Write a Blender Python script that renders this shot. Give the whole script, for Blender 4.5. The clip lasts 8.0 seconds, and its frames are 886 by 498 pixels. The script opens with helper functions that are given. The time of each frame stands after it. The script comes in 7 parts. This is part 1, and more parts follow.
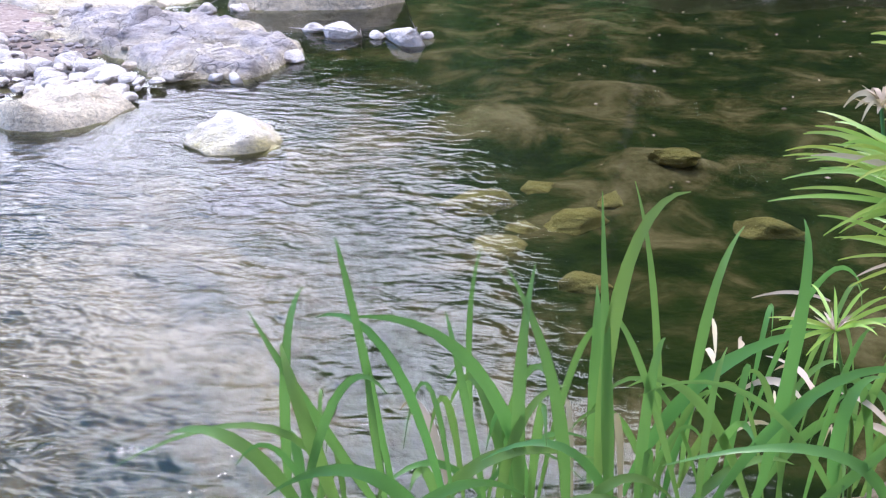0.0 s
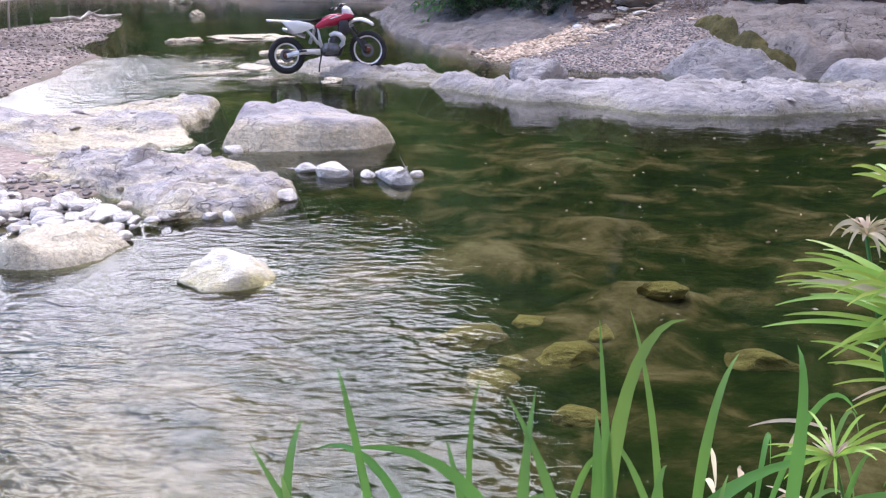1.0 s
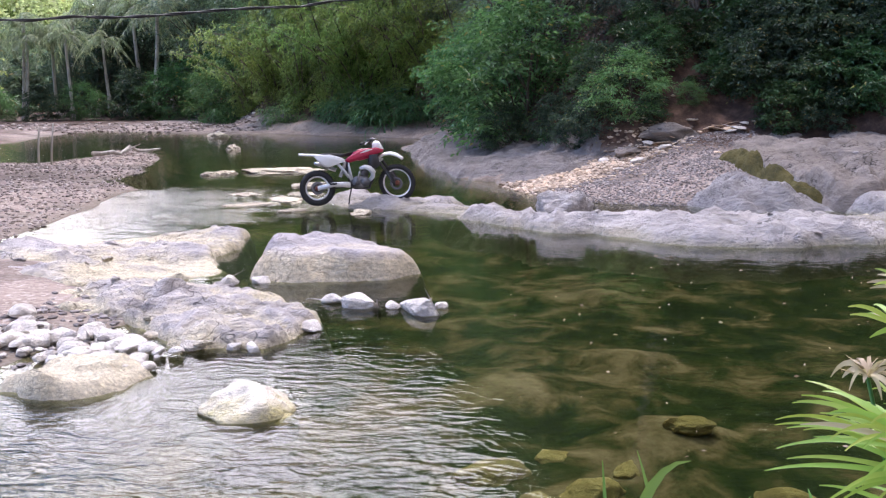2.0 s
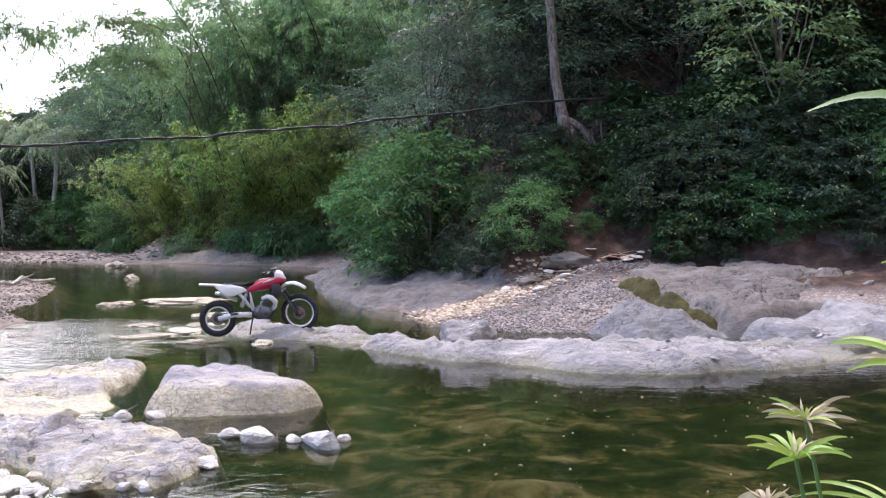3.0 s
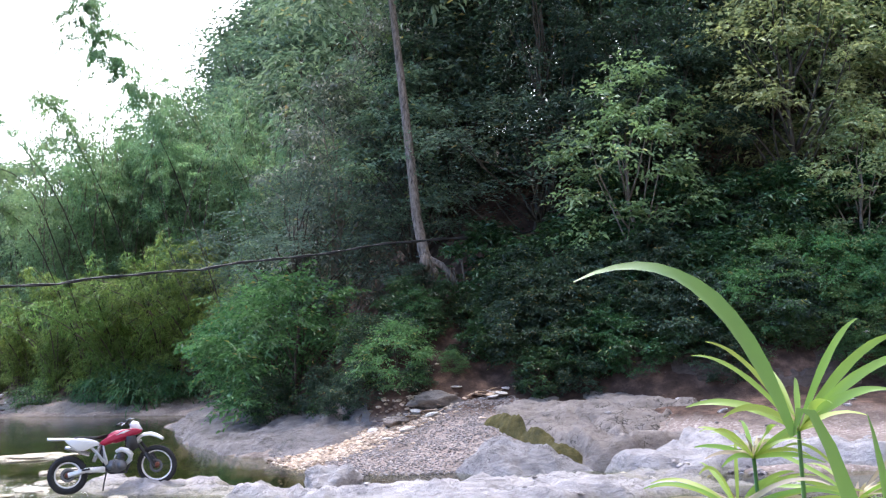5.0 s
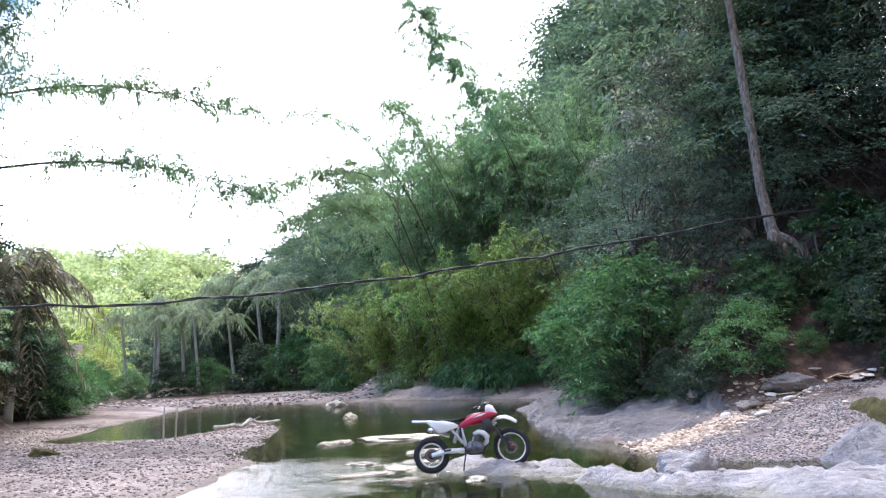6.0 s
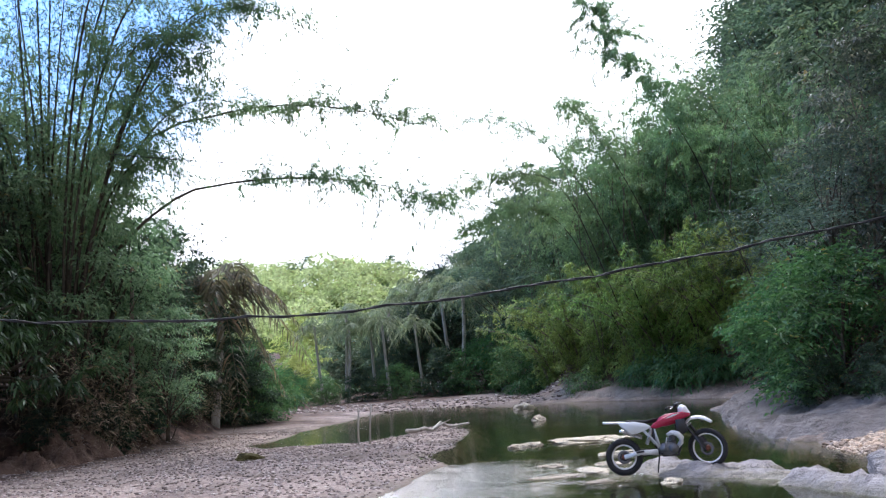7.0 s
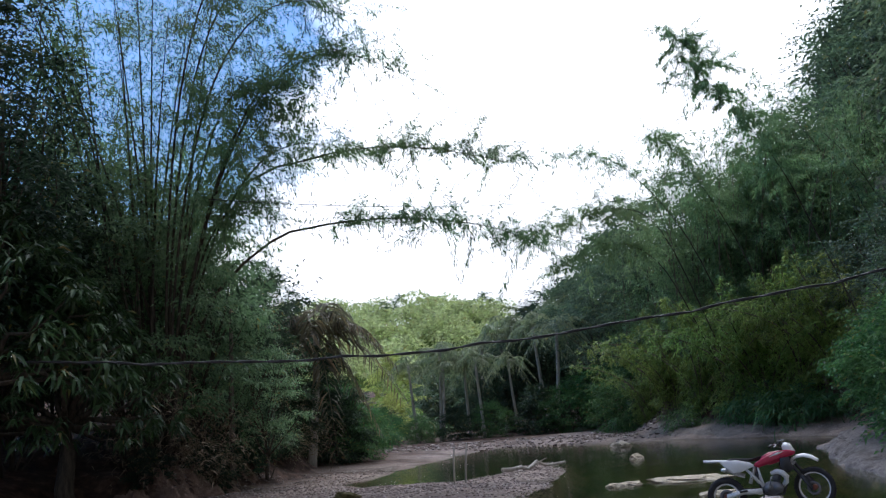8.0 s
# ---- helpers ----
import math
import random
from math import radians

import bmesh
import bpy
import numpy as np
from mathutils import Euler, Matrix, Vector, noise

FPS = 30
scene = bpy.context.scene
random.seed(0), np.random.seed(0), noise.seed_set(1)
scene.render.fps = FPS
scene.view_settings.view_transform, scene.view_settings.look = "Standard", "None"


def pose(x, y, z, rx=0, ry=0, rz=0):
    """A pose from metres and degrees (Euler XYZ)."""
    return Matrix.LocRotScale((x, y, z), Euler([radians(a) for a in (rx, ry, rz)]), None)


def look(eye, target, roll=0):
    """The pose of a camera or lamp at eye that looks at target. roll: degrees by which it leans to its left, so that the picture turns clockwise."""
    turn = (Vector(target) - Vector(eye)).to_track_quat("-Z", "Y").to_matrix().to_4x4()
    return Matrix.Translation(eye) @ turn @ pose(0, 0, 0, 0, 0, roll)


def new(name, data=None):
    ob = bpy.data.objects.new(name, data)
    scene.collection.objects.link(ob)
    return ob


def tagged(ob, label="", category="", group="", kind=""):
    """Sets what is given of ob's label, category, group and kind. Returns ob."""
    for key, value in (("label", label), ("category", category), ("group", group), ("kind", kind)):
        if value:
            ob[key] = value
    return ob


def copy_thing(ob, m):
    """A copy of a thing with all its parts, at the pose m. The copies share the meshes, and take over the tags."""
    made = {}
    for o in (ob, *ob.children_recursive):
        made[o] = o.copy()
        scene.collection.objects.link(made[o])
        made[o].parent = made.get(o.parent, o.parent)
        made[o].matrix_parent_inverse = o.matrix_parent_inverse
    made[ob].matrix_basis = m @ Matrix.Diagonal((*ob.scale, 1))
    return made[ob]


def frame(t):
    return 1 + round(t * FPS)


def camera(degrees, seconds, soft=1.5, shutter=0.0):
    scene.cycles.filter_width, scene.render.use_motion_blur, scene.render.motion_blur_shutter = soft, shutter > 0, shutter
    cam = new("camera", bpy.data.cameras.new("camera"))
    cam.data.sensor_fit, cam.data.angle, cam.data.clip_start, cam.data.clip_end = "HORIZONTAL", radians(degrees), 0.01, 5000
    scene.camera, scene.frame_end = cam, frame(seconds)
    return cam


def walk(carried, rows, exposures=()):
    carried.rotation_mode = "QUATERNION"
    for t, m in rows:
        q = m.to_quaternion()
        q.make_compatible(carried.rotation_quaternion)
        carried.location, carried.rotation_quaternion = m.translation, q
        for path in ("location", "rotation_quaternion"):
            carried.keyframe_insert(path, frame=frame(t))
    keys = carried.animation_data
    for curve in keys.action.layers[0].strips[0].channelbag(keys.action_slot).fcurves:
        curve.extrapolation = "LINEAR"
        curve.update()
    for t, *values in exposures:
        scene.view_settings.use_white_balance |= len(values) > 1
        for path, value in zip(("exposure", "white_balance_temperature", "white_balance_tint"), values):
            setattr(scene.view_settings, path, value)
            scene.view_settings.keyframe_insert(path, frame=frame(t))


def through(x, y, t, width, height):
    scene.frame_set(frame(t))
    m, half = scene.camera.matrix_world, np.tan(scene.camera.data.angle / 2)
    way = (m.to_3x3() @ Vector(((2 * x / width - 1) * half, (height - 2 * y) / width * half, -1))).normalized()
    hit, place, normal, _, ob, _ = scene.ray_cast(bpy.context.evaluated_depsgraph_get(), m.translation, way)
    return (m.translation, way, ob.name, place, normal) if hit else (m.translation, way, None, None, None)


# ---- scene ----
cam = camera(47.55, 8.0, soft=1.25)
# seconds, eye, yaw to the left, pitch up, roll
ROWS = [
    (0.0, -0.065, 0.037, 2.160, -0.01, -24.40, -0.01),
    (0.5, -0.091, 0.004, 2.176, -2.59, -19.44, 1.11),
    (1.0, -0.092, -0.010, 2.163, -0.76, -16.63, -0.23),
    (2.3, -0.013, -0.011, 2.181, 1.08, -6.67, -0.32),
    (2.5, -0.011, 0.004, 2.180, -0.00, -5.05, -0.38),
    (3.0, -0.009, 0.027, 2.181, -4.48, -1.94, -0.25),
    (3.5, -0.008, 0.038, 2.179, -10.00, 1.48, -1.14),
    (4.0, -0.013, 0.017, 2.181, -14.68, 4.64, 0.04),
    (4.2, -0.016, -0.006, 2.182, -16.14, 5.61, -0.04),
    (5.3, 0.080, -0.026, 2.223, -7.81, 5.62, -3.10),
    (5.5, 0.078, -0.027, 2.227, -3.03, 5.50, -2.83),
    (6.0, 0.062, 0.007, 2.224, 7.14, 5.72, -3.11),
    (6.5, 0.068, 0.020, 2.215, 14.14, 6.32, -4.06),
    (7.0, 0.020, 0.019, 2.225, 17.40, 6.52, -4.48),
    (7.5, -0.001, -0.008, 2.241, 20.36, 7.71, -5.63),
    (8.0, 0.024, -0.054, 2.233, 22.45, 9.06, -4.87),
]
EXPOSURES = [(0.0, -0.42, 5900, 20), (1.0, -0.52, 6250, 20), (2.5, -0.50, 6600, 19), (4.0, -0.26, 6550, 14), (5.5, -0.10, 6250, 14), (6.5, -0.52, 6200, 14), (7.5, -1.3, 6150, 12), (8.0, -1.75, 6100, 10)]


def gaze(x, y, z, yaw, pitch, roll):
    a, b = radians(yaw), radians(pitch)
    ahead = Vector((-math.sin(a) * math.cos(b), math.cos(a) * math.cos(b), math.sin(b)))
    return look((x, y, z), Vector((x, y, z)) + ahead, roll)


walk(cam, [(t, gaze(*row)) for t, *row in ROWS], EXPOSURES)


# ---- sky and sun ----
SUN_ELEVATION, SUN_AZIMUTH = 66.0, -45.0  # azimuth from ahead (+y), clockwise
CLOUD_ELEVATION, CLOUD_AZIMUTH = 52.0, -30.0  # the brightest part of the thin cloud
world = bpy.data.worlds.new("sky")
scene.world = world
world.use_nodes = True
wn, wl = world.node_tree.nodes, world.node_tree.links
wn.clear()
w_out = wn.new("ShaderNodeOutputWorld")
w_bg = wn.new("ShaderNodeBackground")
w_sky = wn.new("ShaderNodeTexSky")
w_sky.sky_type, w_sky.sun_disc = "NISHITA", False
w_sky.sun_elevation, w_sky.sun_rotation = radians(SUN_ELEVATION), radians(SUN_AZIMUTH)
w_sky.dust_density, w_sky.ozone_density = 0.6, 3.0
w_coord = wn.new("ShaderNodeTexCoord")
w_map = wn.new("ShaderNodeMapping")
w_map.inputs["Scale"].default_value = (1.0, 1.0, 2.2)
w_map.inputs["Location"].default_value = (0.35, 0.2, 0.0)
w_noise = wn.new("ShaderNodeTexNoise")
w_noise.inputs["Scale"].default_value, w_noise.inputs["Detail"].default_value = 2.4, 7.0
w_noise.inputs["Roughness"].default_value = 0.55
w_ramp = wn.new("ShaderNodeMapRange")
w_ramp.inputs["From Min"].default_value, w_ramp.inputs["From Max"].default_value = 0.36, 0.52
w_mix = wn.new("ShaderNodeMix")
w_mix.data_type = "RGBA"
wl.new(w_coord.outputs["Generated"], w_map.inputs["Vector"])
wl.new(w_map.outputs["Vector"], w_noise.inputs["Vector"])
wl.new(w_ramp.outputs["Result"], w_mix.inputs[0])
w_clear = wn.new("ShaderNodeVectorMath")
w_clear.operation = "MULTIPLY"
w_clear.inputs[1].default_value = (3.0, 3.7, 4.5)
wl.new(w_sky.outputs["Color"], w_clear.inputs[0])
wl.new(w_clear.outputs[0], w_mix.inputs[6])
# the cloud is thin and bright beside the sun
w_norm = wn.new("ShaderNodeVectorMath")
w_norm.operation = "NORMALIZE"
wl.new(w_coord.outputs["Generated"], w_norm.inputs[0])
w_dot = wn.new("ShaderNodeVectorMath")
w_dot.operation = "DOT_PRODUCT"
w_dot.inputs[1].default_value = (math.sin(radians(CLOUD_AZIMUTH)) * math.cos(radians(CLOUD_ELEVATION)), math.cos(radians(CLOUD_AZIMUTH)) * math.cos(radians(CLOUD_ELEVATION)), math.sin(radians(CLOUD_ELEVATION)))
wl.new(w_norm.outputs[0], w_dot.inputs[0])
w_near = wn.new("ShaderNodeMapRange")
w_near.interpolation_type = "SMOOTHSTEP"
w_near.inputs["From Min"].default_value, w_near.inputs["From Max"].default_value = 0.45, 1.0
w_near.inputs["To Min"].default_value, w_near.inputs["To Max"].default_value = 1.0, 12.5
wl.new(w_dot.outputs["Value"], w_near.inputs["Value"])
w_cloud = wn.new("ShaderNodeVectorMath")
w_cloud.operation = "SCALE"
w_cloud.inputs[0].default_value = (6.1, 6.1, 6.6)
wl.new(w_near.outputs["Result"], w_cloud.inputs["Scale"])
wl.new(w_cloud.outputs[0], w_mix.inputs[7])
# cloud breaks up towards the left
w_sep = wn.new("ShaderNodeSeparateXYZ")
wl.new(w_norm.outputs[0], w_sep.inputs[0])
w_left = wn.new("ShaderNodeMapRange")
w_left.inputs["From Min"].default_value, w_left.inputs["From Max"].default_value = -0.60, -0.28
w_left.inputs["To Min"].default_value, w_left.inputs["To Max"].default_value = -0.42, 0.14
wl.new(w_sep.outputs["X"], w_left.inputs["Value"])
w_sum = wn.new("ShaderNodeMath")
wl.new(w_noise.outputs["Fac"], w_sum.inputs[0])
wl.new(w_left.outputs["Result"], w_sum.inputs[1])
w_high = wn.new("ShaderNodeMapRange")
w_high.inputs["From Min"].default_value, w_high.inputs["From Max"].default_value = 0.42, 0.60
w_high.inputs["To Min"].default_value, w_high.inputs["To Max"].default_value = 0.0, -0.13
wl.new(w_sep.outputs["Z"], w_high.inputs["Value"])
w_low = wn.new("ShaderNodeMapRange")
w_low.inputs["From Min"].default_value, w_low.inputs["From Max"].default_value = 0.12, 0.34
w_low.inputs["To Min"].default_value, w_low.inputs["To Max"].default_value = 0.40, 0.0
wl.new(w_sep.outputs["Z"], w_low.inputs["Value"])
w_haze = wn.new("ShaderNodeMath")
wl.new(w_sum.outputs[0], w_haze.inputs[0])
wl.new(w_low.outputs["Result"], w_haze.inputs[1])
w_broken = wn.new("ShaderNodeMath")
wl.new(w_haze.outputs[0], w_broken.inputs[0])
wl.new(w_high.outputs["Result"], w_broken.inputs[1])
wl.new(w_broken.outputs[0], w_ramp.inputs["Value"])
wl.new(w_mix.outputs[2], w_bg.inputs["Color"])
w_bg.inputs["Strength"].default_value = 0.15
wl.new(w_bg.outputs["Background"], w_out.inputs["Surface"])
sun = new("sun", bpy.data.lights.new("sun", "SUN"))
sun.data.energy, sun.data.angle, sun.data.color = 3.0, radians(10), (1.0, 0.95, 0.87)
az, el = radians(SUN_AZIMUTH), radians(SUN_ELEVATION)
sun_from = Vector((math.sin(az) * math.cos(el), math.cos(az) * math.cos(el), math.sin(el)))
sun.matrix_world = look(sun_from * 200, (0, 0, 0))


# ---- materials ----
def material(name, rough=0.6, spec=0.4):
    m = bpy.data.materials.new(name)
    m.use_nodes = True
    b = m.node_tree.nodes["Principled BSDF"]
    b.inputs["Roughness"].default_value = rough
    b.inputs["Specular IOR Level"].default_value = spec
    return m, m.node_tree.nodes, m.node_tree.links, b


def ramp_node(nodes, stops):
    r = nodes.new("ShaderNodeValToRGB")
    while len(r.color_ramp.elements) < len(stops):
        r.color_ramp.elements.new(0.5)
    for e, (at, col) in zip(r.color_ramp.elements, stops):
        e.position, e.color = at, (*col, 1)
    return r


def noise_node(nodes, links, vec, scale, detail=6.0, rough=0.6, distort=0.0):
    n = nodes.new("ShaderNodeTexNoise")
    n.inputs["Scale"].default_value, n.inputs["Detail"].default_value = scale, detail
    n.inputs["Roughness"].default_value, n.inputs["Distortion"].default_value = rough, distort
    links.new(vec, n.inputs["Vector"])
    return n.outputs["Fac"]


def mix_node(nodes, links, fac, a, b, mode="MIX"):
    m = nodes.new("ShaderNodeMix")
    m.data_type, m.blend_type = "RGBA", mode
    for value, socket in ((fac, m.inputs[0]), (a, m.inputs[6]), (b, m.inputs[7])):
        if isinstance(value, (int, float)):
            socket.default_value = value
        elif isinstance(value, tuple):
            socket.default_value = (*value, 1)
        else:
            links.new(value, socket)
    return m.outputs[2]


def range_node(nodes, links, value, lo, hi, to_lo=0.0, to_hi=1.0):
    r = nodes.new("ShaderNodeMapRange")
    r.inputs["From Min"].default_value, r.inputs["From Max"].default_value = lo, hi
    r.inputs["To Min"].default_value, r.inputs["To Max"].default_value = to_lo, to_hi
    links.new(value, r.inputs["Value"])
    return r.outputs["Result"]


def bump_node(nodes, links, height, strength, distance, bsdf, under=None):
    b = nodes.new("ShaderNodeBump")
    b.inputs["Strength"].default_value, b.inputs["Distance"].default_value = strength, distance
    links.new(height, b.inputs["Height"])
    if under:
        links.new(under, b.inputs["Normal"])
    if bsdf:
        links.new(b.outputs["Normal"], bsdf.inputs["Normal"])
    return b.outputs["Normal"]


def place_node(nodes):
    return nodes.new("ShaderNodeNewGeometry").outputs["Position"]


def height_node(nodes, links, vec):
    s = nodes.new("ShaderNodeSeparateXYZ")
    links.new(vec, s.inputs[0])
    return s.outputs["Z"]


def plain(name, col, rough=0.5, metal=0.0, spec=0.5, coat=0.0, wear=0.12):
    """A painted, moulded or metal surface with slight soiling and scratches."""
    m, n, l, b = material(name, rough, spec)
    p = n.new("ShaderNodeTexCoord").outputs["Object"]
    f = noise_node(n, l, p, 9, 5)
    dirty = tuple(c * 0.6 + 0.03 for c in col)
    c = mix_node(n, l, range_node(n, l, f, 0.45, 0.75, 0.0, wear * 3), col, dirty)
    l.new(c, b.inputs["Base Color"])
    l.new(range_node(n, l, noise_node(n, l, p, 60, 3), 0.3, 0.7, max(rough - 0.12, 0.03), min(rough + 0.15, 1)), b.inputs["Roughness"])
    b.inputs["Metallic"].default_value, b.inputs["Coat Weight"].default_value = metal, coat
    return m


def rock_material(name, light, mid, dark, wet_line=0.1, algae=(0.36, 0.30, 0.13), scale=1.0, layered=0.5, weed=0.85):
    """River rock: mottled, cracked, bleached or algae-stained near the water."""
    m, n, l, b = material(name, 0.85, 0.25)
    p = place_node(n)
    big = noise_node(n, l, p, 0.9 * scale, 8, 0.62, 0.3)
    fine = noise_node(n, l, p, 14 * scale, 6, 0.7)
    base = ramp_node(n, [(0.3, dark), (0.48, mid), (0.68, light)])
    l.new(big, base.inputs["Fac"])
    streak_map = n.new("ShaderNodeMapping")
    streak_map.inputs["Scale"].default_value = (0.8, 2.6, 3.5)
    streak_map.inputs["Rotation"].default_value = (0.1, 0.05, 0.35)
    l.new(p, streak_map.inputs["Vector"])
    streak = noise_node(n, l, streak_map.outputs["Vector"], 2.2 * scale, 7, 0.7, 0.5)
    grit = ramp_node(n, [(0.30, tuple(c * 0.45 for c in mid)), (0.48, mid), (0.7, light)])
    l.new(streak, grit.inputs["Fac"])
    col = mix_node(n, l, 0.5, base.outputs["Color"], grit.outputs["Color"])
    # stain with an uneven upper edge along the water
    z = height_node(n, l, p)
    edge = n.new("ShaderNodeMath")
    edge.operation = "MULTIPLY_ADD"
    l.new(big, edge.inputs[0])
    edge.inputs[1].default_value = -0.5
    l.new(z, edge.inputs[2])
    stain = range_node(n, l, edge.outputs[0], wet_line - 0.26, wet_line - 0.14, 1.0, 0.0)
    stain_col = mix_node(n, l, range_node(n, l, fine, 0.35, 0.65), algae, tuple(c * 1.9 for c in algae))
    part_stain = n.new("ShaderNodeMath")
    part_stain.operation = "MULTIPLY"
    l.new(stain, part_stain.inputs[0])
    part_stain.inputs[1].default_value = 0.75
    col = mix_node(n, l, part_stain.outputs[0], col, stain_col)
    # cracks and bedding
    v = n.new("ShaderNodeTexVoronoi")
    v.feature = "DISTANCE_TO_EDGE"
    v.inputs["Scale"].default_value = 1.3 * scale
    warp = n.new("ShaderNodeMapping")
    warp.inputs["Scale"].default_value = (0.55, 1.0, 2.0)
    warp.inputs["Rotation"].default_value = (0.15, 0.1, 0.5)
    off = n.new("ShaderNodeTexNoise")
    off.inputs["Scale"].default_value = 2.0 * scale
    l.new(p, off.inputs["Vector"])
    add = n.new("ShaderNodeVectorMath")
    add.operation = "ADD"
    l.new(p, add.inputs[0])
    l.new(off.outputs["Color"], add.inputs[1])
    l.new(add.outputs[0], warp.inputs["Vector"])
    l.new(warp.outputs["Vector"], v.inputs["Vector"])
    crack = range_node(n, l, v.outputs["Distance"], 0.0, 0.035, 1.0, 0.0)
    some = n.new("ShaderNodeMath")
    some.operation = "MULTIPLY"
    l.new(crack, some.inputs[0])
    l.new(range_node(n, l, noise_node(n, l, p, 0.7, 2), 0.45, 0.6, 0.0, layered), some.inputs[1])
    col = mix_node(n, l, some.outputs[0], col, tuple(c * 0.35 for c in dark))
    # brown-green weed coats what stays under water
    col = mix_node(n, l, range_node(n, l, z, -0.05, 0.0, weed, 0.0), col, (0.055, 0.055, 0.024))
    l.new(col, b.inputs["Base Color"])
    rough = range_node(n, l, z, -0.02, 0.05, 0.35, 0.88)
    l.new(rough, b.inputs["Roughness"])
    b1 = bump_node(n, l, big, 1.0, 0.35 / scale, None)
    b2 = bump_node(n, l, fine, 0.6, 0.035 / scale, None, bump_node(n, l, streak, 0.9, 0.12 / scale, None, b1))
    bump_node(n, l, some.outputs[0], 0.6, -0.05, b, b2)
    return m


def leaf_material(name, dark, light, dry=(0.30, 0.24, 0.08), dry_share=0.03, rough=0.45, through=0.35):
    """Foliage: each leaf its own tone, some of the light passing through."""
    m, n, l, b = material(name, rough, 0.35)
    g = n.new("ShaderNodeNewGeometry")
    r = ramp_node(n, [(0.0, dark), (0.75, light), (1.0 - dry_share, light), (1.0, dry)])
    l.new(g.outputs["Random Per Island"], r.inputs["Fac"])
    patch = noise_node(n, l, g.outputs["Position"], 0.45, 3)
    tone = n.new("ShaderNodeHueSaturation")
    l.new(r.outputs["Color"], tone.inputs["Color"])
    l.new(range_node(n, l, patch, 0.3, 0.7, 0.65, 1.4), tone.inputs["Value"])
    info = n.new("ShaderNodeObjectInfo")
    l.new(range_node(n, l, info.outputs["Random"], 0, 1, 0.475, 0.525), tone.inputs["Hue"])
    l.new(tone.outputs["Color"], b.inputs["Base Color"])
    t = n.new("ShaderNodeBsdfTranslucent")
    glow = mix_node(n, l, 0.5, tone.outputs["Color"], (0.85, 1.0, 0.5), "MULTIPLY")
    bright = n.new("ShaderNodeHueSaturation")
    bright.inputs["Value"].default_value = 1.5
    l.new(glow, bright.inputs["Color"])
    l.new(bright.outputs["Color"], t.inputs["Color"])
    s = n.new("ShaderNodeMixShader")
    s.inputs[0].default_value = through
    l.new(b.outputs[0], s.inputs[1])
    l.new(t.outputs[0], s.inputs[2])
    l.new(s.outputs[0], n["Material Output"].inputs["Surface"])
    return m


def bark_material(name, light, dark, scale=1.0):
    m, n, l, b = material(name, 0.9, 0.2)
    p = n.new("ShaderNodeTexCoord").outputs["Object"]
    mp = n.new("ShaderNodeMapping")
    mp.inputs["Scale"].default_value = (6 * scale, 6 * scale, 1.2 * scale)
    l.new(p, mp.inputs["Vector"])
    f = noise_node(n, l, mp.outputs["Vector"], 1.5, 7, 0.65)
    r = ramp_node(n, [(0.32, dark), (0.55, light), (0.72, tuple(min(c * 1.5, 0.7) for c in light))])
    l.new(f, r.inputs["Fac"])
    l.new(r.outputs["Color"], b.inputs["Base Color"])
    bump_node(n, l, f, 0.6, 0.04, b)
    return m


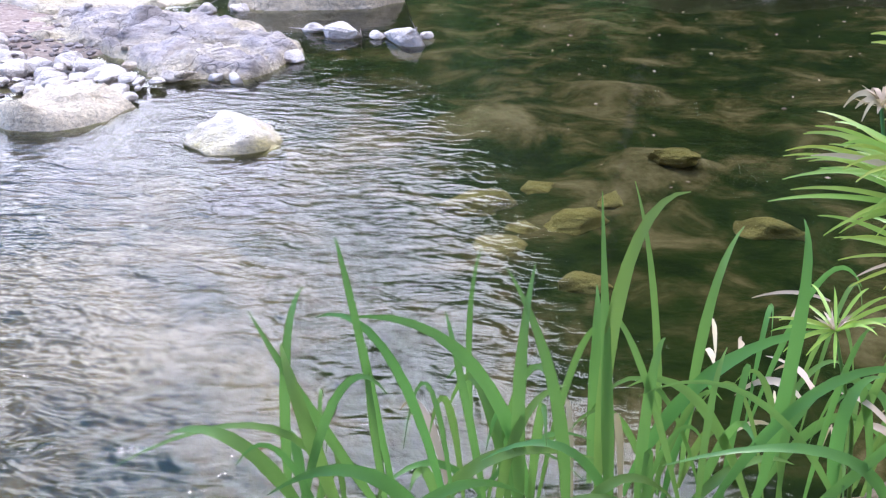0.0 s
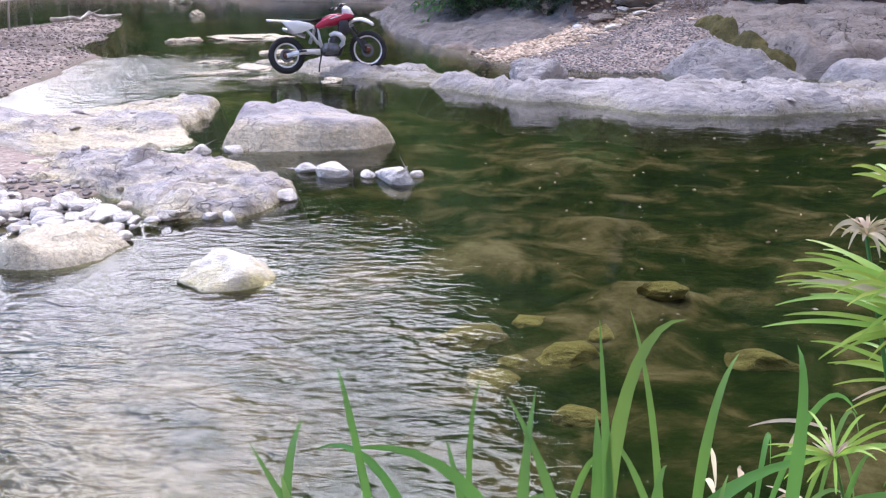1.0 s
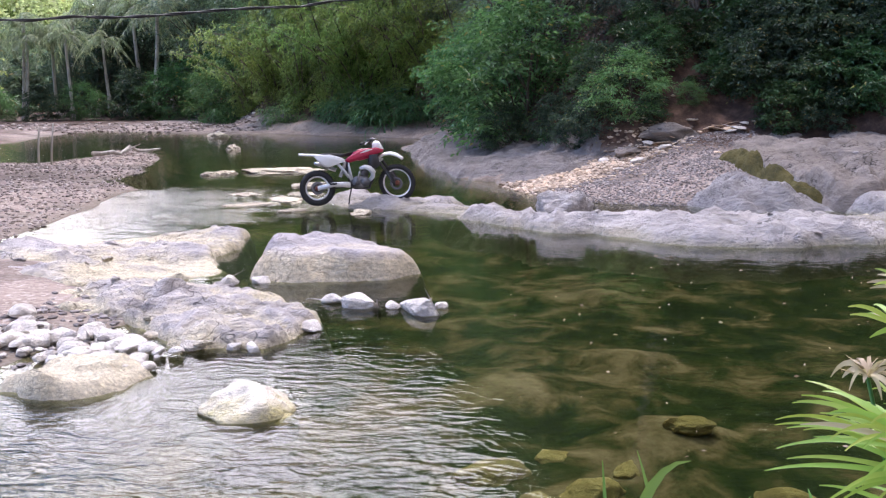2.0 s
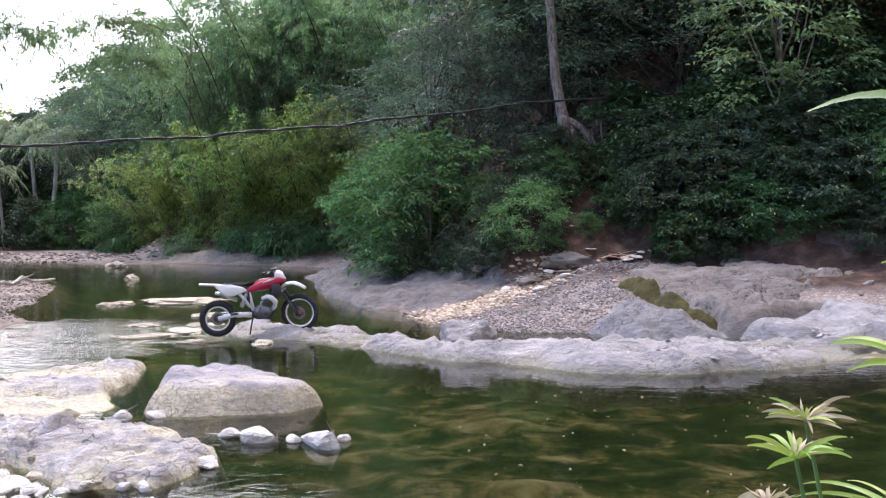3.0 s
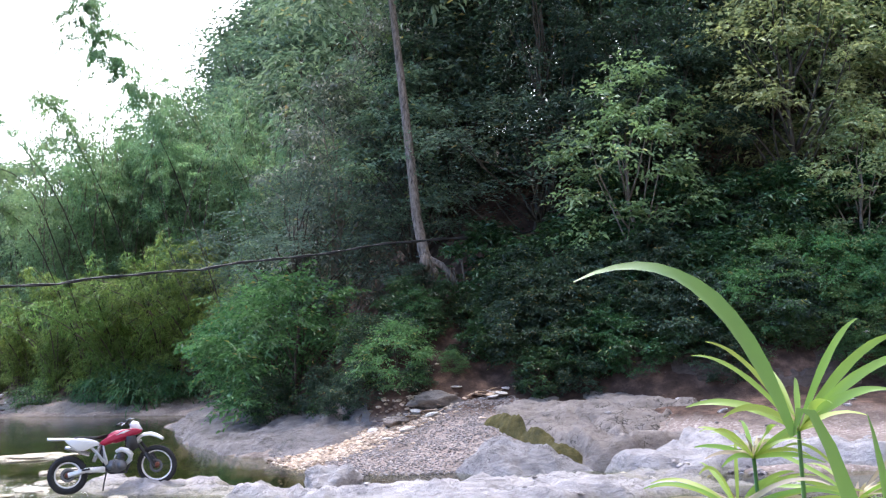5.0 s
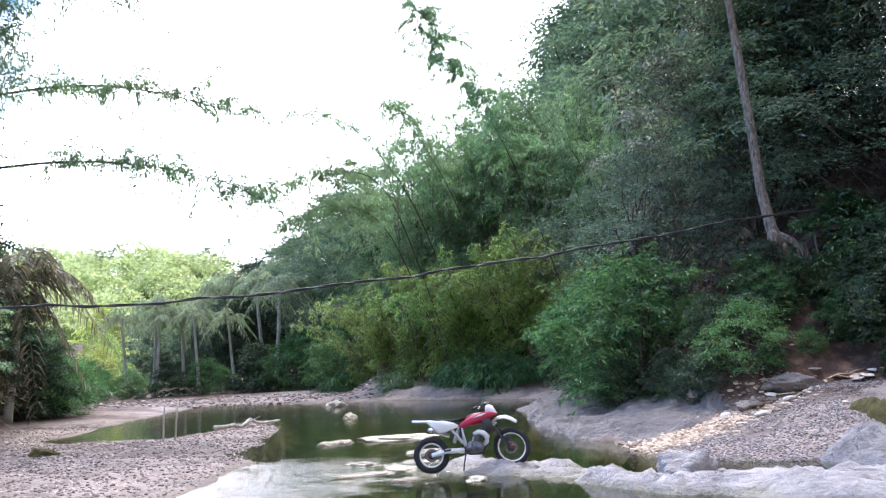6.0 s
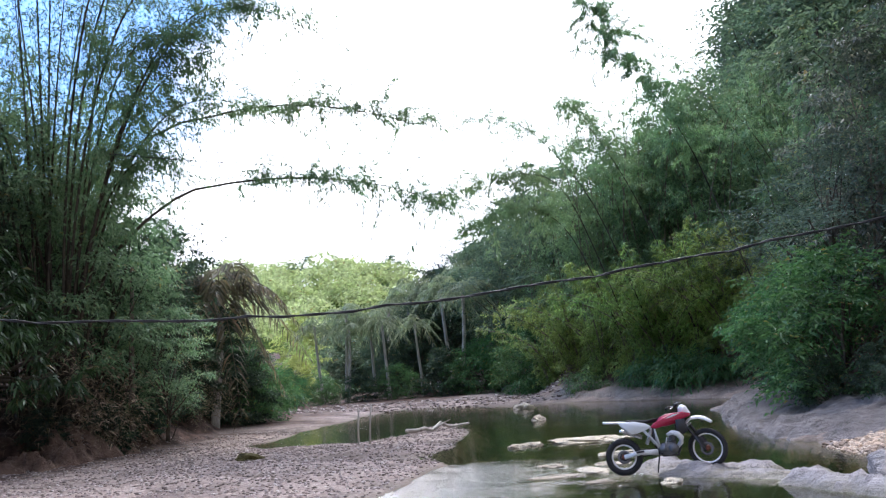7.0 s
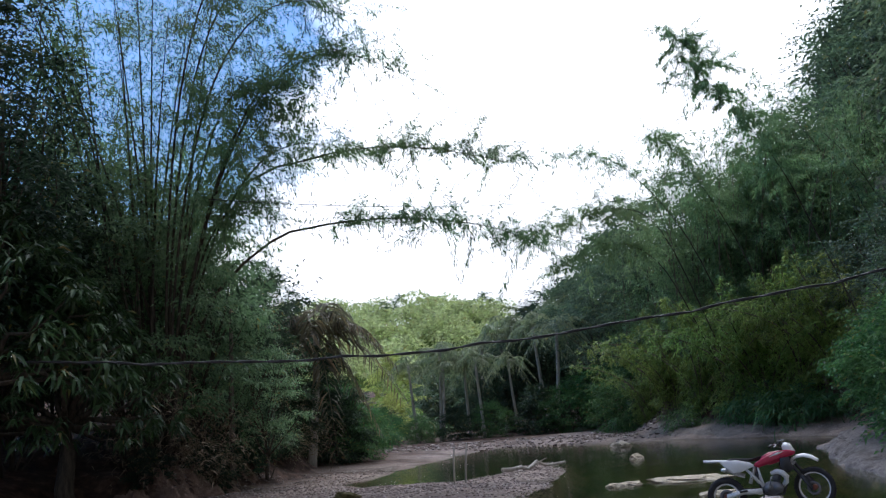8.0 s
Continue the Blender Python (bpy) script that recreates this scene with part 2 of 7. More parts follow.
def ground_material():
    """Gravel and sand by the river, algae and silt under water, soil and litter on the slopes."""
    m, n, l, b = material("river_ground", 0.9, 0.2)
    p = place_node(n)
    z = height_node(n, l, p)
    g = n.new("ShaderNodeNewGeometry")
    big = noise_node(n, l, p, 0.35, 6, 0.6)
    mid = noise_node(n, l, p, 2.2, 6, 0.65)
    v = n.new("ShaderNodeTexVoronoi")
    v.inputs["Scale"].default_value = 24
    l.new(p, v.inputs["Vector"])
    stones = ramp_node(n, [(0.0, (0.18, 0.135, 0.11)), (0.45, (0.30, 0.235, 0.20)), (0.8, (0.42, 0.35, 0.30)), (1.0, (0.60, 0.54, 0.49))])
    hue = n.new("ShaderNodeSeparateColor")
    l.new(v.outputs["Color"], hue.inputs[0])
    l.new(hue.outputs[0], stones.inputs["Fac"])
    gravel = mix_node(n, l, range_node(n, l, mid, 0.35, 0.65, 0.25, 0.85), stones.outputs["Color"], (0.265, 0.205, 0.175))
    damp = noise_node(n, l, p, 0.55, 7, 0.7, 0.6)
    gravel = mix_node(n, l, range_node(n, l, damp, 0.46, 0.62, 0.0, 0.65), gravel, (0.085, 0.064, 0.056))
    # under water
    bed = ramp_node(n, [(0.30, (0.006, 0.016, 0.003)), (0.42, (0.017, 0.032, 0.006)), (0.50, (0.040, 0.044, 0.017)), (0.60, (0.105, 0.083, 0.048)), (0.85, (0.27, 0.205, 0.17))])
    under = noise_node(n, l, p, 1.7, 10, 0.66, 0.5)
    # weed plus painted depth dimming in deeper places, silt and sand on the shoals
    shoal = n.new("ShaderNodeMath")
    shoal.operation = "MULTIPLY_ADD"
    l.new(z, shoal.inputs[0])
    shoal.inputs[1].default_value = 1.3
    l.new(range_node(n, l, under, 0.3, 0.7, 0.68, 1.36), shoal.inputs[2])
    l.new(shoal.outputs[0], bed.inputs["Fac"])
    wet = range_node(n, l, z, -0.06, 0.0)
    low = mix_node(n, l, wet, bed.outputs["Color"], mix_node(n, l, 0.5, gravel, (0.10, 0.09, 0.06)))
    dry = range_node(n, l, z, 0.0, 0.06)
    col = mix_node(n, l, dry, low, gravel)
    soil = ramp_node(n, [(0.3, (0.026, 0.017, 0.013)), (0.5, (0.075, 0.046, 0.034)), (0.62, (0.15, 0.092, 0.067)), (0.75, (0.22, 0.15, 0.115))])
    l.new(mid, soil.inputs["Fac"])
    high = n.new("ShaderNodeMath")
    high.operation = "MULTIPLY_ADD"
    l.new(big, high.inputs[0])
    high.inputs[1].default_value = 0.8
    l.new(z, high.inputs[2])
    west = n.new("ShaderNodeSeparateXYZ")
    l.new(p, west.inputs[0])
    lower = n.new("ShaderNodeMath")
    lower.operation = "ADD"
    l.new(high.outputs[0], lower.inputs[0])
    l.new(range_node(n, l, west.outputs["X"], -18.5, -14.5, 0.55, 0.0), lower.inputs[1])
    col = mix_node(n, l, range_node(n, l, lower.outputs[0], 1.0, 1.25), col, soil.outputs["Color"])
    # trodden earth on the near bank
    home = n.new("ShaderNodeMath")
    home.operation = "MULTIPLY"
    l.new(range_node(n, l, west.outputs["Y"], 2.4, 4.0, 1.0, 0.0), home.inputs[0])
    l.new(range_node(n, l, z, 0.05, 0.2), home.inputs[1])
    col = mix_node(n, l, home.outputs[0], col, mix_node(n, l, mid, soil.outputs["Color"], (0.10, 0.095, 0.05)))
    far = n.new("ShaderNodeSeparateXYZ")
    l.new(p, far.inputs[0])
    scrub = ramp_node(n, [(0.35, (0.05, 0.09, 0.02)), (0.6, (0.16, 0.23, 0.05))])
    l.new(mid, scrub.inputs["Fac"])
    col = mix_node(n, l, range_node(n, l, far.outputs["Y"], 110, 150), col, scrub.outputs["Color"])
    l.new(col, b.inputs["Base Color"])
    b1 = bump_node(n, l, v.outputs["Distance"], 0.4, -0.02, None)
    bump_node(n, l, mid, 0.5, 0.12, b, b1)
    return m


def water_material():
    """Clear, slightly green water with wind and current ripples; the gloss follows Fresnel."""
    m = bpy.data.materials.new("river_water")
    m.use_nodes = True
    n, l = m.node_tree.nodes, m.node_tree.links
    n.clear()
    out = n.new("ShaderNodeOutputMaterial")
    clear = n.new("ShaderNodeBsdfTransparent")
    clear.inputs["Color"].default_value = (0.66, 0.705, 0.51, 1)
    gloss = n.new("ShaderNodeBsdfGlossy")
    gloss.inputs["Roughness"].default_value = 0.04
    gloss.inputs["Color"].default_value = (1, 1, 1, 1)
    fres = n.new("ShaderNodeFresnel")
    fres.inputs["IOR"].default_value = 1.33
    p = place_node(n)
    mp = n.new("ShaderNodeMapping")
    mp.inputs["Scale"].default_value = (1.0, 1.8, 1.0)
    mp.inputs["Rotation"].default_value = (0, 0, 0.35)
    l.new(p, mp.inputs["Vector"])
    small = noise_node(n, l, mp.outputs["Vector"], 3.3, 2.6, 0.5, 0.9)
    wide = noise_node(n, l, mp.outputs["Vector"], 1.1, 2, 0.5)
    # quick current: the shallows before the near bank and the riffle between bar and slab
    sep = n.new("ShaderNodeSeparateXYZ")
    l.new(p, sep.inputs[0])
    rough_patch = range_node(n, l, noise_node(n, l, p, 0.35, 3), 0.4, 0.62, 0.15, 0.6)
    # the current quickens over the shallows on the near left and in the riffle beside the bar
    quick = range_node(n, l, sep.outputs["X"], -0.5, 0.7, 0.75, 0.06)
    calm = range_node(n, l, sep.outputs["Y"], 4.5, 8.5, 1.0, 0.10)
    both = n.new("ShaderNodeMath")
    both.operation = "MULTIPLY"
    l.new(quick, both.inputs[0])
    l.new(calm, both.inputs[1])
    most = n.new("ShaderNodeMath")
    most.operation = "MAXIMUM"
    l.new(both.outputs[0], most.inputs[0])
    l.new(range_node(n, l, rough_patch, 0.15, 0.6, 0.03, 0.10), most.inputs[1])
    gap = n.new("ShaderNodeVectorMath")
    gap.operation = "DISTANCE"
    gap.inputs[1].default_value = (-5.2, 18.6, 0)
    l.new(p, gap.inputs[0])
    riffle = n.new("ShaderNodeMath")
    riffle.operation = "MAXIMUM"
    l.new(most.outputs[0], riffle.inputs[0])
    broken = n.new("ShaderNodeMath")
    broken.operation = "MULTIPLY"
    l.new(range_node(n, l, gap.outputs["Value"], 1.4, 4.0, 1.2, 0.0), broken.inputs[0])
    l.new(range_node(n, l, noise_node(n, l, mp.outputs["Vector"], 0.9, 4), 0.36, 0.58, 0.12, 1.0), broken.inputs[1])
    l.new(broken.outputs[0], riffle.inputs[1])
    strength = riffle.outputs[0]
    b1 = n.new("ShaderNodeBump")
    b1.inputs["Distance"].default_value = 0.042
    l.new(strength, b1.inputs["Strength"])
    l.new(small, b1.inputs["Height"])
    b2 = n.new("ShaderNodeBump")
    b2.inputs["Strength"].default_value, b2.inputs["Distance"].default_value = 0.15, 0.03
    l.new(wide, b2.inputs["Height"])
    l.new(b1.outputs["Normal"], b2.inputs["Normal"])
    # fine wavelets where the water is quick
    fine = noise_node(n, l, mp.outputs["Vector"], 6.5, 2.5, 0.5, 0.8)
    b3 = n.new("ShaderNodeBump")
    b3.inputs["Distance"].default_value = 0.022
    l.new(strength, b3.inputs["Strength"])
    l.new(fine, b3.inputs["Height"])
    l.new(b2.outputs["Normal"], b3.inputs["Normal"])
    l.new(b3.outputs["Normal"], gloss.inputs["Normal"])
    l.new(b3.outputs["Normal"], fres.inputs["Normal"])
    s = n.new("ShaderNodeMixShader")
    l.new(fres.outputs[0], s.inputs[0])
    l.new(clear.outputs[0], s.inputs[1])
    l.new(gloss.outputs[0], s.inputs[2])
    l.new(s.outputs[0], out.inputs["Surface"])
    return m


M_GROUND = ground_material()
M_WATER = water_material()
M_ROCK = rock_material("grey_river_rock", (0.60, 0.555, 0.53), (0.42, 0.385, 0.37), (0.165, 0.15, 0.153), wet_line=0.04, algae=(0.20, 0.18, 0.13), scale=1.6)
M_PALE = rock_material("pale_limestone", (0.84, 0.775, 0.72), (0.68, 0.61, 0.575), (0.40, 0.35, 0.34), wet_line=0.24, algae=(0.43, 0.375, 0.255), scale=2.2)
M_VIOLET = rock_material("violet_grey_rock", (0.74, 0.68, 0.645), (0.50, 0.455, 0.44), (0.15, 0.135, 0.14), wet_line=0.06, algae=(0.44, 0.38, 0.25), scale=1.7, layered=0.7)
M_CREAM = rock_material("cream_limestone", (0.90, 0.85, 0.74), (0.78, 0.71, 0.60), (0.45, 0.38, 0.27), wet_line=0.0, algae=(0.34, 0.29, 0.10), scale=3.5)
M_BANK = rock_material("brown_bank_rock", (0.38, 0.325, 0.29), (0.265, 0.226, 0.20), (0.095, 0.079, 0.07), wet_line=-0.5, scale=1.6, layered=0.9)
M_SUNK = rock_material("sunken_stone", (0.66, 0.52, 0.29), (0.50, 0.39, 0.21), (0.26, 0.21, 0.11), wet_line=-0.6, scale=3.0, weed=0.08)
M_SLATE = rock_material("dark_slope_rock", (0.33, 0.30, 0.285), (0.225, 0.20, 0.19), (0.095, 0.083, 0.078), wet_line=-0.5, scale=1.2)
M_MOUND = rock_material("cracked_grey_rock", (0.40, 0.375, 0.37), (0.27, 0.25, 0.248), (0.11, 0.10, 0.10), wet_line=-0.5, scale=2.6, layered=0.9)
M_BOULDER = rock_material("grey_topped_limestone", (0.60, 0.55, 0.555), (0.45, 0.41, 0.415), (0.25, 0.225, 0.23), wet_line=0.24, algae=(0.46, 0.39, 0.26), scale=1.5)
M_STONE = rock_material("loose_stone", (0.88, 0.82, 0.75), (0.72, 0.66, 0.60), (0.33, 0.29, 0.28), wet_line=-0.5, scale=4.0, layered=0.2)
M_TAN = rock_material("broken_tan_stone", (0.84, 0.68, 0.52), (0.68, 0.51, 0.37), (0.42, 0.30, 0.21), wet_line=-0.5, scale=4.0, layered=0.2)
M_BARK = bark_material("pale_bark", (0.24, 0.20, 0.16), (0.09, 0.075, 0.06))
M_DARKBARK = bark_material("dark_bark", (0.10, 0.085, 0.065), (0.035, 0.03, 0.025))
M_PALMBARK = bark_material("palm_bark", (0.48, 0.45, 0.40), (0.30, 0.28, 0.25), 0.6)
M_PALEBARK = bark_material("pale_peeling_bark", (0.24, 0.20, 0.165), (0.055, 0.044, 0.036), 2.6)
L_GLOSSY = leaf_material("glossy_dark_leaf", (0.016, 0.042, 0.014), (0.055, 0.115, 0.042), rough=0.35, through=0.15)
L_LIME = leaf_material("light_green_leaf", (0.1092, 0.1662, 0.0808), (0.2565, 0.342, 0.171))
L_DEEP = leaf_material("deep_green_leaf", (0.018, 0.036, 0.024), (0.062, 0.102, 0.066))
L_MID = leaf_material("mid_green_leaf", (0.0612, 0.1022, 0.0662), (0.18, 0.2448, 0.1656))
L_BLUE = leaf_material("blue_green_leaf", (0.0465, 0.0775, 0.0632), (0.1302, 0.1798, 0.1457))
L_GREY = leaf_material("grey_green_leaf", (0.0465, 0.0589, 0.0465), (0.155, 0.1736, 0.1364), dry=(0.36, 0.32, 0.24), dry_share=0.10)
L_BRIGHT = leaf_material("bright_green_leaf", (0.036, 0.100, 0.036), (0.105, 0.215, 0.088))
L_YELLOW = leaf_material("yellow_green_leaf", (0.118, 0.178, 0.055), (0.32, 0.41, 0.15), through=0.45)
# far-hill sunlight and haze are put into this pale leaf colour
L_SUN_HAZE = leaf_material("sun_haze_leaf", (0.31, 0.37, 0.18), (0.56, 0.59, 0.35))
# yellow-green leaf, with the sun on these trees put into its colour
L_GOLDEN = leaf_material("sun_painted_leaf", (0.26, 0.33, 0.09), (0.50, 0.54, 0.22))
L_FROND = leaf_material("old_frond", (0.085, 0.075, 0.05), (0.21, 0.19, 0.13), dry=(0.30, 0.22, 0.13), dry_share=0.2)
L_BAMBOO = leaf_material("bamboo_leaf", (0.078, 0.148, 0.080), (0.235, 0.345, 0.200))
L_PALM = leaf_material("palm_leaf", (0.13, 0.17, 0.10), (0.30, 0.34, 0.21))
L_OLIVE = leaf_material("olive_leaf", (0.16, 0.19, 0.085), (0.42, 0.45, 0.23))
L_PLUME = leaf_material("young_bamboo_leaf", (0.110, 0.185, 0.095), (0.30, 0.41, 0.22))
L_GRASS = leaf_material("reed_leaf", (0.045, 0.115, 0.020), (0.13, 0.24, 0.065), dry_share=0.03, rough=0.30, through=0.35)
L_SEDGE = leaf_material("sedge_leaf", (0.10, 0.18, 0.025), (0.29, 0.39, 0.085), dry=(0.45, 0.38, 0.2), dry_share=0.08, rough=0.35, through=0.32)
L_STRAW = leaf_material("dry_leaf", (0.16, 0.12, 0.08), (0.48, 0.40, 0.28), dry_share=0.01, rough=0.8, through=0.2)


# ---- building helpers ----
def mesh_object(name, verts, faces, mat, parent=None, label="", smooth=True, matrix=None):
    me = bpy.data.meshes.new(name)
    me.from_pydata(verts, [], faces)
    if smooth:
        me.polygons.foreach_set("use_smooth", [True] * len(me.polygons))
    me.materials.append(mat)
    ob = new(name, me)
    if parent:
        ob.parent = parent
    if matrix is not None:
        ob.matrix_basis = matrix
    if label:
        ob["label"] = label
    return ob


def part(name, bm, mat, parent, label="", smooth=True):
    """One bmesh as one mesh object under a thing or a part."""
    me = bpy.data.meshes.new(name)
    bmesh.ops.recalc_face_normals(bm, faces=bm.faces)
    bm.to_mesh(me)
    bm.free()
    if smooth:
        me.polygons.foreach_set("use_smooth", [True] * len(me.polygons))
    me.materials.append(mat)
    ob = new(name, me)
    ob.parent = parent
    if label:
        ob["label"] = label
    return ob


def signed(poly, x, y):
    """Distance to a closed outline, positive inside."""
    pts = np.array(poly, float)
    best = np.full(x.shape, 1e18)
    inside = np.zeros(x.shape, bool)
    for (ax, ay), (bx, by) in zip(pts, np.roll(pts, -1, 0)):
        dx, dy = bx - ax, by - ay
        t = np.clip(((x - ax) * dx + (y - ay) * dy) / (dx * dx + dy * dy + 1e-12), 0, 1)
        best = np.minimum(best, (x - ax - t * dx) ** 2 + (y - ay - t * dy) ** 2)
        if ay != by:
            inside ^= ((ay > y) != (by > y)) & (x < (bx - ax) * (y - ay) / (by - ay) + ax)
    return np.where(inside, 1, -1) * np.sqrt(best)


def lattice(x, y, seed):
    """Smooth value noise on a plane, -1 to 1."""
    rng = np.random.RandomState(seed)
    table = rng.rand(64, 64) * 2 - 1
    xi, yi = np.floor(x).astype(int), np.floor(y).astype(int)
    fx, fy = x - xi, y - yi
    fx, fy = fx * fx * (3 - 2 * fx), fy * fy * (3 - 2 * fy)
    a, b = table[xi % 64, yi % 64], table[(xi + 1) % 64, yi % 64]
    c, d = table[xi % 64, (yi + 1) % 64], table[(xi + 1) % 64, (yi + 1) % 64]
    return (a * (1 - fx) + b * fx) * (1 - fy) + (c * (1 - fx) + d * fx) * fy


def rough(x, y, size, seed, octaves=4, gain=0.5):
    total, amp = 0, 1.0
    for k in range(octaves):
        total = total + amp * lattice(x / size * 2**k + 7.3 * k, y / size * 2**k + 3.1 * k, seed + k)
        amp *= gain
    return total


def smooth_step(v, lo, hi):
    t = np.clip((v - lo) / (hi - lo), 0, 1)
    return t * t * (3 - 2 * t)


# ---- the ground: river bed, gravel bars, banks and hills in one sheet ----
LEFT_BAR = [(-400, 3), (-60, 4), (-8, 5.6), (-3.6, 7.4), (-3.2, 9.5), (-4.0, 11), (-5.2, 13.2), (-6.6, 14.8), (-6.9, 16.7), (-7.3, 21.3), (-7.9, 24),
            (-9.3, 30), (-10.4, 34.5), (-11.5, 36.3), (-12.3, 34.4), (-11.6, 31.8), (-12.6, 29.2), (-15.4, 28.4), (-17.0, 30.5), (-18.0, 37), (-18.7, 45), (-18.5, 50.7),
            (-15, 49), (-12.2, 48), (-9, 46), (-8, 60), (-8, 520), (-400, 520)]
RIGHT_BANK = [(-12.4, 49.6), (-9, 46.8), (-6.3, 44.6), (-3.6, 43.0), (-2.0, 42.4), (-1.3, 41.0), (-1.5, 37.5), (-1.9, 34.8), (-1.5, 30), (-0.6, 25.6), (1.05, 21.9), (1.9, 19.2), (4.6, 18.0), (6.2, 17.3),
              (7.6, 16.3), (9.2, 15.2), (11, 14.7), (14, 14.3), (30, 12), (400, 8), (400, 520), (-9, 520), (-14, 62)]
RIGHT_HILL = [(-30, 96), (-21, 74), (-15, 60), (-10.5, 51.5), (-6.5, 47.2), (-3.0, 45.4), (-0.4, 43.6), (0.4, 38), (0.6, 33), (1.6, 28), (3.4, 23.6), (6.2, 23.2), (8.5, 21.2),
              (11.5, 19.6), (16, 18.5), (40, 17), (400, 15), (400, 520), (-30, 520)]
LEFT_HILL = [(-400, 0), (-30, 0), (-18.5, 6), (-18.5, 14), (-20, 19), (-21.6, 23.6), (-18.6, 25.2), (-19.6, 30), (-21.4, 35.7), (-23.5, 42), (-27.5, 50), (-31, 57), (-33, 70), (-40, 110), (-60, 160), (-60, 520), (-400, 520)]
NEAR_BANK = [(-400, -300), (400, -300), (400, 1), (30, 2.2), (6, 3.4), (3, 3.3), (1.4, 2.8), (0.5, 2.35), (-0.35, 2.0), (-1.0, 1.3), (-3, 0.6), (-400, -2)]
FAR_HILL = [(-400, 150), (-120, 150), (-70, 140), (-30, 135), (20, 140), (400, 150), (400, 520), (-400, 520)]


def ground_height(x, y):
    x, y = np.asarray(x, float), np.asarray(y, float)
    wob = 0.35 * rough(x, y, 2.4, 11, 3)
    bed = -0.42 + 0.13 * rough(x, y, 1.6, 21, 4)
    # shoals and weedy hollows
    for px, py, rx, ry, rise_by in ((0.9, 3.6, 1.3, 1.2, -0.65), (0.35, 8.1, 0.85, 0.6, 0.30), (1.45, 7.0, 0.6, 0.28, 0.24), (1.5, 9.3, 0.9, 0.5, 0.26), (0.35, 6.2, 0.45, 0.7, 0.10), (-2.4, 4.2, 1.9, 1.9, 0.20), (-1.0, 9.5, 0.9, 0.8, -0.25),
                                    (2.2, 7.9, 0.7, 0.9, -0.28), (0.75, 7.25, 0.3, 0.3, -0.15), (4.2, 8.5, 1.7, 3.0, -0.40), (2.9, 10.4, 1.6, 0.6, 0.12), (3.4, 11.8, 2.0, 0.6, 0.16)):
        bed += rise_by * np.exp(-(((x - px) / rx) ** 2 + ((y - py) / ry) ** 2))
    bed -= 0.45 * smooth_step(y, 12.5, 19)
    near = np.minimum(signed(LEFT_BAR, x, y), 60) + wob
    bar = -0.9 + 0.9 * smooth_step(near, -1.2, 0) + 0.30 * (1 - np.exp(-np.maximum(near, 0) / 3.5)) + 0.05 * rough(x, y, 1.3, 31, 4) * smooth_step(near, -0.5, 0.8)
    right = np.minimum(signed(RIGHT_BANK, x, y), 60) + wob
    bank = -1.1 + 1.1 * smooth_step(right, -0.45, 0) + 0.25 * np.maximum(right, 0) ** 0.95 * (1 - smooth_step(right, 7, 12) * 0.4) + 0.10 * rough(x, y, 1.8, 41, 4) * smooth_step(right, 0.2, 1.6)
    bank = np.minimum(bank, 1.7)
    foot = signed(RIGHT_HILL, x, y) + 0.8 * rough(x, y, 4, 51, 3)
    rise = np.maximum(foot, 0)
    hill = 0.75 * rise * (1 - 0.45 * smooth_step(rise, 25, 60)) + 0.5 * rough(x, y, 5, 55, 3) * smooth_step(rise, 0.5, 4)
    # the slope drops away up the valley
    tall = 9 + 28 * smooth_step(-y, -70, -25) + 6 * smooth_step(x, -5, 20) + 14 * smooth_step(x, 3, 14)
    hill = tall * (1 - np.exp(-hill / tall))
    lfoot = np.maximum(signed(LEFT_HILL, x, y) + 0.7 * rough(x, y, 3, 61, 3), 0)
    lhill = 0.42 * smooth_step(lfoot, 0, 1.3) + 0.36 * lfoot
    lhill = 14 * (1 - np.exp(-lhill / 14))
    ffoot = np.maximum(signed(FAR_HILL, x, y), 0)
    fhill = 13 * smooth_step(ffoot, 0, 75) + 3 * rough(x, y, 40, 71, 3) * smooth_step(ffoot, 10, 60)
    nb = signed(NEAR_BANK, x, y) + 0.25 * rough(x, y, 0.9, 81, 3)
    nbank = -0.42 + 1.0 * smooth_step(nb, -0.5, 0.55) + 0.04 * rough(x, y, 0.6, 85, 3)
    h = np.maximum(np.maximum(bed, bar), bank)
    return np.maximum(h + hill + lhill + fhill, nbank)


def steps(lo, fine_lo, fine_hi, hi, step, grow=1.16):
    mid = list(np.arange(fine_lo, fine_hi, step))
    up, d = [mid[-1]], step
    while up[-1] < hi:
        d *= grow
        up.append(up[-1] + d)
    down, d = [mid[0]], step
    while down[-1] > lo:
        d *= grow
        down.append(down[-1] - d)
    return np.array(down[:0:-1] + mid + up[1:])


def grid_faces(nx, ny, keep=None):
    i, j = np.meshgrid(np.arange(nx - 1), np.arange(ny - 1), indexing="ij")
    a = i * ny + j
    quads = np.stack([a, a + ny, a + ny + 1, a + 1], -1).reshape(-1, 4)
    return quads if keep is None else quads[keep[quads].any(1)]


gx, gy = steps(-390, -26, 16, 390, 0.26), steps(-290, -1, 50, 510, 0.26)
GX, GY = np.meshgrid(gx, gy, indexing="ij")
GZ = ground_height(GX, GY)
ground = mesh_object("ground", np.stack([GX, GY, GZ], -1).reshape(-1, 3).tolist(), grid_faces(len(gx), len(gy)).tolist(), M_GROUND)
tagged(ground, "brown gravel bars, silty river bed and leaf-littered slopes", "ground", kind="structure")

wx, wy = (-300, 300), (-20, 160)
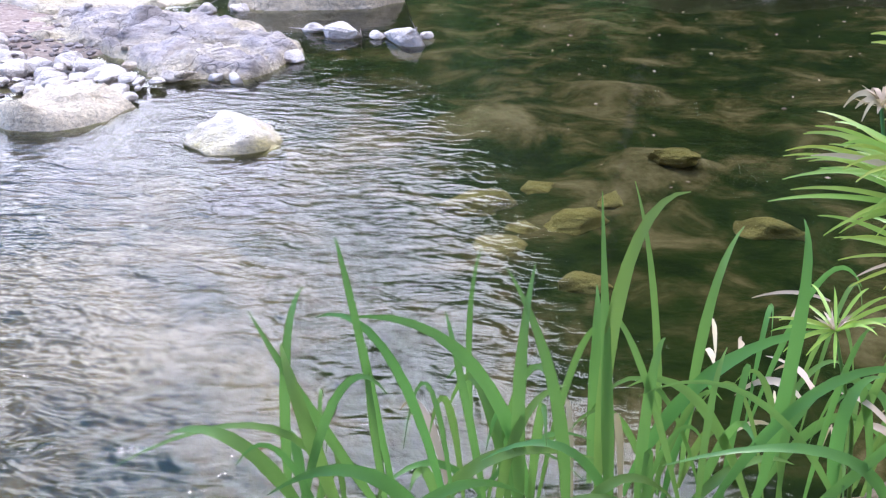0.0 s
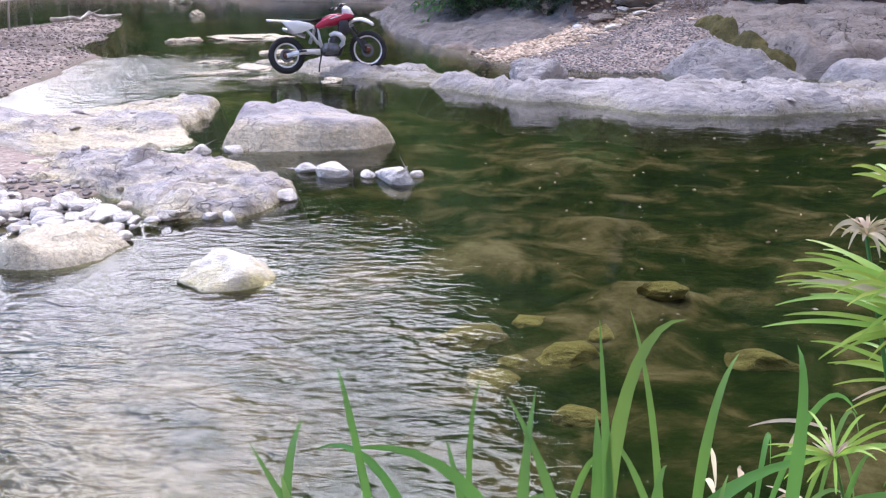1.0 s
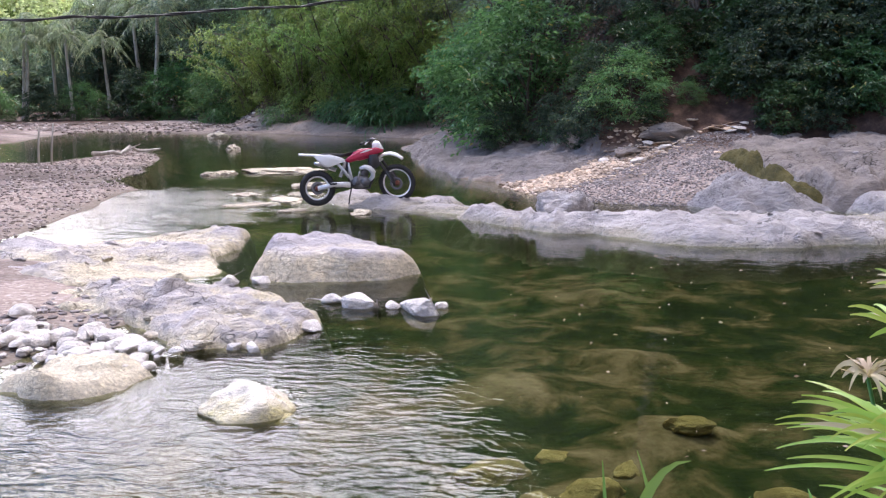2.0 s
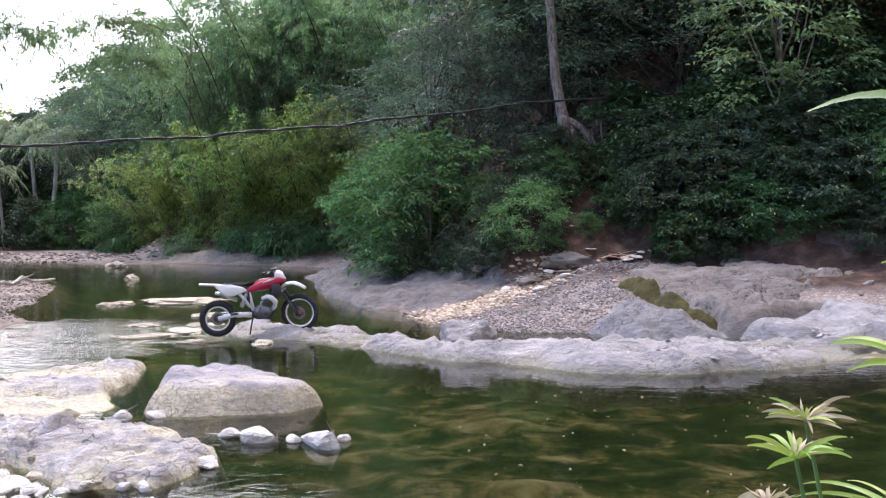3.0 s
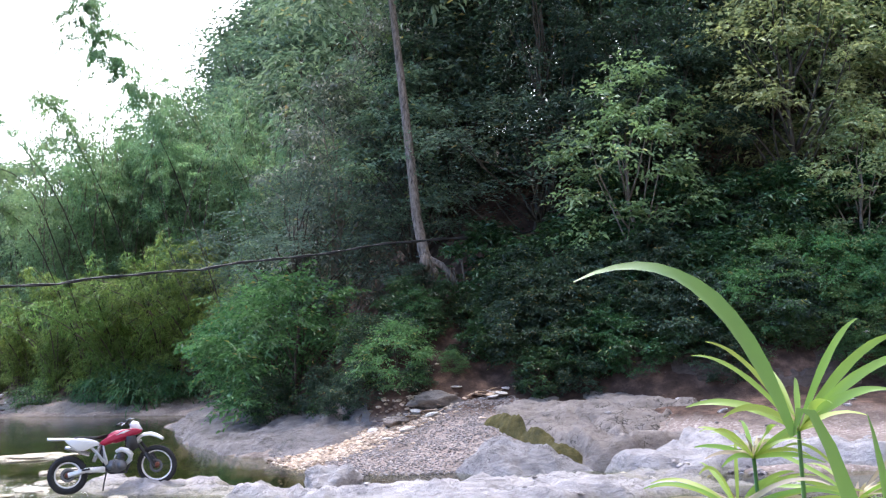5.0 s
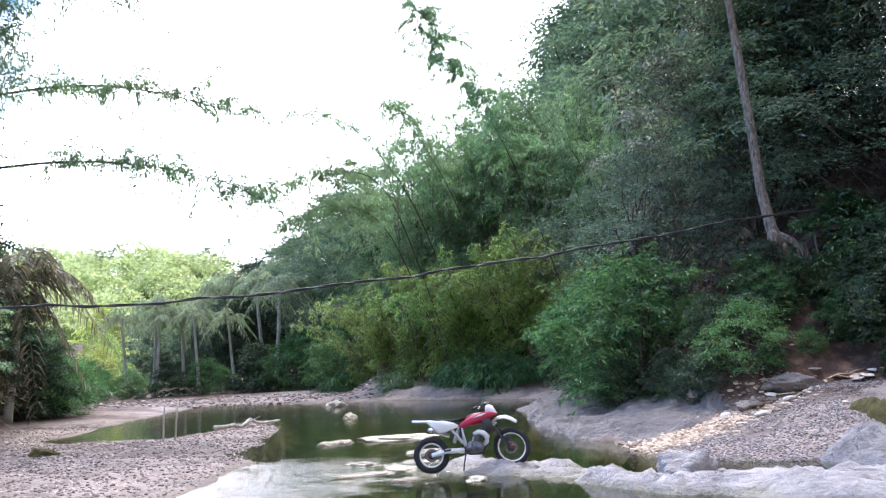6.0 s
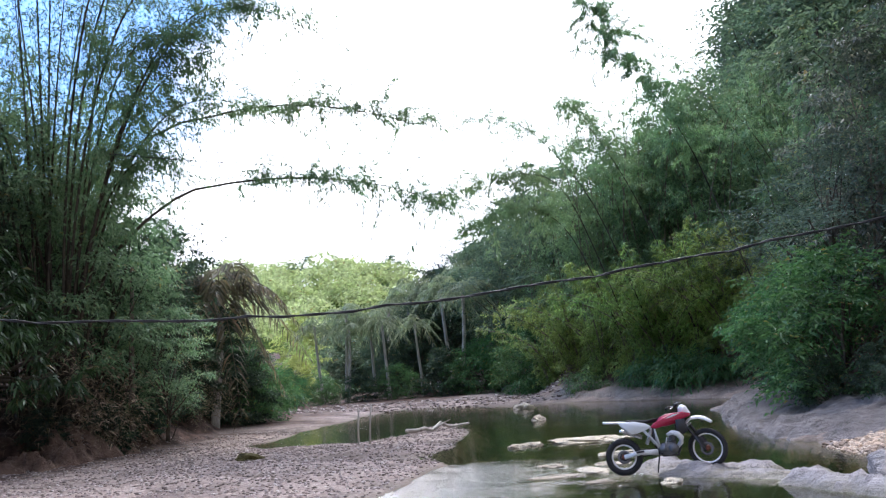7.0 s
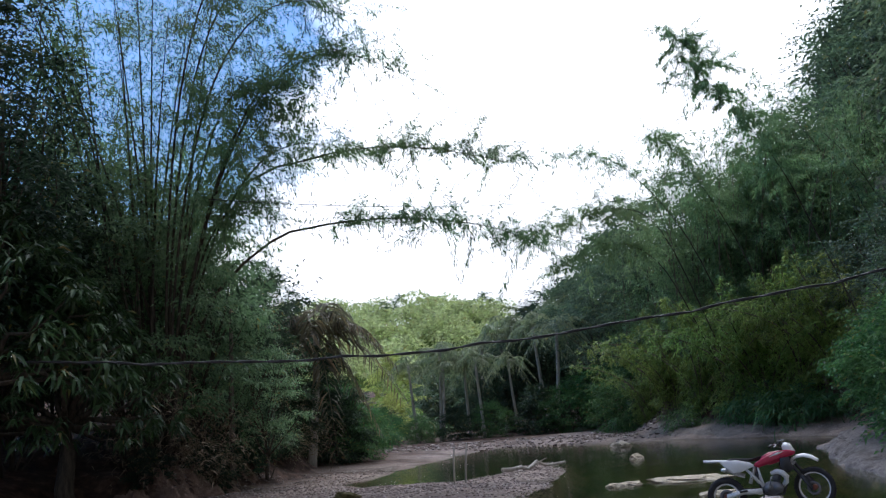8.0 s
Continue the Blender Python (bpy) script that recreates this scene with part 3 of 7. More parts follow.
water = mesh_object("water", [(wx[0], wy[0], 0), (wx[1], wy[0], 0), (wx[1], wy[1], 0), (wx[0], wy[1], 0)], [(0, 1, 2, 3)], M_WATER)
tagged(water, "clear greenish shallow river water with small ripples", "water", kind="structure")


def ground_at(x, y):
    return float(ground_height(np.array([x]), np.array([y]))[0])


# ---- rock ----
def rock_slab(name, outline, crest, mat, label, category, edge=0.7, step=0.12, seed=1, lumps=0.25, tilt=(0, 0), base=-0.45, group="", floor_on_ground=False, hump=(), craggy=0.09, over_ground=False, plates=0, seam=0.05):
    """An outcrop: flat-topped, worn rock inside an outline, with rounded flanks that go down under water or ground."""
    xs = np.array([p[0] for p in outline])
    ys = np.array([p[1] for p in outline])
    ax, ay = np.arange(xs.min() - 0.8, xs.max() + 0.8, step), np.arange(ys.min() - 0.8, ys.max() + 0.8, step)
    X, Y = np.meshgrid(ax, ay, indexing="ij")
    sd = signed(outline, X, Y) + 0.22 * rough(X, Y, 0.9, seed, 4)
    cx, cy = xs.mean(), ys.mean()
    top = crest * (1 + lumps * rough(X, Y, 1.7, seed + 10, 4)) + tilt[0] * (X - cx) + tilt[1] * (Y - cy)
    for hx, hy, hr, hh in hump:
        top = top + hh * np.exp(-((X - hx) ** 2 + (Y - hy) ** 2) / hr**2)
    # bedding steps
    top = top + 0.035 * np.tanh(6 * rough(X * 0.8 + Y * 0.5, Y, 0.8, seed + 20, 3)) + 0.02 * np.tanh(8 * rough(X * 0.6 - Y * 0.3, Y * 1.6, 0.45, seed + 24, 2))
    body = smooth_step(sd, -0.12, edge) ** 0.6
    # long worn plates with low broken edges
    along, athwart = X * 0.9 - 0.43 * Y, Y * 0.9 + 0.43 * X
    plate = rough(along * 0.45, athwart * 1.3, 0.8, seed + 40, 4)
    shelf = np.floor(plate * 2.5) + smooth_step(plate * 2.5 - np.floor(plate * 2.5), 0.35, 0.65)
    bx, by = (along + 0.25 * rough(X, Y, 0.5, seed + 50, 2)) / 0.42, (athwart + 0.25 * rough(Y, X, 0.5, seed + 52, 2)) / 0.26
    blocks = np.random.RandomState(seed).rand(64, 64)[np.floor(bx).astype(int) % 64, np.floor(by).astype(int) % 64] - 0.5
    small = np.random.RandomState(seed + 1).rand(64, 64)[np.floor(bx * 2.3).astype(int) % 64, np.floor(by * 2.1).astype(int) % 64] - 0.5
    top = top + craggy * (0.75 * blocks + 0.4 * small) * smooth_step(rough(X, Y, 1.1, seed + 54, 2), -0.5, 0.5)
    top = top + craggy * 0.42 * shelf + craggy * 0.30 * rough(along, athwart * 1.7, 0.35, seed + 44, 3)
    if over_ground:
        top = top + ground_height(X, Y)
    elif not floor_on_ground:
        top = np.maximum(top, 0.045 + 0.02 * rough(X, Y, 0.4, seed + 60, 2))
    low = ground_height(X, Y) - 0.12 if floor_on_ground else base
    Z = low + (top - low) * body + 0.02 * rough(X, Y, 0.25, seed + 30, 3) * body
    if plates:
        # joints split the outcrop into plates
        r = np.random.RandomState(seed + 70)
        px, py = r.uniform(xs.min(), xs.max(), plates), r.uniform(ys.min(), ys.max(), plates)
        wx_, wy_ = X + 0.35 * rough(X, Y, 0.7, seed + 72, 3), Y + 0.35 * rough(Y, X, 0.7, seed + 74, 3)
        gaps = np.stack([np.hypot((wx_ - a) * 0.75, (wy_ - b) * 1.25) for a, b in zip(px, py)])
        owner = gaps.argmin(0)
        two = np.sort(gaps, 0)[:2]
        Z = Z - seam * np.exp(-((two[1] - two[0]) / 0.07) ** 2) * body + 1.6 * seam * (r.rand(plates)[owner] - 0.5) * body * smooth_step(two[1] - two[0], 0.0, 0.12)
    keep = (sd > -0.12).reshape(-1)
    faces = grid_faces(len(ax), len(ay), keep)
    used = np.unique(faces)
    remap = np.zeros(X.size, int)
    remap[used] = np.arange(len(used))
    verts = np.stack([X, Y, Z], -1).reshape(-1, 3)[used]
    if not plates:
        ob = mesh_object(name, verts.tolist(), remap[faces].tolist(), mat)
        return tagged(ob, label, category, group)
    root = tagged(new(name), label, category, group)
    cell = owner.reshape(-1)[faces].min(1)
    for k in range(plates):
        rest = faces[cell == k]
        while len(rest):
            # one connected piece at a time
            inside = np.zeros(X.size, bool)
            inside[rest[0]] = True
            while True:
                hit = inside[rest].any(1)
                size = inside.sum()
                inside[rest[hit].reshape(-1)] = True
                if inside.sum() == size:
                    break
            own, rest = rest[hit], rest[~hit]
            mine = np.unique(own)
            at = np.zeros(X.size, int)
            at[mine] = np.arange(len(mine))
            mesh_object("plate", np.stack([X, Y, Z], -1).reshape(-1, 3)[mine].tolist(), at[own].tolist(), mat, root)
    return root


def boulder_mesh(name, seed, flat=0.7, cuts=7, detail=4, rough_amp=0.10):
    """A worn stone of unit size: a ball cut by planes, then pitted."""
    rng = random.Random(seed)
    bm = bmesh.new()
    bmesh.ops.create_icosphere(bm, subdivisions=detail, radius=1.0)
    planes = []
    for _ in range(cuts):
        d = Vector((rng.uniform(-1, 1), rng.uniform(-1, 1), rng.uniform(-0.6, 1))).normalized()
        planes.append((d, rng.uniform(0.62, 0.88)))
    shift = Vector((rng.uniform(0, 50), rng.uniform(0, 50), rng.uniform(0, 50)))
    for v in bm.verts:
        p = v.co.copy()
        for d, r in planes:
            over = p.dot(d) - r
            if over > 0:
                p -= d * over * 0.96
        nrm = p.normalized()
        p += nrm * rough_amp * (noise.fractal(p * 1.8 + shift, 0.9, 2.0, 5))
        p.z *= flat
        v.co = p
    me = bpy.data.meshes.new(name)
    bm.to_mesh(me)
    bm.free()
    me.polygons.foreach_set("use_smooth", [True] * len(me.polygons))
    return me


def boulder(name, x, y, z, sx, sy, sz, mat, label, seed, turn=0, category="rock", group="", detail=4, flat=1.0, rough_amp=0.1, cuts=7):
    me = boulder_mesh(name, seed, flat, cuts, detail, rough_amp)
    me.materials.append(mat)
    ob = new(name, me)
    ob.matrix_basis = pose(x, y, z, 0, 0, turn) @ Matrix.Diagonal((sx, sy, sz, 1))
    return tagged(ob, label, category, group)


rock_slab("boulder", [(-2.60, 11.8), (-2.45, 11.35), (-2.0, 11.05), (-1.3, 10.98), (-0.82, 11.15), (-0.66, 11.6), (-0.88, 12.2), (-1.4, 12.6), (-2.05, 12.6), (-2.48, 12.3)],
          0.38, M_BOULDER, "large flat-topped boulder, grey above and cream below, standing in the river", "rock", edge=0.40, step=0.05, seed=171, lumps=0.10, tilt=(-0.05, 0.05), craggy=0.03)
boulder("boulder", -1.50, 6.60, -0.02, 0.36, 0.34, 0.22, M_CREAM, "cream-coloured rounded boulder half sunk in rippling water", 14, 20, rough_amp=0.12, cuts=12)
boulder("boulder", -1.20, 6.45, -0.09, 0.13, 0.10, 0.10, M_CREAM, "small algae-stained stone against the cream boulder", 15, 50, rough_amp=0.14)
rock_slab("rock_ledge", [(-3.6, 19.4), (-2.3, 18.0), (-1.4, 17.5), (-0.4, 16.7), (0.4, 15.7), (1.2, 14.8), (1.9, 14.6), (2.2, 13.9), (3.0, 13.4), (4.2, 13.15), (5.4, 13.4),
          (6.9, 13.7), (8.2, 14.3), (7.8, 15.2), (8.6, 16.2), (7.6, 16.9), (6.0, 16.8), (4.4, 16.8), (2.8, 16.9), (1.9, 16.8), (1.3, 17.2), (0.6, 17.9), (-0.5, 19.2), (-2.2, 19.8)],
          0.10, M_ROCK, "long low ledge of smooth grey rock crossing the river", "rock", edge=0.5, step=0.08, seed=101, lumps=0.5, hump=[(-1.15, 18.25, 0.42, 0.0), (-2.5, 18.0, 0.5, -0.05), (1.75, 15.7, 0.6, 0.16), (5.0, 14.8, 1.2, 0.05), (3.2, 14.9, 0.9, 0.05), (6.8, 15.4, 1.0, 0.04)], craggy=0.12, plates=18)
rock_slab("rock_platform", [(-3.2, 14.7), (-3.1, 12.4), (-2.95, 11.2), (-4.0, 10.7), (-5.0, 10.6), (-6.0, 11.2), (-6.3, 12.6), (-5.4, 14.2), (-4.4, 14.6)],
          0.08, M_VIOLET, "flat platform of pale worn limestone at the water's edge", "rock", edge=0.16, step=0.05, seed=121, lumps=0.25, craggy=0.075, plates=12, seam=0.03)
rock_slab("rock_platform", [(-2.95, 11.0), (-2.25, 10.6), (-1.5, 9.5), (-1.35, 9.0), (-1.5, 8.5), (-1.65, 8.1), (-2.4, 8.3), (-2.75, 8.7), (-3.5, 9.3), (-4.4, 9.9), (-4.3, 10.5)],
          0.07, M_VIOLET, "rough pale rock terrace with dark stains beside the river", "rock", edge=0.15, step=0.04, seed=131, lumps=0.2, craggy=0.085, plates=20, seam=0.035)
rock_slab("rock_platform", [(-2.25, 7.45), (-2.4, 6.95), (-3.0, 6.75), (-3.6, 6.9), (-3.6, 7.5), (-2.8, 7.75)],
          0.10, M_PALE, "low pale flat rock at the edge of the stream", "rock", edge=0.25, step=0.05, seed=135, lumps=0.4, craggy=0.05, plates=5, seam=0.03)
rock_slab("rock_slab", [(6.35, 17.0), (7.9, 17.65), (9.3, 18.4), (11.5, 18.8), (15, 18.4), (15, 14.6), (12, 15.0), (10, 15.3), (8.7, 15.9), (7.6, 16.0), (6.5, 16.4)],
          0.42, M_ROCK, "lower tilted slab of grey bank rock", "rock", edge=0.3, step=0.07, seed=141, lumps=0.25, tilt=(-0.005, 0.10), craggy=0.10, floor_on_ground=True, plates=9, seam=0.07)
rock_slab("rock_slab", [(5.75, 21.7), (5.72, 20.3), (5.9, 19.2), (6.2, 18.2), (6.6, 17.2), (7.9, 17.75), (9.2, 18.5), (11.5, 18.95), (15.4, 18.6), (15.8, 20.9), (12, 21.8), (9.2, 22.3), (7.2, 22.7)],
          0.84, M_BANK, "big tilted slab of brown-grey bank rock with dark cracks", "rock", edge=0.12, step=0.07, seed=147, lumps=0.05, tilt=(0.0, 0.135), craggy=0.10, floor_on_ground=True, plates=5, seam=0.10)
rock_slab("rock_slab", [(3.8, 17.2), (4.9, 16.75), (5.9, 16.85), (6.35, 17.05), (6.15, 17.9), (5.8, 19.0), (5.4, 19.9), (4.8, 19.3), (4.2, 18.3)],
          0.36, M_MOUND, "cracked grey rock mound beside the gravel slope", "rock", edge=0.75, step=0.06, seed=149, lumps=0.2, tilt=(0.03, 0.15), craggy=0.12, floor_on_ground=True, plates=9, seam=0.05)
rock_slab("rock_slab", [(-1.9, 35.0), (-1.6, 30.5), (-0.7, 25.8), (0.3, 23.6), (1.2, 21.8), (2.3, 22.0), (3.4, 23.2), (2.8, 25.4), (1.5, 28.4), (0.6, 32.5), (-0.4, 36.0), (-1.4, 36.6)],
          0.10, M_SLATE, "smooth grey rock sloping down into the pool", "rock", edge=0.3, step=0.10, seed=151, lumps=0.3, floor_on_ground=True, over_ground=True, craggy=0.09, plates=7, seam=0.04)
rock_slab("rock_slab", [(-11.5, 50.6), (-9.2, 47.6), (-6.6, 45.4), (-4.0, 43.9), (-2.4, 43.6), (-2.4, 44.6), (-4.6, 45.8), (-7.2, 47.6), (-9.6, 50.6)],
          0.45, M_BANK, "worn pinkish-brown rock shelf at the foot of the thicket", "rock", edge=1.0, step=0.2, seed=155, lumps=0.3, floor_on_ground=True)
for k, (x, y, sx, sy, sz) in enumerate([(-4.58, 26.2, 1.15, 0.75, 0.12), (-3.3, 22.3, 0.5, 0.3, 0.08), (-5.92, 25.44, 0.3, 0.25, 0.09), (-6.26, 25.13, 0.28, 0.2, 0.1), (-1.74, 17.26, 0.28, 0.2, 0.07), (-10.6, 44.0, 0.7, 0.5, 0.30),
                                         (-8.0, 35.4, 0.35, 0.3, 0.2), (-3.4, 19.4, 0.6, 0.3, 0.07), (8.6, 14.2, 0.16, 0.1, 0.08)]):
    boulder("rock", x, y, 0.0, sx, sy, sz, M_PALE, "pale flat rock just above the water", 300 + k, 17 * k, group="rocks in the stream", detail=4, rough_amp=0.34, cuts=14)
boulder("rock", 1.62, 15.75, 0.08, 0.62, 0.42, 0.50, M_ROCK, "sharp-edged grey rock hump standing on the ledge", 334, 25, group="rocks on the ledge", detail=5, rough_amp=0.2, cuts=12)
# flat stones awash round the motorcycle
for k, (x, y, sx, sy, turn) in enumerate([(-3.9, 18.6, 0.55, 0.12, 20), (-3.2, 20.4, 0.45, 0.2, 5), (-4.4, 20.4, 0.35, 0.14, -10), (-3.0, 17.6, 0.28, 0.10, 15)]):
    boulder("rock", x, y, 0.0, sx, sy, 0.05, M_PALE, "pale flat rock awash in the stream", 360 + k, turn, group="rocks in the stream", detail=4, rough_amp=0.3, cuts=12)
# stones under the water
for k, (x, y, s, t, turn) in enumerate([(0.14, 6.34, 0.30, 0.8, 10), (0.29, 5.75, 0.18, 0.9, 40), (0.80, 6.10, 0.24, 0.7, 25), (2.01, 5.95, 0.28, 0.5, -20), (0.45, 6.0, 0.12, 0.8, 5), (1.1, 6.5, 0.16, 0.7, 60), (1.6, 6.9, 0.2, 0.6, 12),
                                        (0.62, 6.75, 0.14, 0.8, 30), (0.75, 5.3, 0.2, 0.7, 0)]):
    boulder("stone", x, y, ground_at(x, y) - 0.01, s, s * t, s * 0.42, M_SUNK, "brown silt-coated stone under shallow water", 340 + k, turn, "stone", "stones on the river bed", detail=4, rough_amp=0.16, cuts=10)

M_SCARP = rock_material("red_brown_earth", (0.30, 0.205, 0.155), (0.20, 0.13, 0.098), (0.085, 0.055, 0.042), wet_line=-0.5, scale=2.4, layered=0.7)
M_EARTH = rock_material("earthy_rock", (0.17, 0.13, 0.11), (0.10, 0.075, 0.062), (0.045, 0.035, 0.03), wet_line=-0.5, scale=2.0)
M_MOSS = rock_material("mossy_rock", (0.16, 0.13, 0.045), (0.085, 0.075, 0.025), (0.035, 0.033, 0.018), wet_line=-0.5, scale=6.0)
rock_slab("moss_patch", [(5.35, 20.6), (5.6, 19.6), (5.85, 18.6), (6.2, 17.7), (6.4, 17.5), (6.3, 18.0), (6.05, 18.8), (5.85, 19.7), (5.65, 20.7)], 0.20, M_MOSS, "yellow-green moss in the joint between two bank rocks", "moss", edge=0.2, step=0.04, seed=161, lumps=0.5,
          floor_on_ground=True, craggy=0.16, over_ground=True)
boulder("rock", 4.75, 23.1, ground_at(4.75, 23.1) + 0.12, 0.75, 0.45, 0.22, M_BANK, "brown overhanging rock with a pale broken top edge", 391, 12, group="rocks on the slope", detail=4, rough_amp=0.25, cuts=14)
boulder("rock", 3.75, 22.6, ground_at(3.75, 22.6) + 0.05, 0.5, 0.35, 0.18, M_BANK, "brown rock above the tan rubble", 392, 40, group="rocks on the slope", detail=4, rough_amp=0.25, cuts=14)
rock_slab("rock", [(8.9, 22.0), (9.1, 21.1), (10.1, 20.3), (11.6, 19.7), (13.2, 19.3), (13.6, 20.4), (12, 21.1), (10.6, 21.9), (9.6, 22.5)], 0.22, M_EARTH, "broken dark brown rock face at the foot of the slope", "rock", edge=0.2, step=0.08, seed=165, lumps=0.6,
          floor_on_ground=True, craggy=0.26, over_ground=True, plates=7, seam=0.08)
rock_slab("earth_bank", [(-20.8, 20.6), (-18.7, 21.6), (-18.2, 23.2), (-18.4, 25.2), (-19.1, 27.4), (-20.0, 30.2), (-21.4, 33.4), (-22.4, 33.2), (-21.4, 29.8), (-20.8, 26.6), (-20.9, 24.0), (-22.0, 22.0)], 0.06, M_SCARP, "crumbling reddish-brown earth bank below the trees", "earth bank", edge=0.5, step=0.08, seed=167, lumps=0.25,
          floor_on_ground=True, craggy=0.34, over_ground=True, plates=14, seam=0.08)
for k, (x, y, sx, sy, sz, t) in enumerate([(10.4, 22.2, 0.9, 0.6, 0.6, 20), (11.4, 21.8, 0.8, 0.5, 0.65, 70), (12.2, 21.4, 0.7, 0.5, 0.5, 10), (9.8, 22.6, 0.6, 0.5, 0.5, 40)]):
    boulder("rock", x, y, ground_at(x, y) + sz * 0.1, sx, sy, sz, M_EARTH, "dark brown rock half buried in the slope", 380 + k, t, group="rocks on the slope", detail=4, rough_amp=0.3, cuts=12)


# ---- plants ----
def unit(a):
    return a / np.maximum(np.linalg.norm(a, axis=-1, keepdims=True), 1e-9)


def leaf_mesh(name, at, way, size, wide, rng, droop=0.25, parent=None, mat=None, label=""):
    """Many pointed leaves, each a folded blade with edges of its own."""
    count = len(at)
    way = unit(way)
    side = unit(np.cross(way, rng.normal(size=(count, 3)) * 0.6 + np.array([0, 0, 1.0])))
    up = np.cross(side, way)
    size = np.broadcast_to(np.asarray(size, float), (count,))[:, None]
    wid = size * wide * 0.5
    mid = at + way * size * 0.45 + up * size * 0.06
    tip = at + way * size - np.array([0, 0, 1.0]) * size * droop
    verts = np.stack([at, mid + side * wid, tip, mid - side * wid], 1).reshape(-1, 3)
    faces = np.arange(count * 4).reshape(-1, 4)
    return mesh_object(name, verts.tolist(), faces.tolist(), mat, parent, label, smooth=False)


def tube(bm, points, radii, sides=7):
    """A bent, tapering limb along points."""
    rings = []
    for k, (p, r) in enumerate(zip(points, radii)):
        p = Vector(p)
        a = Vector(points[max(k - 1, 0)])
        b = Vector(points[min(k + 1, len(points) - 1)])
        q = (b - a).to_track_quat("Z", "Y")
        rings.append([bm.verts.new(p + q @ Vector((r * math.cos(t), r * math.sin(t), 0))) for t in (2 * math.pi * i / sides for i in range(sides))])
    for r0, r1 in zip(rings, rings[1:]):
        for i in range(sides):
            bm.faces.new((r0[i], r0[(i + 1) % sides], r1[(i + 1) % sides], r1[i]))
    bm.faces.new(rings[0][::-1])
    bm.faces.new(rings[-1])


def wander(a, b, n, amount, rng):
    a, b = np.array(a, float), np.array(b, float)
    out = [a + (b - a) * k / (n - 1) for k in range(n)]
    return [p + (rng.normal(size=3) * amount * math.sin(math.pi * k / (n - 1))) for k, p in enumerate(out)]


def broadleaf(name, seed, mat, bark, height, spread, clumps, per, leaf, wide, label, category="tree", low=0.25, puff=0.5, droop=0.3, trunk=0.12, hang=0.2, along=7):
    """A tree or bush: trunk with limbs, and a crown of leaves in clumps with gaps between them."""
    rng = np.random.RandomState(seed)
    root = tagged(new(name), label, category)
    ends = []
    bm = bmesh.new()
    stem = wander((0, 0, -0.4), (rng.uniform(-0.3, 0.3), rng.uniform(-0.3, 0.3), height * 0.75), 6, 0.08 * height * 0.3, rng)
    tube(bm, stem, np.linspace(trunk, trunk * 0.3, 6), 7)
    for k in range(clumps):
        z = low + (1 - low) * ((k + 0.5) / clumps)
        ang = k * 2.4 + rng.uniform(-0.4, 0.4)
        wideness = math.sin(math.pi * min(max((z - low) / (1 - low) * 0.86 + 0.14, 0), 1)) ** 0.7
        r = spread * wideness * rng.uniform(0.45, 1.1)
        ends.append(np.array([r * math.cos(ang), r * math.sin(ang), height * z + rng.uniform(-0.06, 0.06) * height]))
    for e in ends[:: max(1, clumps // 16)]:
        frac = np.clip(e[2] / height - 0.18, 0.1, 0.95)
        s = stem[int(frac / 1.0 * 5)]
        tube(bm, wander(s, e, 4, 0.04 * height * 0.4, rng), np.linspace(trunk * 0.4, trunk * 0.08, 4), 5)
    part("trunk", bm, bark, root)
    at, way, size = [], [], []
    for e in ends:
        out = unit(e * np.array([1, 1, 0.15]) + np.array([1e-6, 0, 0.1]))
        twigs = max(3, int(per * rng.uniform(0.6, 1.4) / along))
        pf = spread * puff * rng.uniform(0.6, 1.25)
        # a flattened pad of twigs, full on top and open below
        d = unit(rng.normal(size=(twigs, 3)) * np.array([1, 1, 0.34]) + out * 0.6 + np.array([0, 0, 0.12]))
        start = e + rng.normal(size=(twigs, 3)) * pf * np.array([0.22, 0.22, 0.10])
        for k in range(along):
            f = (k + 0.6) / along
            p = start + d * pf * f
            p[:, 2] -= hang * f * f * pf + 0.12 * pf * f
            side = unit(np.cross(d, [0, 0, 1.0]) + 1e-6) * (1 if k % 2 else -1)
            at.append(p)
            way.append(d * 0.7 + side * 0.8 + rng.normal(size=(twigs, 3)) * 0.3 - np.array([0, 0, 0.15]))
            size.append(leaf * rng.uniform(0.65, 1.25, twigs))
    leaf_mesh("crown", np.concatenate(at), np.concatenate(way), np.concatenate(size), wide, rng, droop, root, mat)
    return root


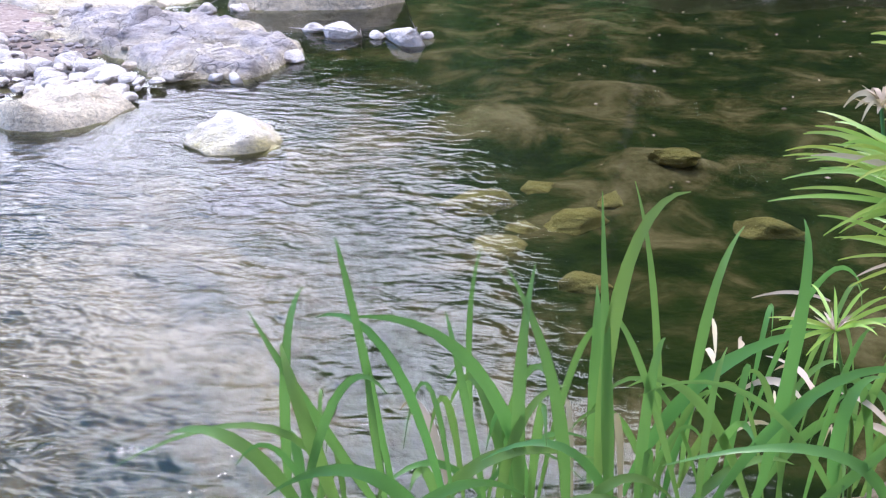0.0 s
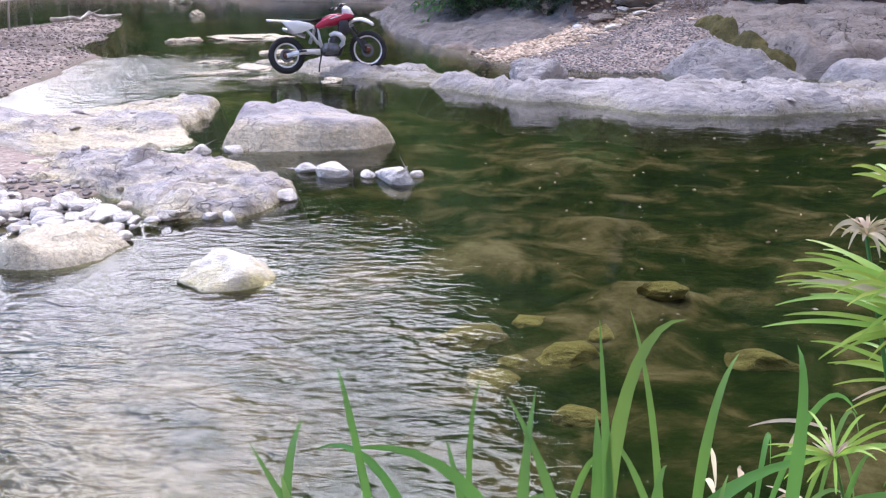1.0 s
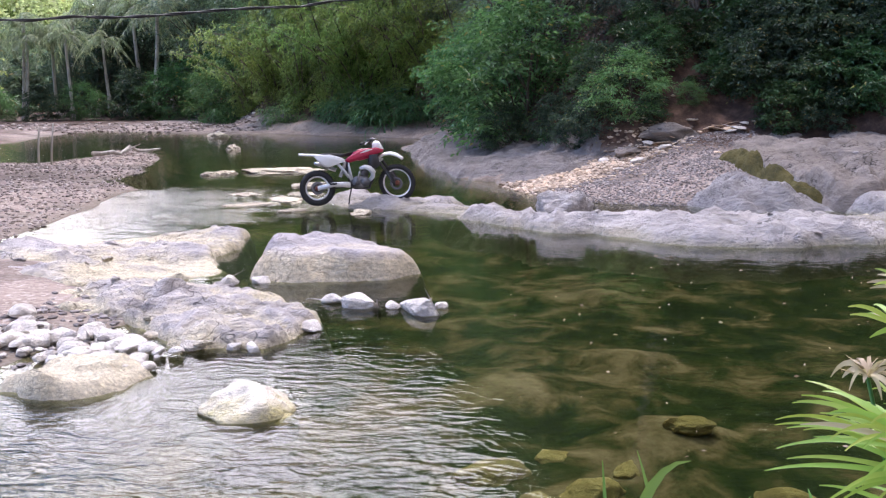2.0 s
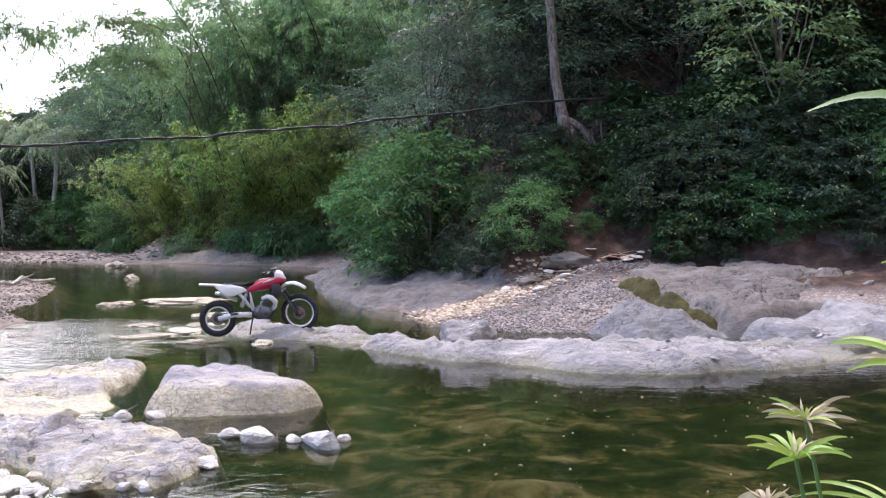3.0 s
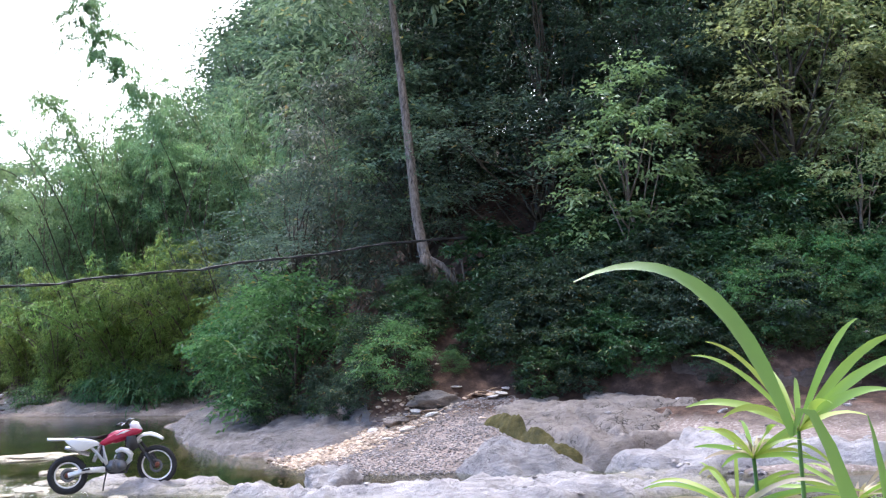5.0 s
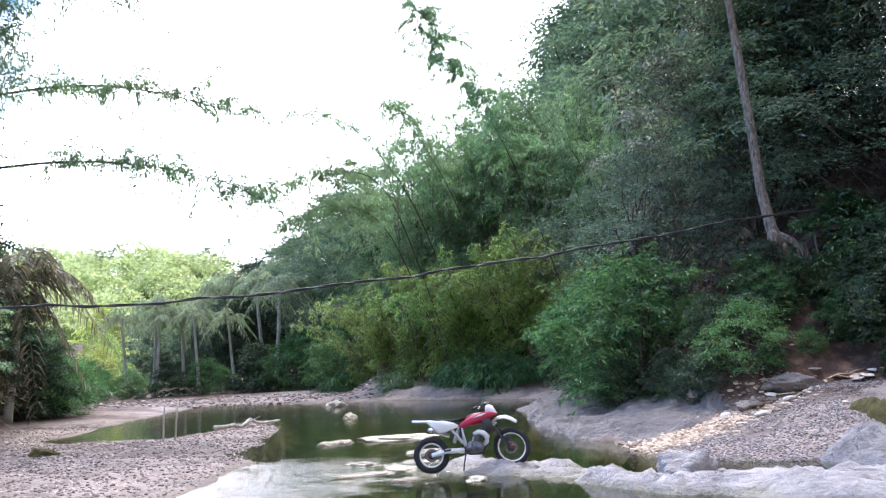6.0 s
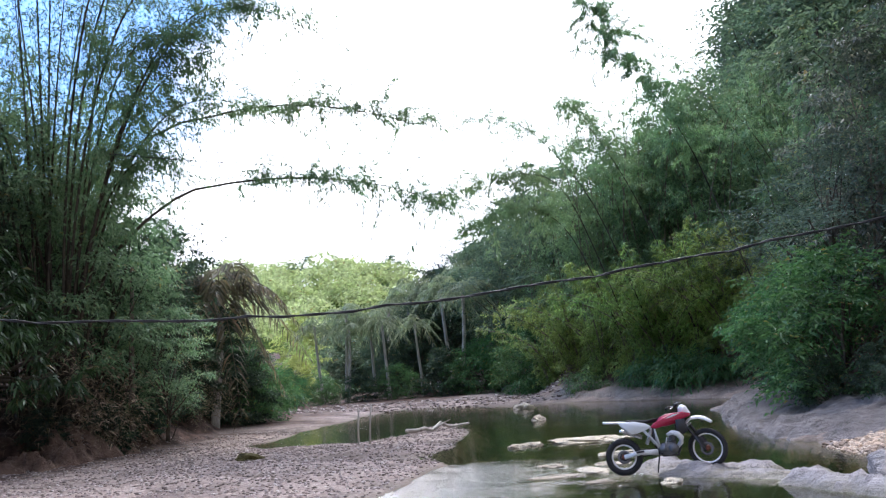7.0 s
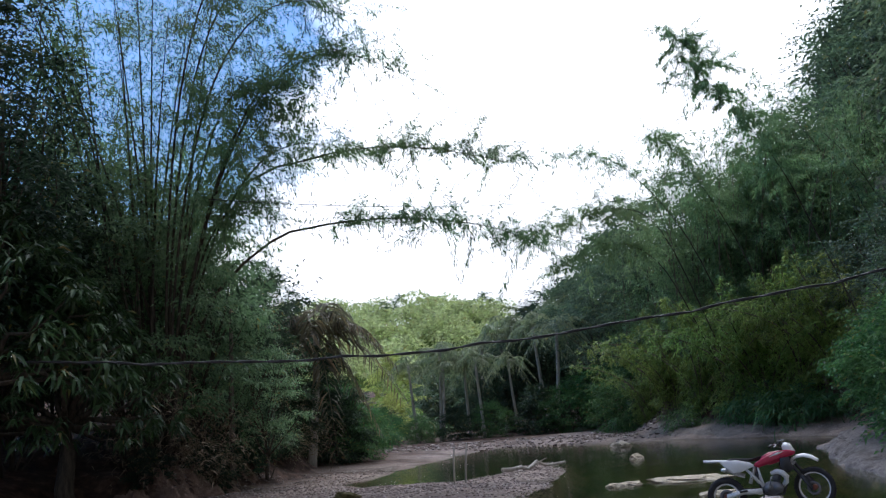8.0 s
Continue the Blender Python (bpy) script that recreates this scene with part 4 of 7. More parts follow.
def feather_tree(name, seed, mat, height, culms, label, leaf=0.22, lean=0.35, category="bamboo", per=26, bend=1.0, stem_mat=None, start=0.25):
    """Bamboo: many thin arching culms with sprays of narrow leaves."""
    rng = np.random.RandomState(seed)
    root = tagged(new(name), label, category)
    at, way, size = [], [], []
    for k in range(culms):
        ang = rng.uniform(0, 2 * math.pi)
        tilt = lean * rng.uniform(0.3, 1.2)
        h = height * rng.uniform(0.65, 1.05)
        base = np.array([rng.normal() * 0.06 * height * 0.6, rng.normal() * 0.06 * height * 0.6, -0.3])
        out = np.array([math.cos(ang), math.sin(ang), 0])
        pts = []
        for s in np.linspace(0, 1, 9):
            r = tilt * h * s**2.0 * bend
            pts.append(base + out * r + np.array([0, 0, h * (s - 0.28 * tilt * bend * s**3.5)]))
        bm = bmesh.new()
        tube(bm, pts, np.linspace(0.045, 0.008, 9), 5)
        part("culm", bm, stem_mat, root)
        for s in np.linspace(start, 1, 16):
            i = min(int(s * 8), 7)
            p = pts[i] + (pts[i + 1] - pts[i]) * (s * 8 - i)
            n = int(per * rng.uniform(0.6, 1.4))
            reach = height * 0.13 * (1.2 - 0.55 * s)
            for _ in range(3):
                d = unit(rng.normal(size=(1, 3)) * np.array([1, 1, 0.45]) + np.array([0, 0, 0.1]))[0]
                m = max(3, n // 3)
                f = rng.uniform(0.15, 1.0, m)[:, None]
                long = reach * rng.uniform(0.5, 1.15)
                at.append(p + d * long * f - np.array([0, 0, 0.22]) * long * f**2 + rng.normal(size=(m, 3)) * 0.07 * reach)
                w = d * 0.8 + rng.normal(size=(m, 3)) * 0.75
                w[:, 2] -= 0.25
                way.append(w)
                size.append(leaf * rng.uniform(0.6, 1.3, m))
    leaf_mesh("crown", np.concatenate(at), np.concatenate(way), np.concatenate(size), 0.22, rng, 0.2, root, mat)
    return root


def palm(name, seed, height, label, fronds=17, reach=3.0, mat=None, low=-0.5):
    """A coconut palm: bowed ringed trunk and a head of drooping feathered fronds."""
    rng = np.random.RandomState(seed)
    root = tagged(new(name), label, "palm tree")
    bow = rng.uniform(0.4, 1.2)
    pts = [(bow * math.sin(s * 1.6) * 0.8, 0.3 * s, -0.5 + (height + 0.5) * s) for s in np.linspace(0, 1, 8)]
    bm = bmesh.new()
    tube(bm, pts, [0.24, 0.18, 0.16, 0.15, 0.14, 0.13, 0.13, 0.15], 8)
    part("trunk", bm, M_PALMBARK, root)
    head = np.array(pts[-1])
    for k in range(fronds):
        ang = k * 2.4 + rng.uniform(-0.2, 0.2)
        up = rng.uniform(low, 1.1)
        out = np.array([math.cos(ang), math.sin(ang), 0])
        L = reach * rng.uniform(0.8, 1.1)
        spine = [head + out * L * (s * math.cos(up) + 0.05) + np.array([0, 0, L * (math.sin(up) * s - 0.75 * s**2.2)]) for s in np.linspace(0, 1, 9)]
        at, way, size = [], [], []
        for s in np.linspace(0.12, 1, 24):
            i = min(int(s * 8), 7)
            p = spine[i] + (spine[i + 1] - spine[i]) * (s * 8 - i)
            t = unit((spine[i + 1] - spine[i])[None])[0]
            side = unit(np.cross(t, [0, 0, 1.0])[None])[0]
            for sg in (-1, 1):
                at.append(p)
                way.append(side * sg + t * 0.7 + np.array([0, 0, -0.45]) + rng.normal(size=3) * 0.08)
                size.append(L * 0.30 * (1.1 - 0.6 * s))
        fr = leaf_mesh("frond", np.array(at), np.array(way), np.array(size), 0.11, rng, 0.35, root, mat)
        bm = bmesh.new()
        tube(bm, spine, np.linspace(0.035, 0.008, 9), 4)
        part("midrib", bm, mat, fr)
    return root


PROTO = {}


def plant(kind, x, y, turn=0.0, size=1.0, z=None, label="", tall=1.0):
    """Set one plant of a kind on the ground; the first is built, the others are copies."""
    z = ground_at(x, y) if z is None else z
    m = pose(x, y, z, 0, 0, turn) @ Matrix.Diagonal((size, size, size * tall, 1))
    if kind not in PROTO:
        PROTO[kind] = KINDS[kind]()
        PROTO[kind].matrix_basis = m
        ob = PROTO[kind]
    else:
        ob = copy_thing(PROTO[kind], Matrix.Identity(4))
        ob.matrix_basis = m
    if label:
        ob["label"] = label
    return ob


KINDS = {
    "deep_tree": lambda: broadleaf("tree", 201, L_DEEP, M_DARKBARK, 8.0, 2.9, 44, 230, 0.20, 0.45, "dark green broadleaved tree on the steep slope", puff=0.40),
    "mid_tree": lambda: broadleaf("tree", 202, L_MID, M_DARKBARK, 8.5, 2.7, 42, 230, 0.19, 0.42, "mid-green leafy tree on the forested slope", puff=0.40),
    "blue_tree": lambda: broadleaf("tree", 203, L_BLUE, M_DARKBARK, 7.5, 3.2, 28, 330, 0.18, 0.28, "blue-green feathery tree in layered tiers", puff=0.52, droop=0.1, along=9),
    "lime_tree": lambda: broadleaf("tree", 216, L_LIME, M_BARK, 6.5, 2.6, 36, 150, 0.22, 0.48, "light green large-leaved tree with a thin leaning stem", puff=0.40, low=0.2),
    "airy_tree": lambda: broadleaf("tree", 204, L_MID, M_DARKBARK, 9.0, 1.7, 26, 150, 0.19, 0.42, "slender airy tree standing against the sky", puff=0.42, low=0.35),
    "vine_tree": lambda: broadleaf("tree", 217, L_DEEP, M_DARKBARK, 11.0, 2.2, 44, 240, 0.22, 0.3, "dark tree curtained with hanging vines", puff=0.42, low=0.35, hang=2.2),
    "bush": lambda: broadleaf("bush", 205, L_BRIGHT, M_DARKBARK, 3.2, 2.0, 36, 200, 0.155, 0.42, "bright green leafy bush on the river bank", "bush", low=0.05, trunk=0.05, puff=0.40),
    "dark_bush": lambda: broadleaf("bush", 206, L_DEEP, M_DARKBARK, 3.0, 1.8, 34, 160, 0.19, 0.5, "dark green dense bush at the foot of the slope", "bush", low=0.03, trunk=0.05, puff=0.40),
    "dry_brush": lambda: broadleaf("brush", 218, L_STRAW, M_BARK, 3.2, 2.2, 34, 40, 0.34, 0.10, "tangle of dry brown twigs and dead vines", "brush", low=0.02, trunk=0.05, puff=0.6, hang=0.8),
    "yellow_bush": lambda: feather_tree("bamboo", 207, L_YELLOW, 5.0, 13, "yellow-green arching bamboo thicket overhanging the bank", leaf=0.18, lean=0.8, per=48, stem_mat=M_BARK, start=0.12),
    "bamboo": lambda: feather_tree("bamboo", 208, L_BAMBOO, 10.0, 11, "tall green feathery bamboo clump", leaf=0.21, lean=0.30, per=72, stem_mat=M_DARKBARK, start=0.2),
    "plume": lambda: feather_tree("bamboo", 221, L_PLUME, 9.0, 10, "light green feathery young bamboo", leaf=0.19, lean=0.26, per=70, stem_mat=M_BARK, start=0.2),
    "olive_tree": lambda: broadleaf("tree", 222, L_OLIVE, M_DARKBARK, 7.0, 2.6, 38, 190, 0.19, 0.42, "olive-green tree with dense small leaves", puff=0.42, low=0.25),
    "grey_tree": lambda: broadleaf("tree", 223, L_GREY, M_BARK, 8.0, 2.4, 46, 170, 0.20, 0.34, "grey-green tree with pale twigs and drooping leaves", puff=0.36, low=0.12, droop=0.5),
    "shade_bush": lambda: broadleaf("bush", 224, L_GLOSSY, M_DARKBARK, 2.6, 1.7, 40, 120, 0.22, 0.42, "very dark glossy bush standing in for shade on the slope", "bush", low=0.03, trunk=0.05, puff=0.38),
    "leafy_tree": lambda: broadleaf("tree", 225, L_BAMBOO, M_DARKBARK, 8.6, 2.6, 52, 210, 0.20, 0.3, "leafy dark green tree hung with bamboo sprays", puff=0.36, low=0.22, droop=0.4),
    "far_tree": lambda: broadleaf("tree", 209, L_MID, M_DARKBARK, 9.0, 4.0, 26, 56, 0.75, 0.5, "green tree far up the valley", puff=0.45, low=0.08),
    "palm": lambda: palm("palm_tree", 211, 8.0, "coconut palm with a pale slender trunk", mat=L_PALM),
    "old_palm": lambda: palm("palm_tree", 212, 5.0, "old palm with hanging brown-green fronds", fronds=26, reach=3.4, mat=L_FROND, low=-0.8),
    "grass_tuft": lambda: broadleaf("grass_tuft", 213, L_BRIGHT, M_DARKBARK, 0.9, 0.9, 14, 56, 0.5, 0.07, "tuft of fresh green bank grass", "grass", low=0.0, trunk=0.01, puff=0.5, droop=0.4),
    "golden_tree": lambda: broadleaf("tree", 220, L_GOLDEN, M_BARK, 6.0, 2.4, 30, 80, 0.42, 0.4, "yellow-green tree with sunlight painted into its leaves", puff=0.42, low=0.05),
    "mango": lambda: rosette_tree("tree", 219, "dark glossy tree with drooping rosettes of long leaves"),
}


def rosette_tree(name, seed, label):
    """A dense dark tree whose long leaves hang in whorls at the twig ends."""
    rng = np.random.RandomState(seed)
    root = tagged(new(name), label, "tree")
    bm = bmesh.new()
    tube(bm, wander((0, 0, -0.4), (0.2, 0.1, 4.5), 6, 0.15, rng), np.linspace(0.28, 0.12, 6), 9)
    at, way, size = [], [], []
    for k in range(330):
        d = unit(rng.normal(size=(1, 3)))[0]
        d[2] = abs(d[2]) * 1.2 - 0.55
        r = rng.uniform(0.72, 1.0)
        p = np.array([d[0] * 3.1, d[1] * 3.1, 3.6 + d[2] * 3.4]) * np.array([r, r, 1])
        if k % 14 == 0:
            tube(bm, wander((0.1, 0.05, 2.2), p, 5, 0.15, rng), np.linspace(0.09, 0.015, 5), 5)
        n = rng.randint(11, 17)
        ang = rng.uniform(0, 2 * math.pi, n)
        w = np.stack([np.cos(ang), np.sin(ang), rng.uniform(-0.75, 0.25, n)], -1) + d * 0.5
        at.append(np.repeat(p[None], n, 0) + rng.normal(size=(n, 3)) * 0.04)
        way.append(w)
        size.append(rng.uniform(0.26, 0.42, n))
    part("trunk", bm, M_DARKBARK, root)
    leaf_mesh("crown", np.concatenate(at), np.concatenate(way), np.concatenate(size), 0.2, rng, 0.35, root, L_GLOSSY)
    return root


# right bank: thicket along the rock, forest up the slope
rng_forest = random.Random(7)
for row in [
    [(-14.5, 61, "bush", 1.3), (-12.6, 56, "bush", 1.1), (-11.2, 53.4, "yellow_bush", 1.0), (-9.6, 51.6, "yellow_bush", 1.15), (-8.0, 49.8, "yellow_bush", 1.25), (-6.4, 48.6, "yellow_bush", 1.35), (-4.8, 47.6, "yellow_bush", 1.4), (-3.2, 46.8, "yellow_bush", 1.4), (-1.6, 46.2, "yellow_bush", 1.35), (-0.2, 45.6, "yellow_bush", 1.25)],
    [(-8.6, 49.0, "grass_tuft", 1.0), (-5.6, 46.8, "grass_tuft", 1.1), (-4.4, 46.0, "grass_tuft", 1.3), (-3.5, 45.5, "grass_tuft", 1.4), (-2.7, 45.2, "grass_tuft", 1.3), (-1.9, 44.8, "grass_tuft", 1.0), (-12.4, 54.6, "grass_tuft", 1.2), (0.9, 42.0, "dark_bush", 0.9), (0.9, 38.5, "dark_bush", 0.9), (1.2, 35.0, "bush", 0.9), (1.2, 32.4, "bush", 0.95), (1.3, 30.2, "bush", 1.0), (1.7, 27.6, "bush", 1.15)],
    [(3.95, 23.7, "bush", 0.46), (7.3, 24.0, "dark_bush", 0.5), (8.4, 23.6, "dark_bush", 0.6), (9.4, 23.2, "dark_bush", 0.52), (10.4, 22.2, "dark_bush", 0.42), (11.6, 21.6, "bush", 0.42), (12.4, 21.2, "bush", 0.5), (13.6, 20.8, "bush", 0.55), (14.8, 20.6, "bush", 0.6), (8.0, 22.9, "dark_bush", 0.5), (6.9, 23.4, "dark_bush", 0.45), (13.0, 22.6, "dark_bush", 0.55), (9.3, 22.6, "dark_bush", 0.45), (16.0, 21.4, "dark_bush", 0.5)],
]:
    for x, y, kind, size in row:
        plant(kind, x, y, rng_forest.uniform(0, 360), size)
plant("lime_tree", 10.4, 24.0, 40, 0.82)
plant("lime_tree", 15.4, 21.9, 100, 0.62)
plant("lime_tree", 17.2, 24.6, 10, 1.0)
plant("deep_tree", 12.6, 25.4, 200, 0.62)
plant("olive_tree", 14.8, 23.8, 130, 1.0)
plant("olive_tree", 18.2, 24.0, 20, 1.0)
plant("lime_tree", 18.4, 28.0, 70, 1.0)
for x, y, kind, size in [(4.1, 24.4, "dark_bush", 0.30), (4.7, 25.0, "bush", 0.26), (6.5, 24.5, "dark_bush", 0.30), (5.3, 23.7, "bush", 0.16), (4.4, 23.6, "dark_bush", 0.20), (6.0, 25.2, "dark_bush", 0.22), (4.9, 26.2, "dark_bush", 0.35)]:
    plant(kind, x, y, 50 * x, size)
plant("vine_tree", 11.3, 32.6, 0, 1.1)
plant("vine_tree", 8.2, 33.0, 140, 1.0)
plant("deep_tree", 8.8, 31.2, 60, 1.05)
plant("deep_tree", 6.9, 30.4, 160, 0.85)
plant("grey_tree", 3.5, 31.2, 220, 1.0)
plant("grey_tree", 6.0, 32.5, 90, 1.1)
for x, y, kind, size in [(7.4, 23.7, "dark_bush", 0.4), (10.6, 23.2, "dark_bush", 0.55), (11.8, 22.9, "dark_bush", 0.5), (13.0, 22.4, "bush", 0.4), (2.4, 25.6, "dark_bush", 0.35), (1.2, 27.0, "dark_bush", 0.4)]:
    plant(kind, x, y, rng_forest.uniform(0, 360), size)
# low growth along the foot of the slope, open only at the red earth under the tall tree
foot_line = [(2.6, 24.6), (3.4, 23.7), (4.6, 23.3), (6.2, 23.2), (8.5, 21.4), (11.5, 19.8), (16, 18.7)]
for (ax, ay), (bx, by) in zip(foot_line, foot_line[1:]):
    steps_here = max(2, round(math.hypot(bx - ax, by - ay) / 0.75))
    for k in range(steps_here):
        s = (k + rng_forest.uniform(0.1, 0.9)) / steps_here
        for back in (0.15, 0.9, 1.9):
            x, y = ax + (bx - ax) * s + rng_forest.uniform(-0.3, 0.3) + 0.35 * back, ay + (by - ay) * s + back + rng_forest.uniform(-0.2, 0.2)
            if 3.6 < x < 6.7 or (back < 0.5 and rng_forest.random() < 0.4):
                continue
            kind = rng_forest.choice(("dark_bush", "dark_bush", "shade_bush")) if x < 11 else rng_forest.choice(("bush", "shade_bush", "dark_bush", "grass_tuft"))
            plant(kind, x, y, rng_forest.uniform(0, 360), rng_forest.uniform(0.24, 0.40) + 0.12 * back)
plant("blue_tree", 8.6, 27.6, 20, 1.0, tall=0.62)
plant("blue_tree", 10.8, 28.6, 140, 0.9, tall=0.6)
plant("blue_tree", 2.2, 29.6, 200, 0.8)
# very dark leaves stand in for the shade over the slope's bare soil
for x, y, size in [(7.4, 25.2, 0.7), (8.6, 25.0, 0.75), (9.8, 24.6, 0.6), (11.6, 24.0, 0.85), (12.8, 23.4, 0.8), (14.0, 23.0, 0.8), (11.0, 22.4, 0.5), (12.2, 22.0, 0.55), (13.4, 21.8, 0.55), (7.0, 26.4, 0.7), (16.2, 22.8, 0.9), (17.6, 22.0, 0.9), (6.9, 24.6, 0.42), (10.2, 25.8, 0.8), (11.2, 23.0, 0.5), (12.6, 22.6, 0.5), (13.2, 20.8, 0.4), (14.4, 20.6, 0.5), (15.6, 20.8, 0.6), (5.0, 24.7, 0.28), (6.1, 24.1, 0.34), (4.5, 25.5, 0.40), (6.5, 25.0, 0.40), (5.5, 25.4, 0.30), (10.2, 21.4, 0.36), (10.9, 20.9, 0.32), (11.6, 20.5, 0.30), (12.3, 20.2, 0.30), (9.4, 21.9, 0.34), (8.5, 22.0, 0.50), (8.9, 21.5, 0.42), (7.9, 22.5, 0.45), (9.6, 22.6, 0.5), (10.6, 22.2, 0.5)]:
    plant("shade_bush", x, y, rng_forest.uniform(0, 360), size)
for foot_gap, gap, row_kinds, lo, hi in [(3.0, 3.0, ("mid_tree", "deep_tree", "dark_bush", "blue_tree"), 0.5, 0.75), (6.0, 3.4, ("deep_tree", "mid_tree", "blue_tree", "lime_tree"), 0.75, 1.0),
                                     (10.5, 4.0, ("mid_tree", "mid_tree", "bamboo", "blue_tree", "plume"), 0.9, 1.15), (16.5, 4.8, ("mid_tree", "blue_tree", "bamboo", "mid_tree"), 1.0, 1.3),
                                     (25.0, 5.5, ("deep_tree", "mid_tree"), 1.3, 1.6)]:
    line = RIGHT_HILL[1:16]
    for (ax, ay), (bx, by) in zip(line, line[1:]):
        d = Vector((bx - ax, by - ay))
        inward = Vector((-d.y, d.x)).normalized()
        if d.length > 20:
            d = d.normalized() * 12
        count = max(1, round(d.length / gap))
        for k in range(count):
            s = (k + rng_forest.uniform(0.2, 0.8)) / count
            p = Vector((ax, ay)) + d * s + inward * (foot_gap + rng_forest.uniform(-0.9, 0.9))
            if foot_gap < 5 and 3.6 < p.x < 7.2 or foot_gap < 5 and 8.5 < p.x < 19:
                continue
            kinds = row_kinds
            if p.x < 1.0 and foot_gap > 2:
                kinds = ("bamboo", "lime_tree", "mid_tree", "blue_tree") if foot_gap > 5 else ("yellow_bush", "lime_tree", "blue_tree")
            if foot_gap < 8 and 12.5 < p.x < 20:
                continue
            if p.x > 7 and foot_gap < 8:
                kinds = ("deep_tree", "deep_tree", "vine_tree")
            big = 1.45 if p.x > 1.5 and foot_gap > 8 else 1.0
            plant(rng_forest.choice(kinds), p.x, p.y, rng_forest.uniform(0, 360), rng_forest.uniform(lo, hi) * big, tall=rng_forest.uniform(0.9, 1.2))
# bamboo tips and slender trees on the skyline
for x, y, kind, size in [(-1.6, 51.0, "bamboo", 1.2), (-4.6, 52.0, "bamboo", 1.1), (-7.5, 55.0, "airy_tree", 1.1), (-9.5, 58.0, "airy_tree", 1.2), (-13.6, 64.0, "airy_tree", 1.3), (-16.0, 70.0, "airy_tree", 1.4), (2.2, 43.5, "bamboo", 1.1), (-11.0, 62.0, "airy_tree", 1.0), (0.6, 49.0, "bamboo", 1.2)]:
    plant(kind, x, y, rng_forest.uniform(0, 360), size)
for x, y, size in [(-2.0, 49.0, 1.25), (-0.6, 48.4, 1.1), (1.8, 45.6, 1.1), (-4.4, 50.4, 1.0), (2.6, 41.4, 0.95), (-6.8, 53.0, 1.3), (4.0, 39.6, 1.1), (-9.4, 53.6, 1.2), (-7.8, 51.8, 1.35), (-5.6, 51.0, 1.4), (-3.6, 50.2, 1.4), (-12.0, 56.0, 1.05), (-14.0, 59.5, 0.95)]:
    plant("plume", x, y, rng_forest.uniform(0, 360), size)
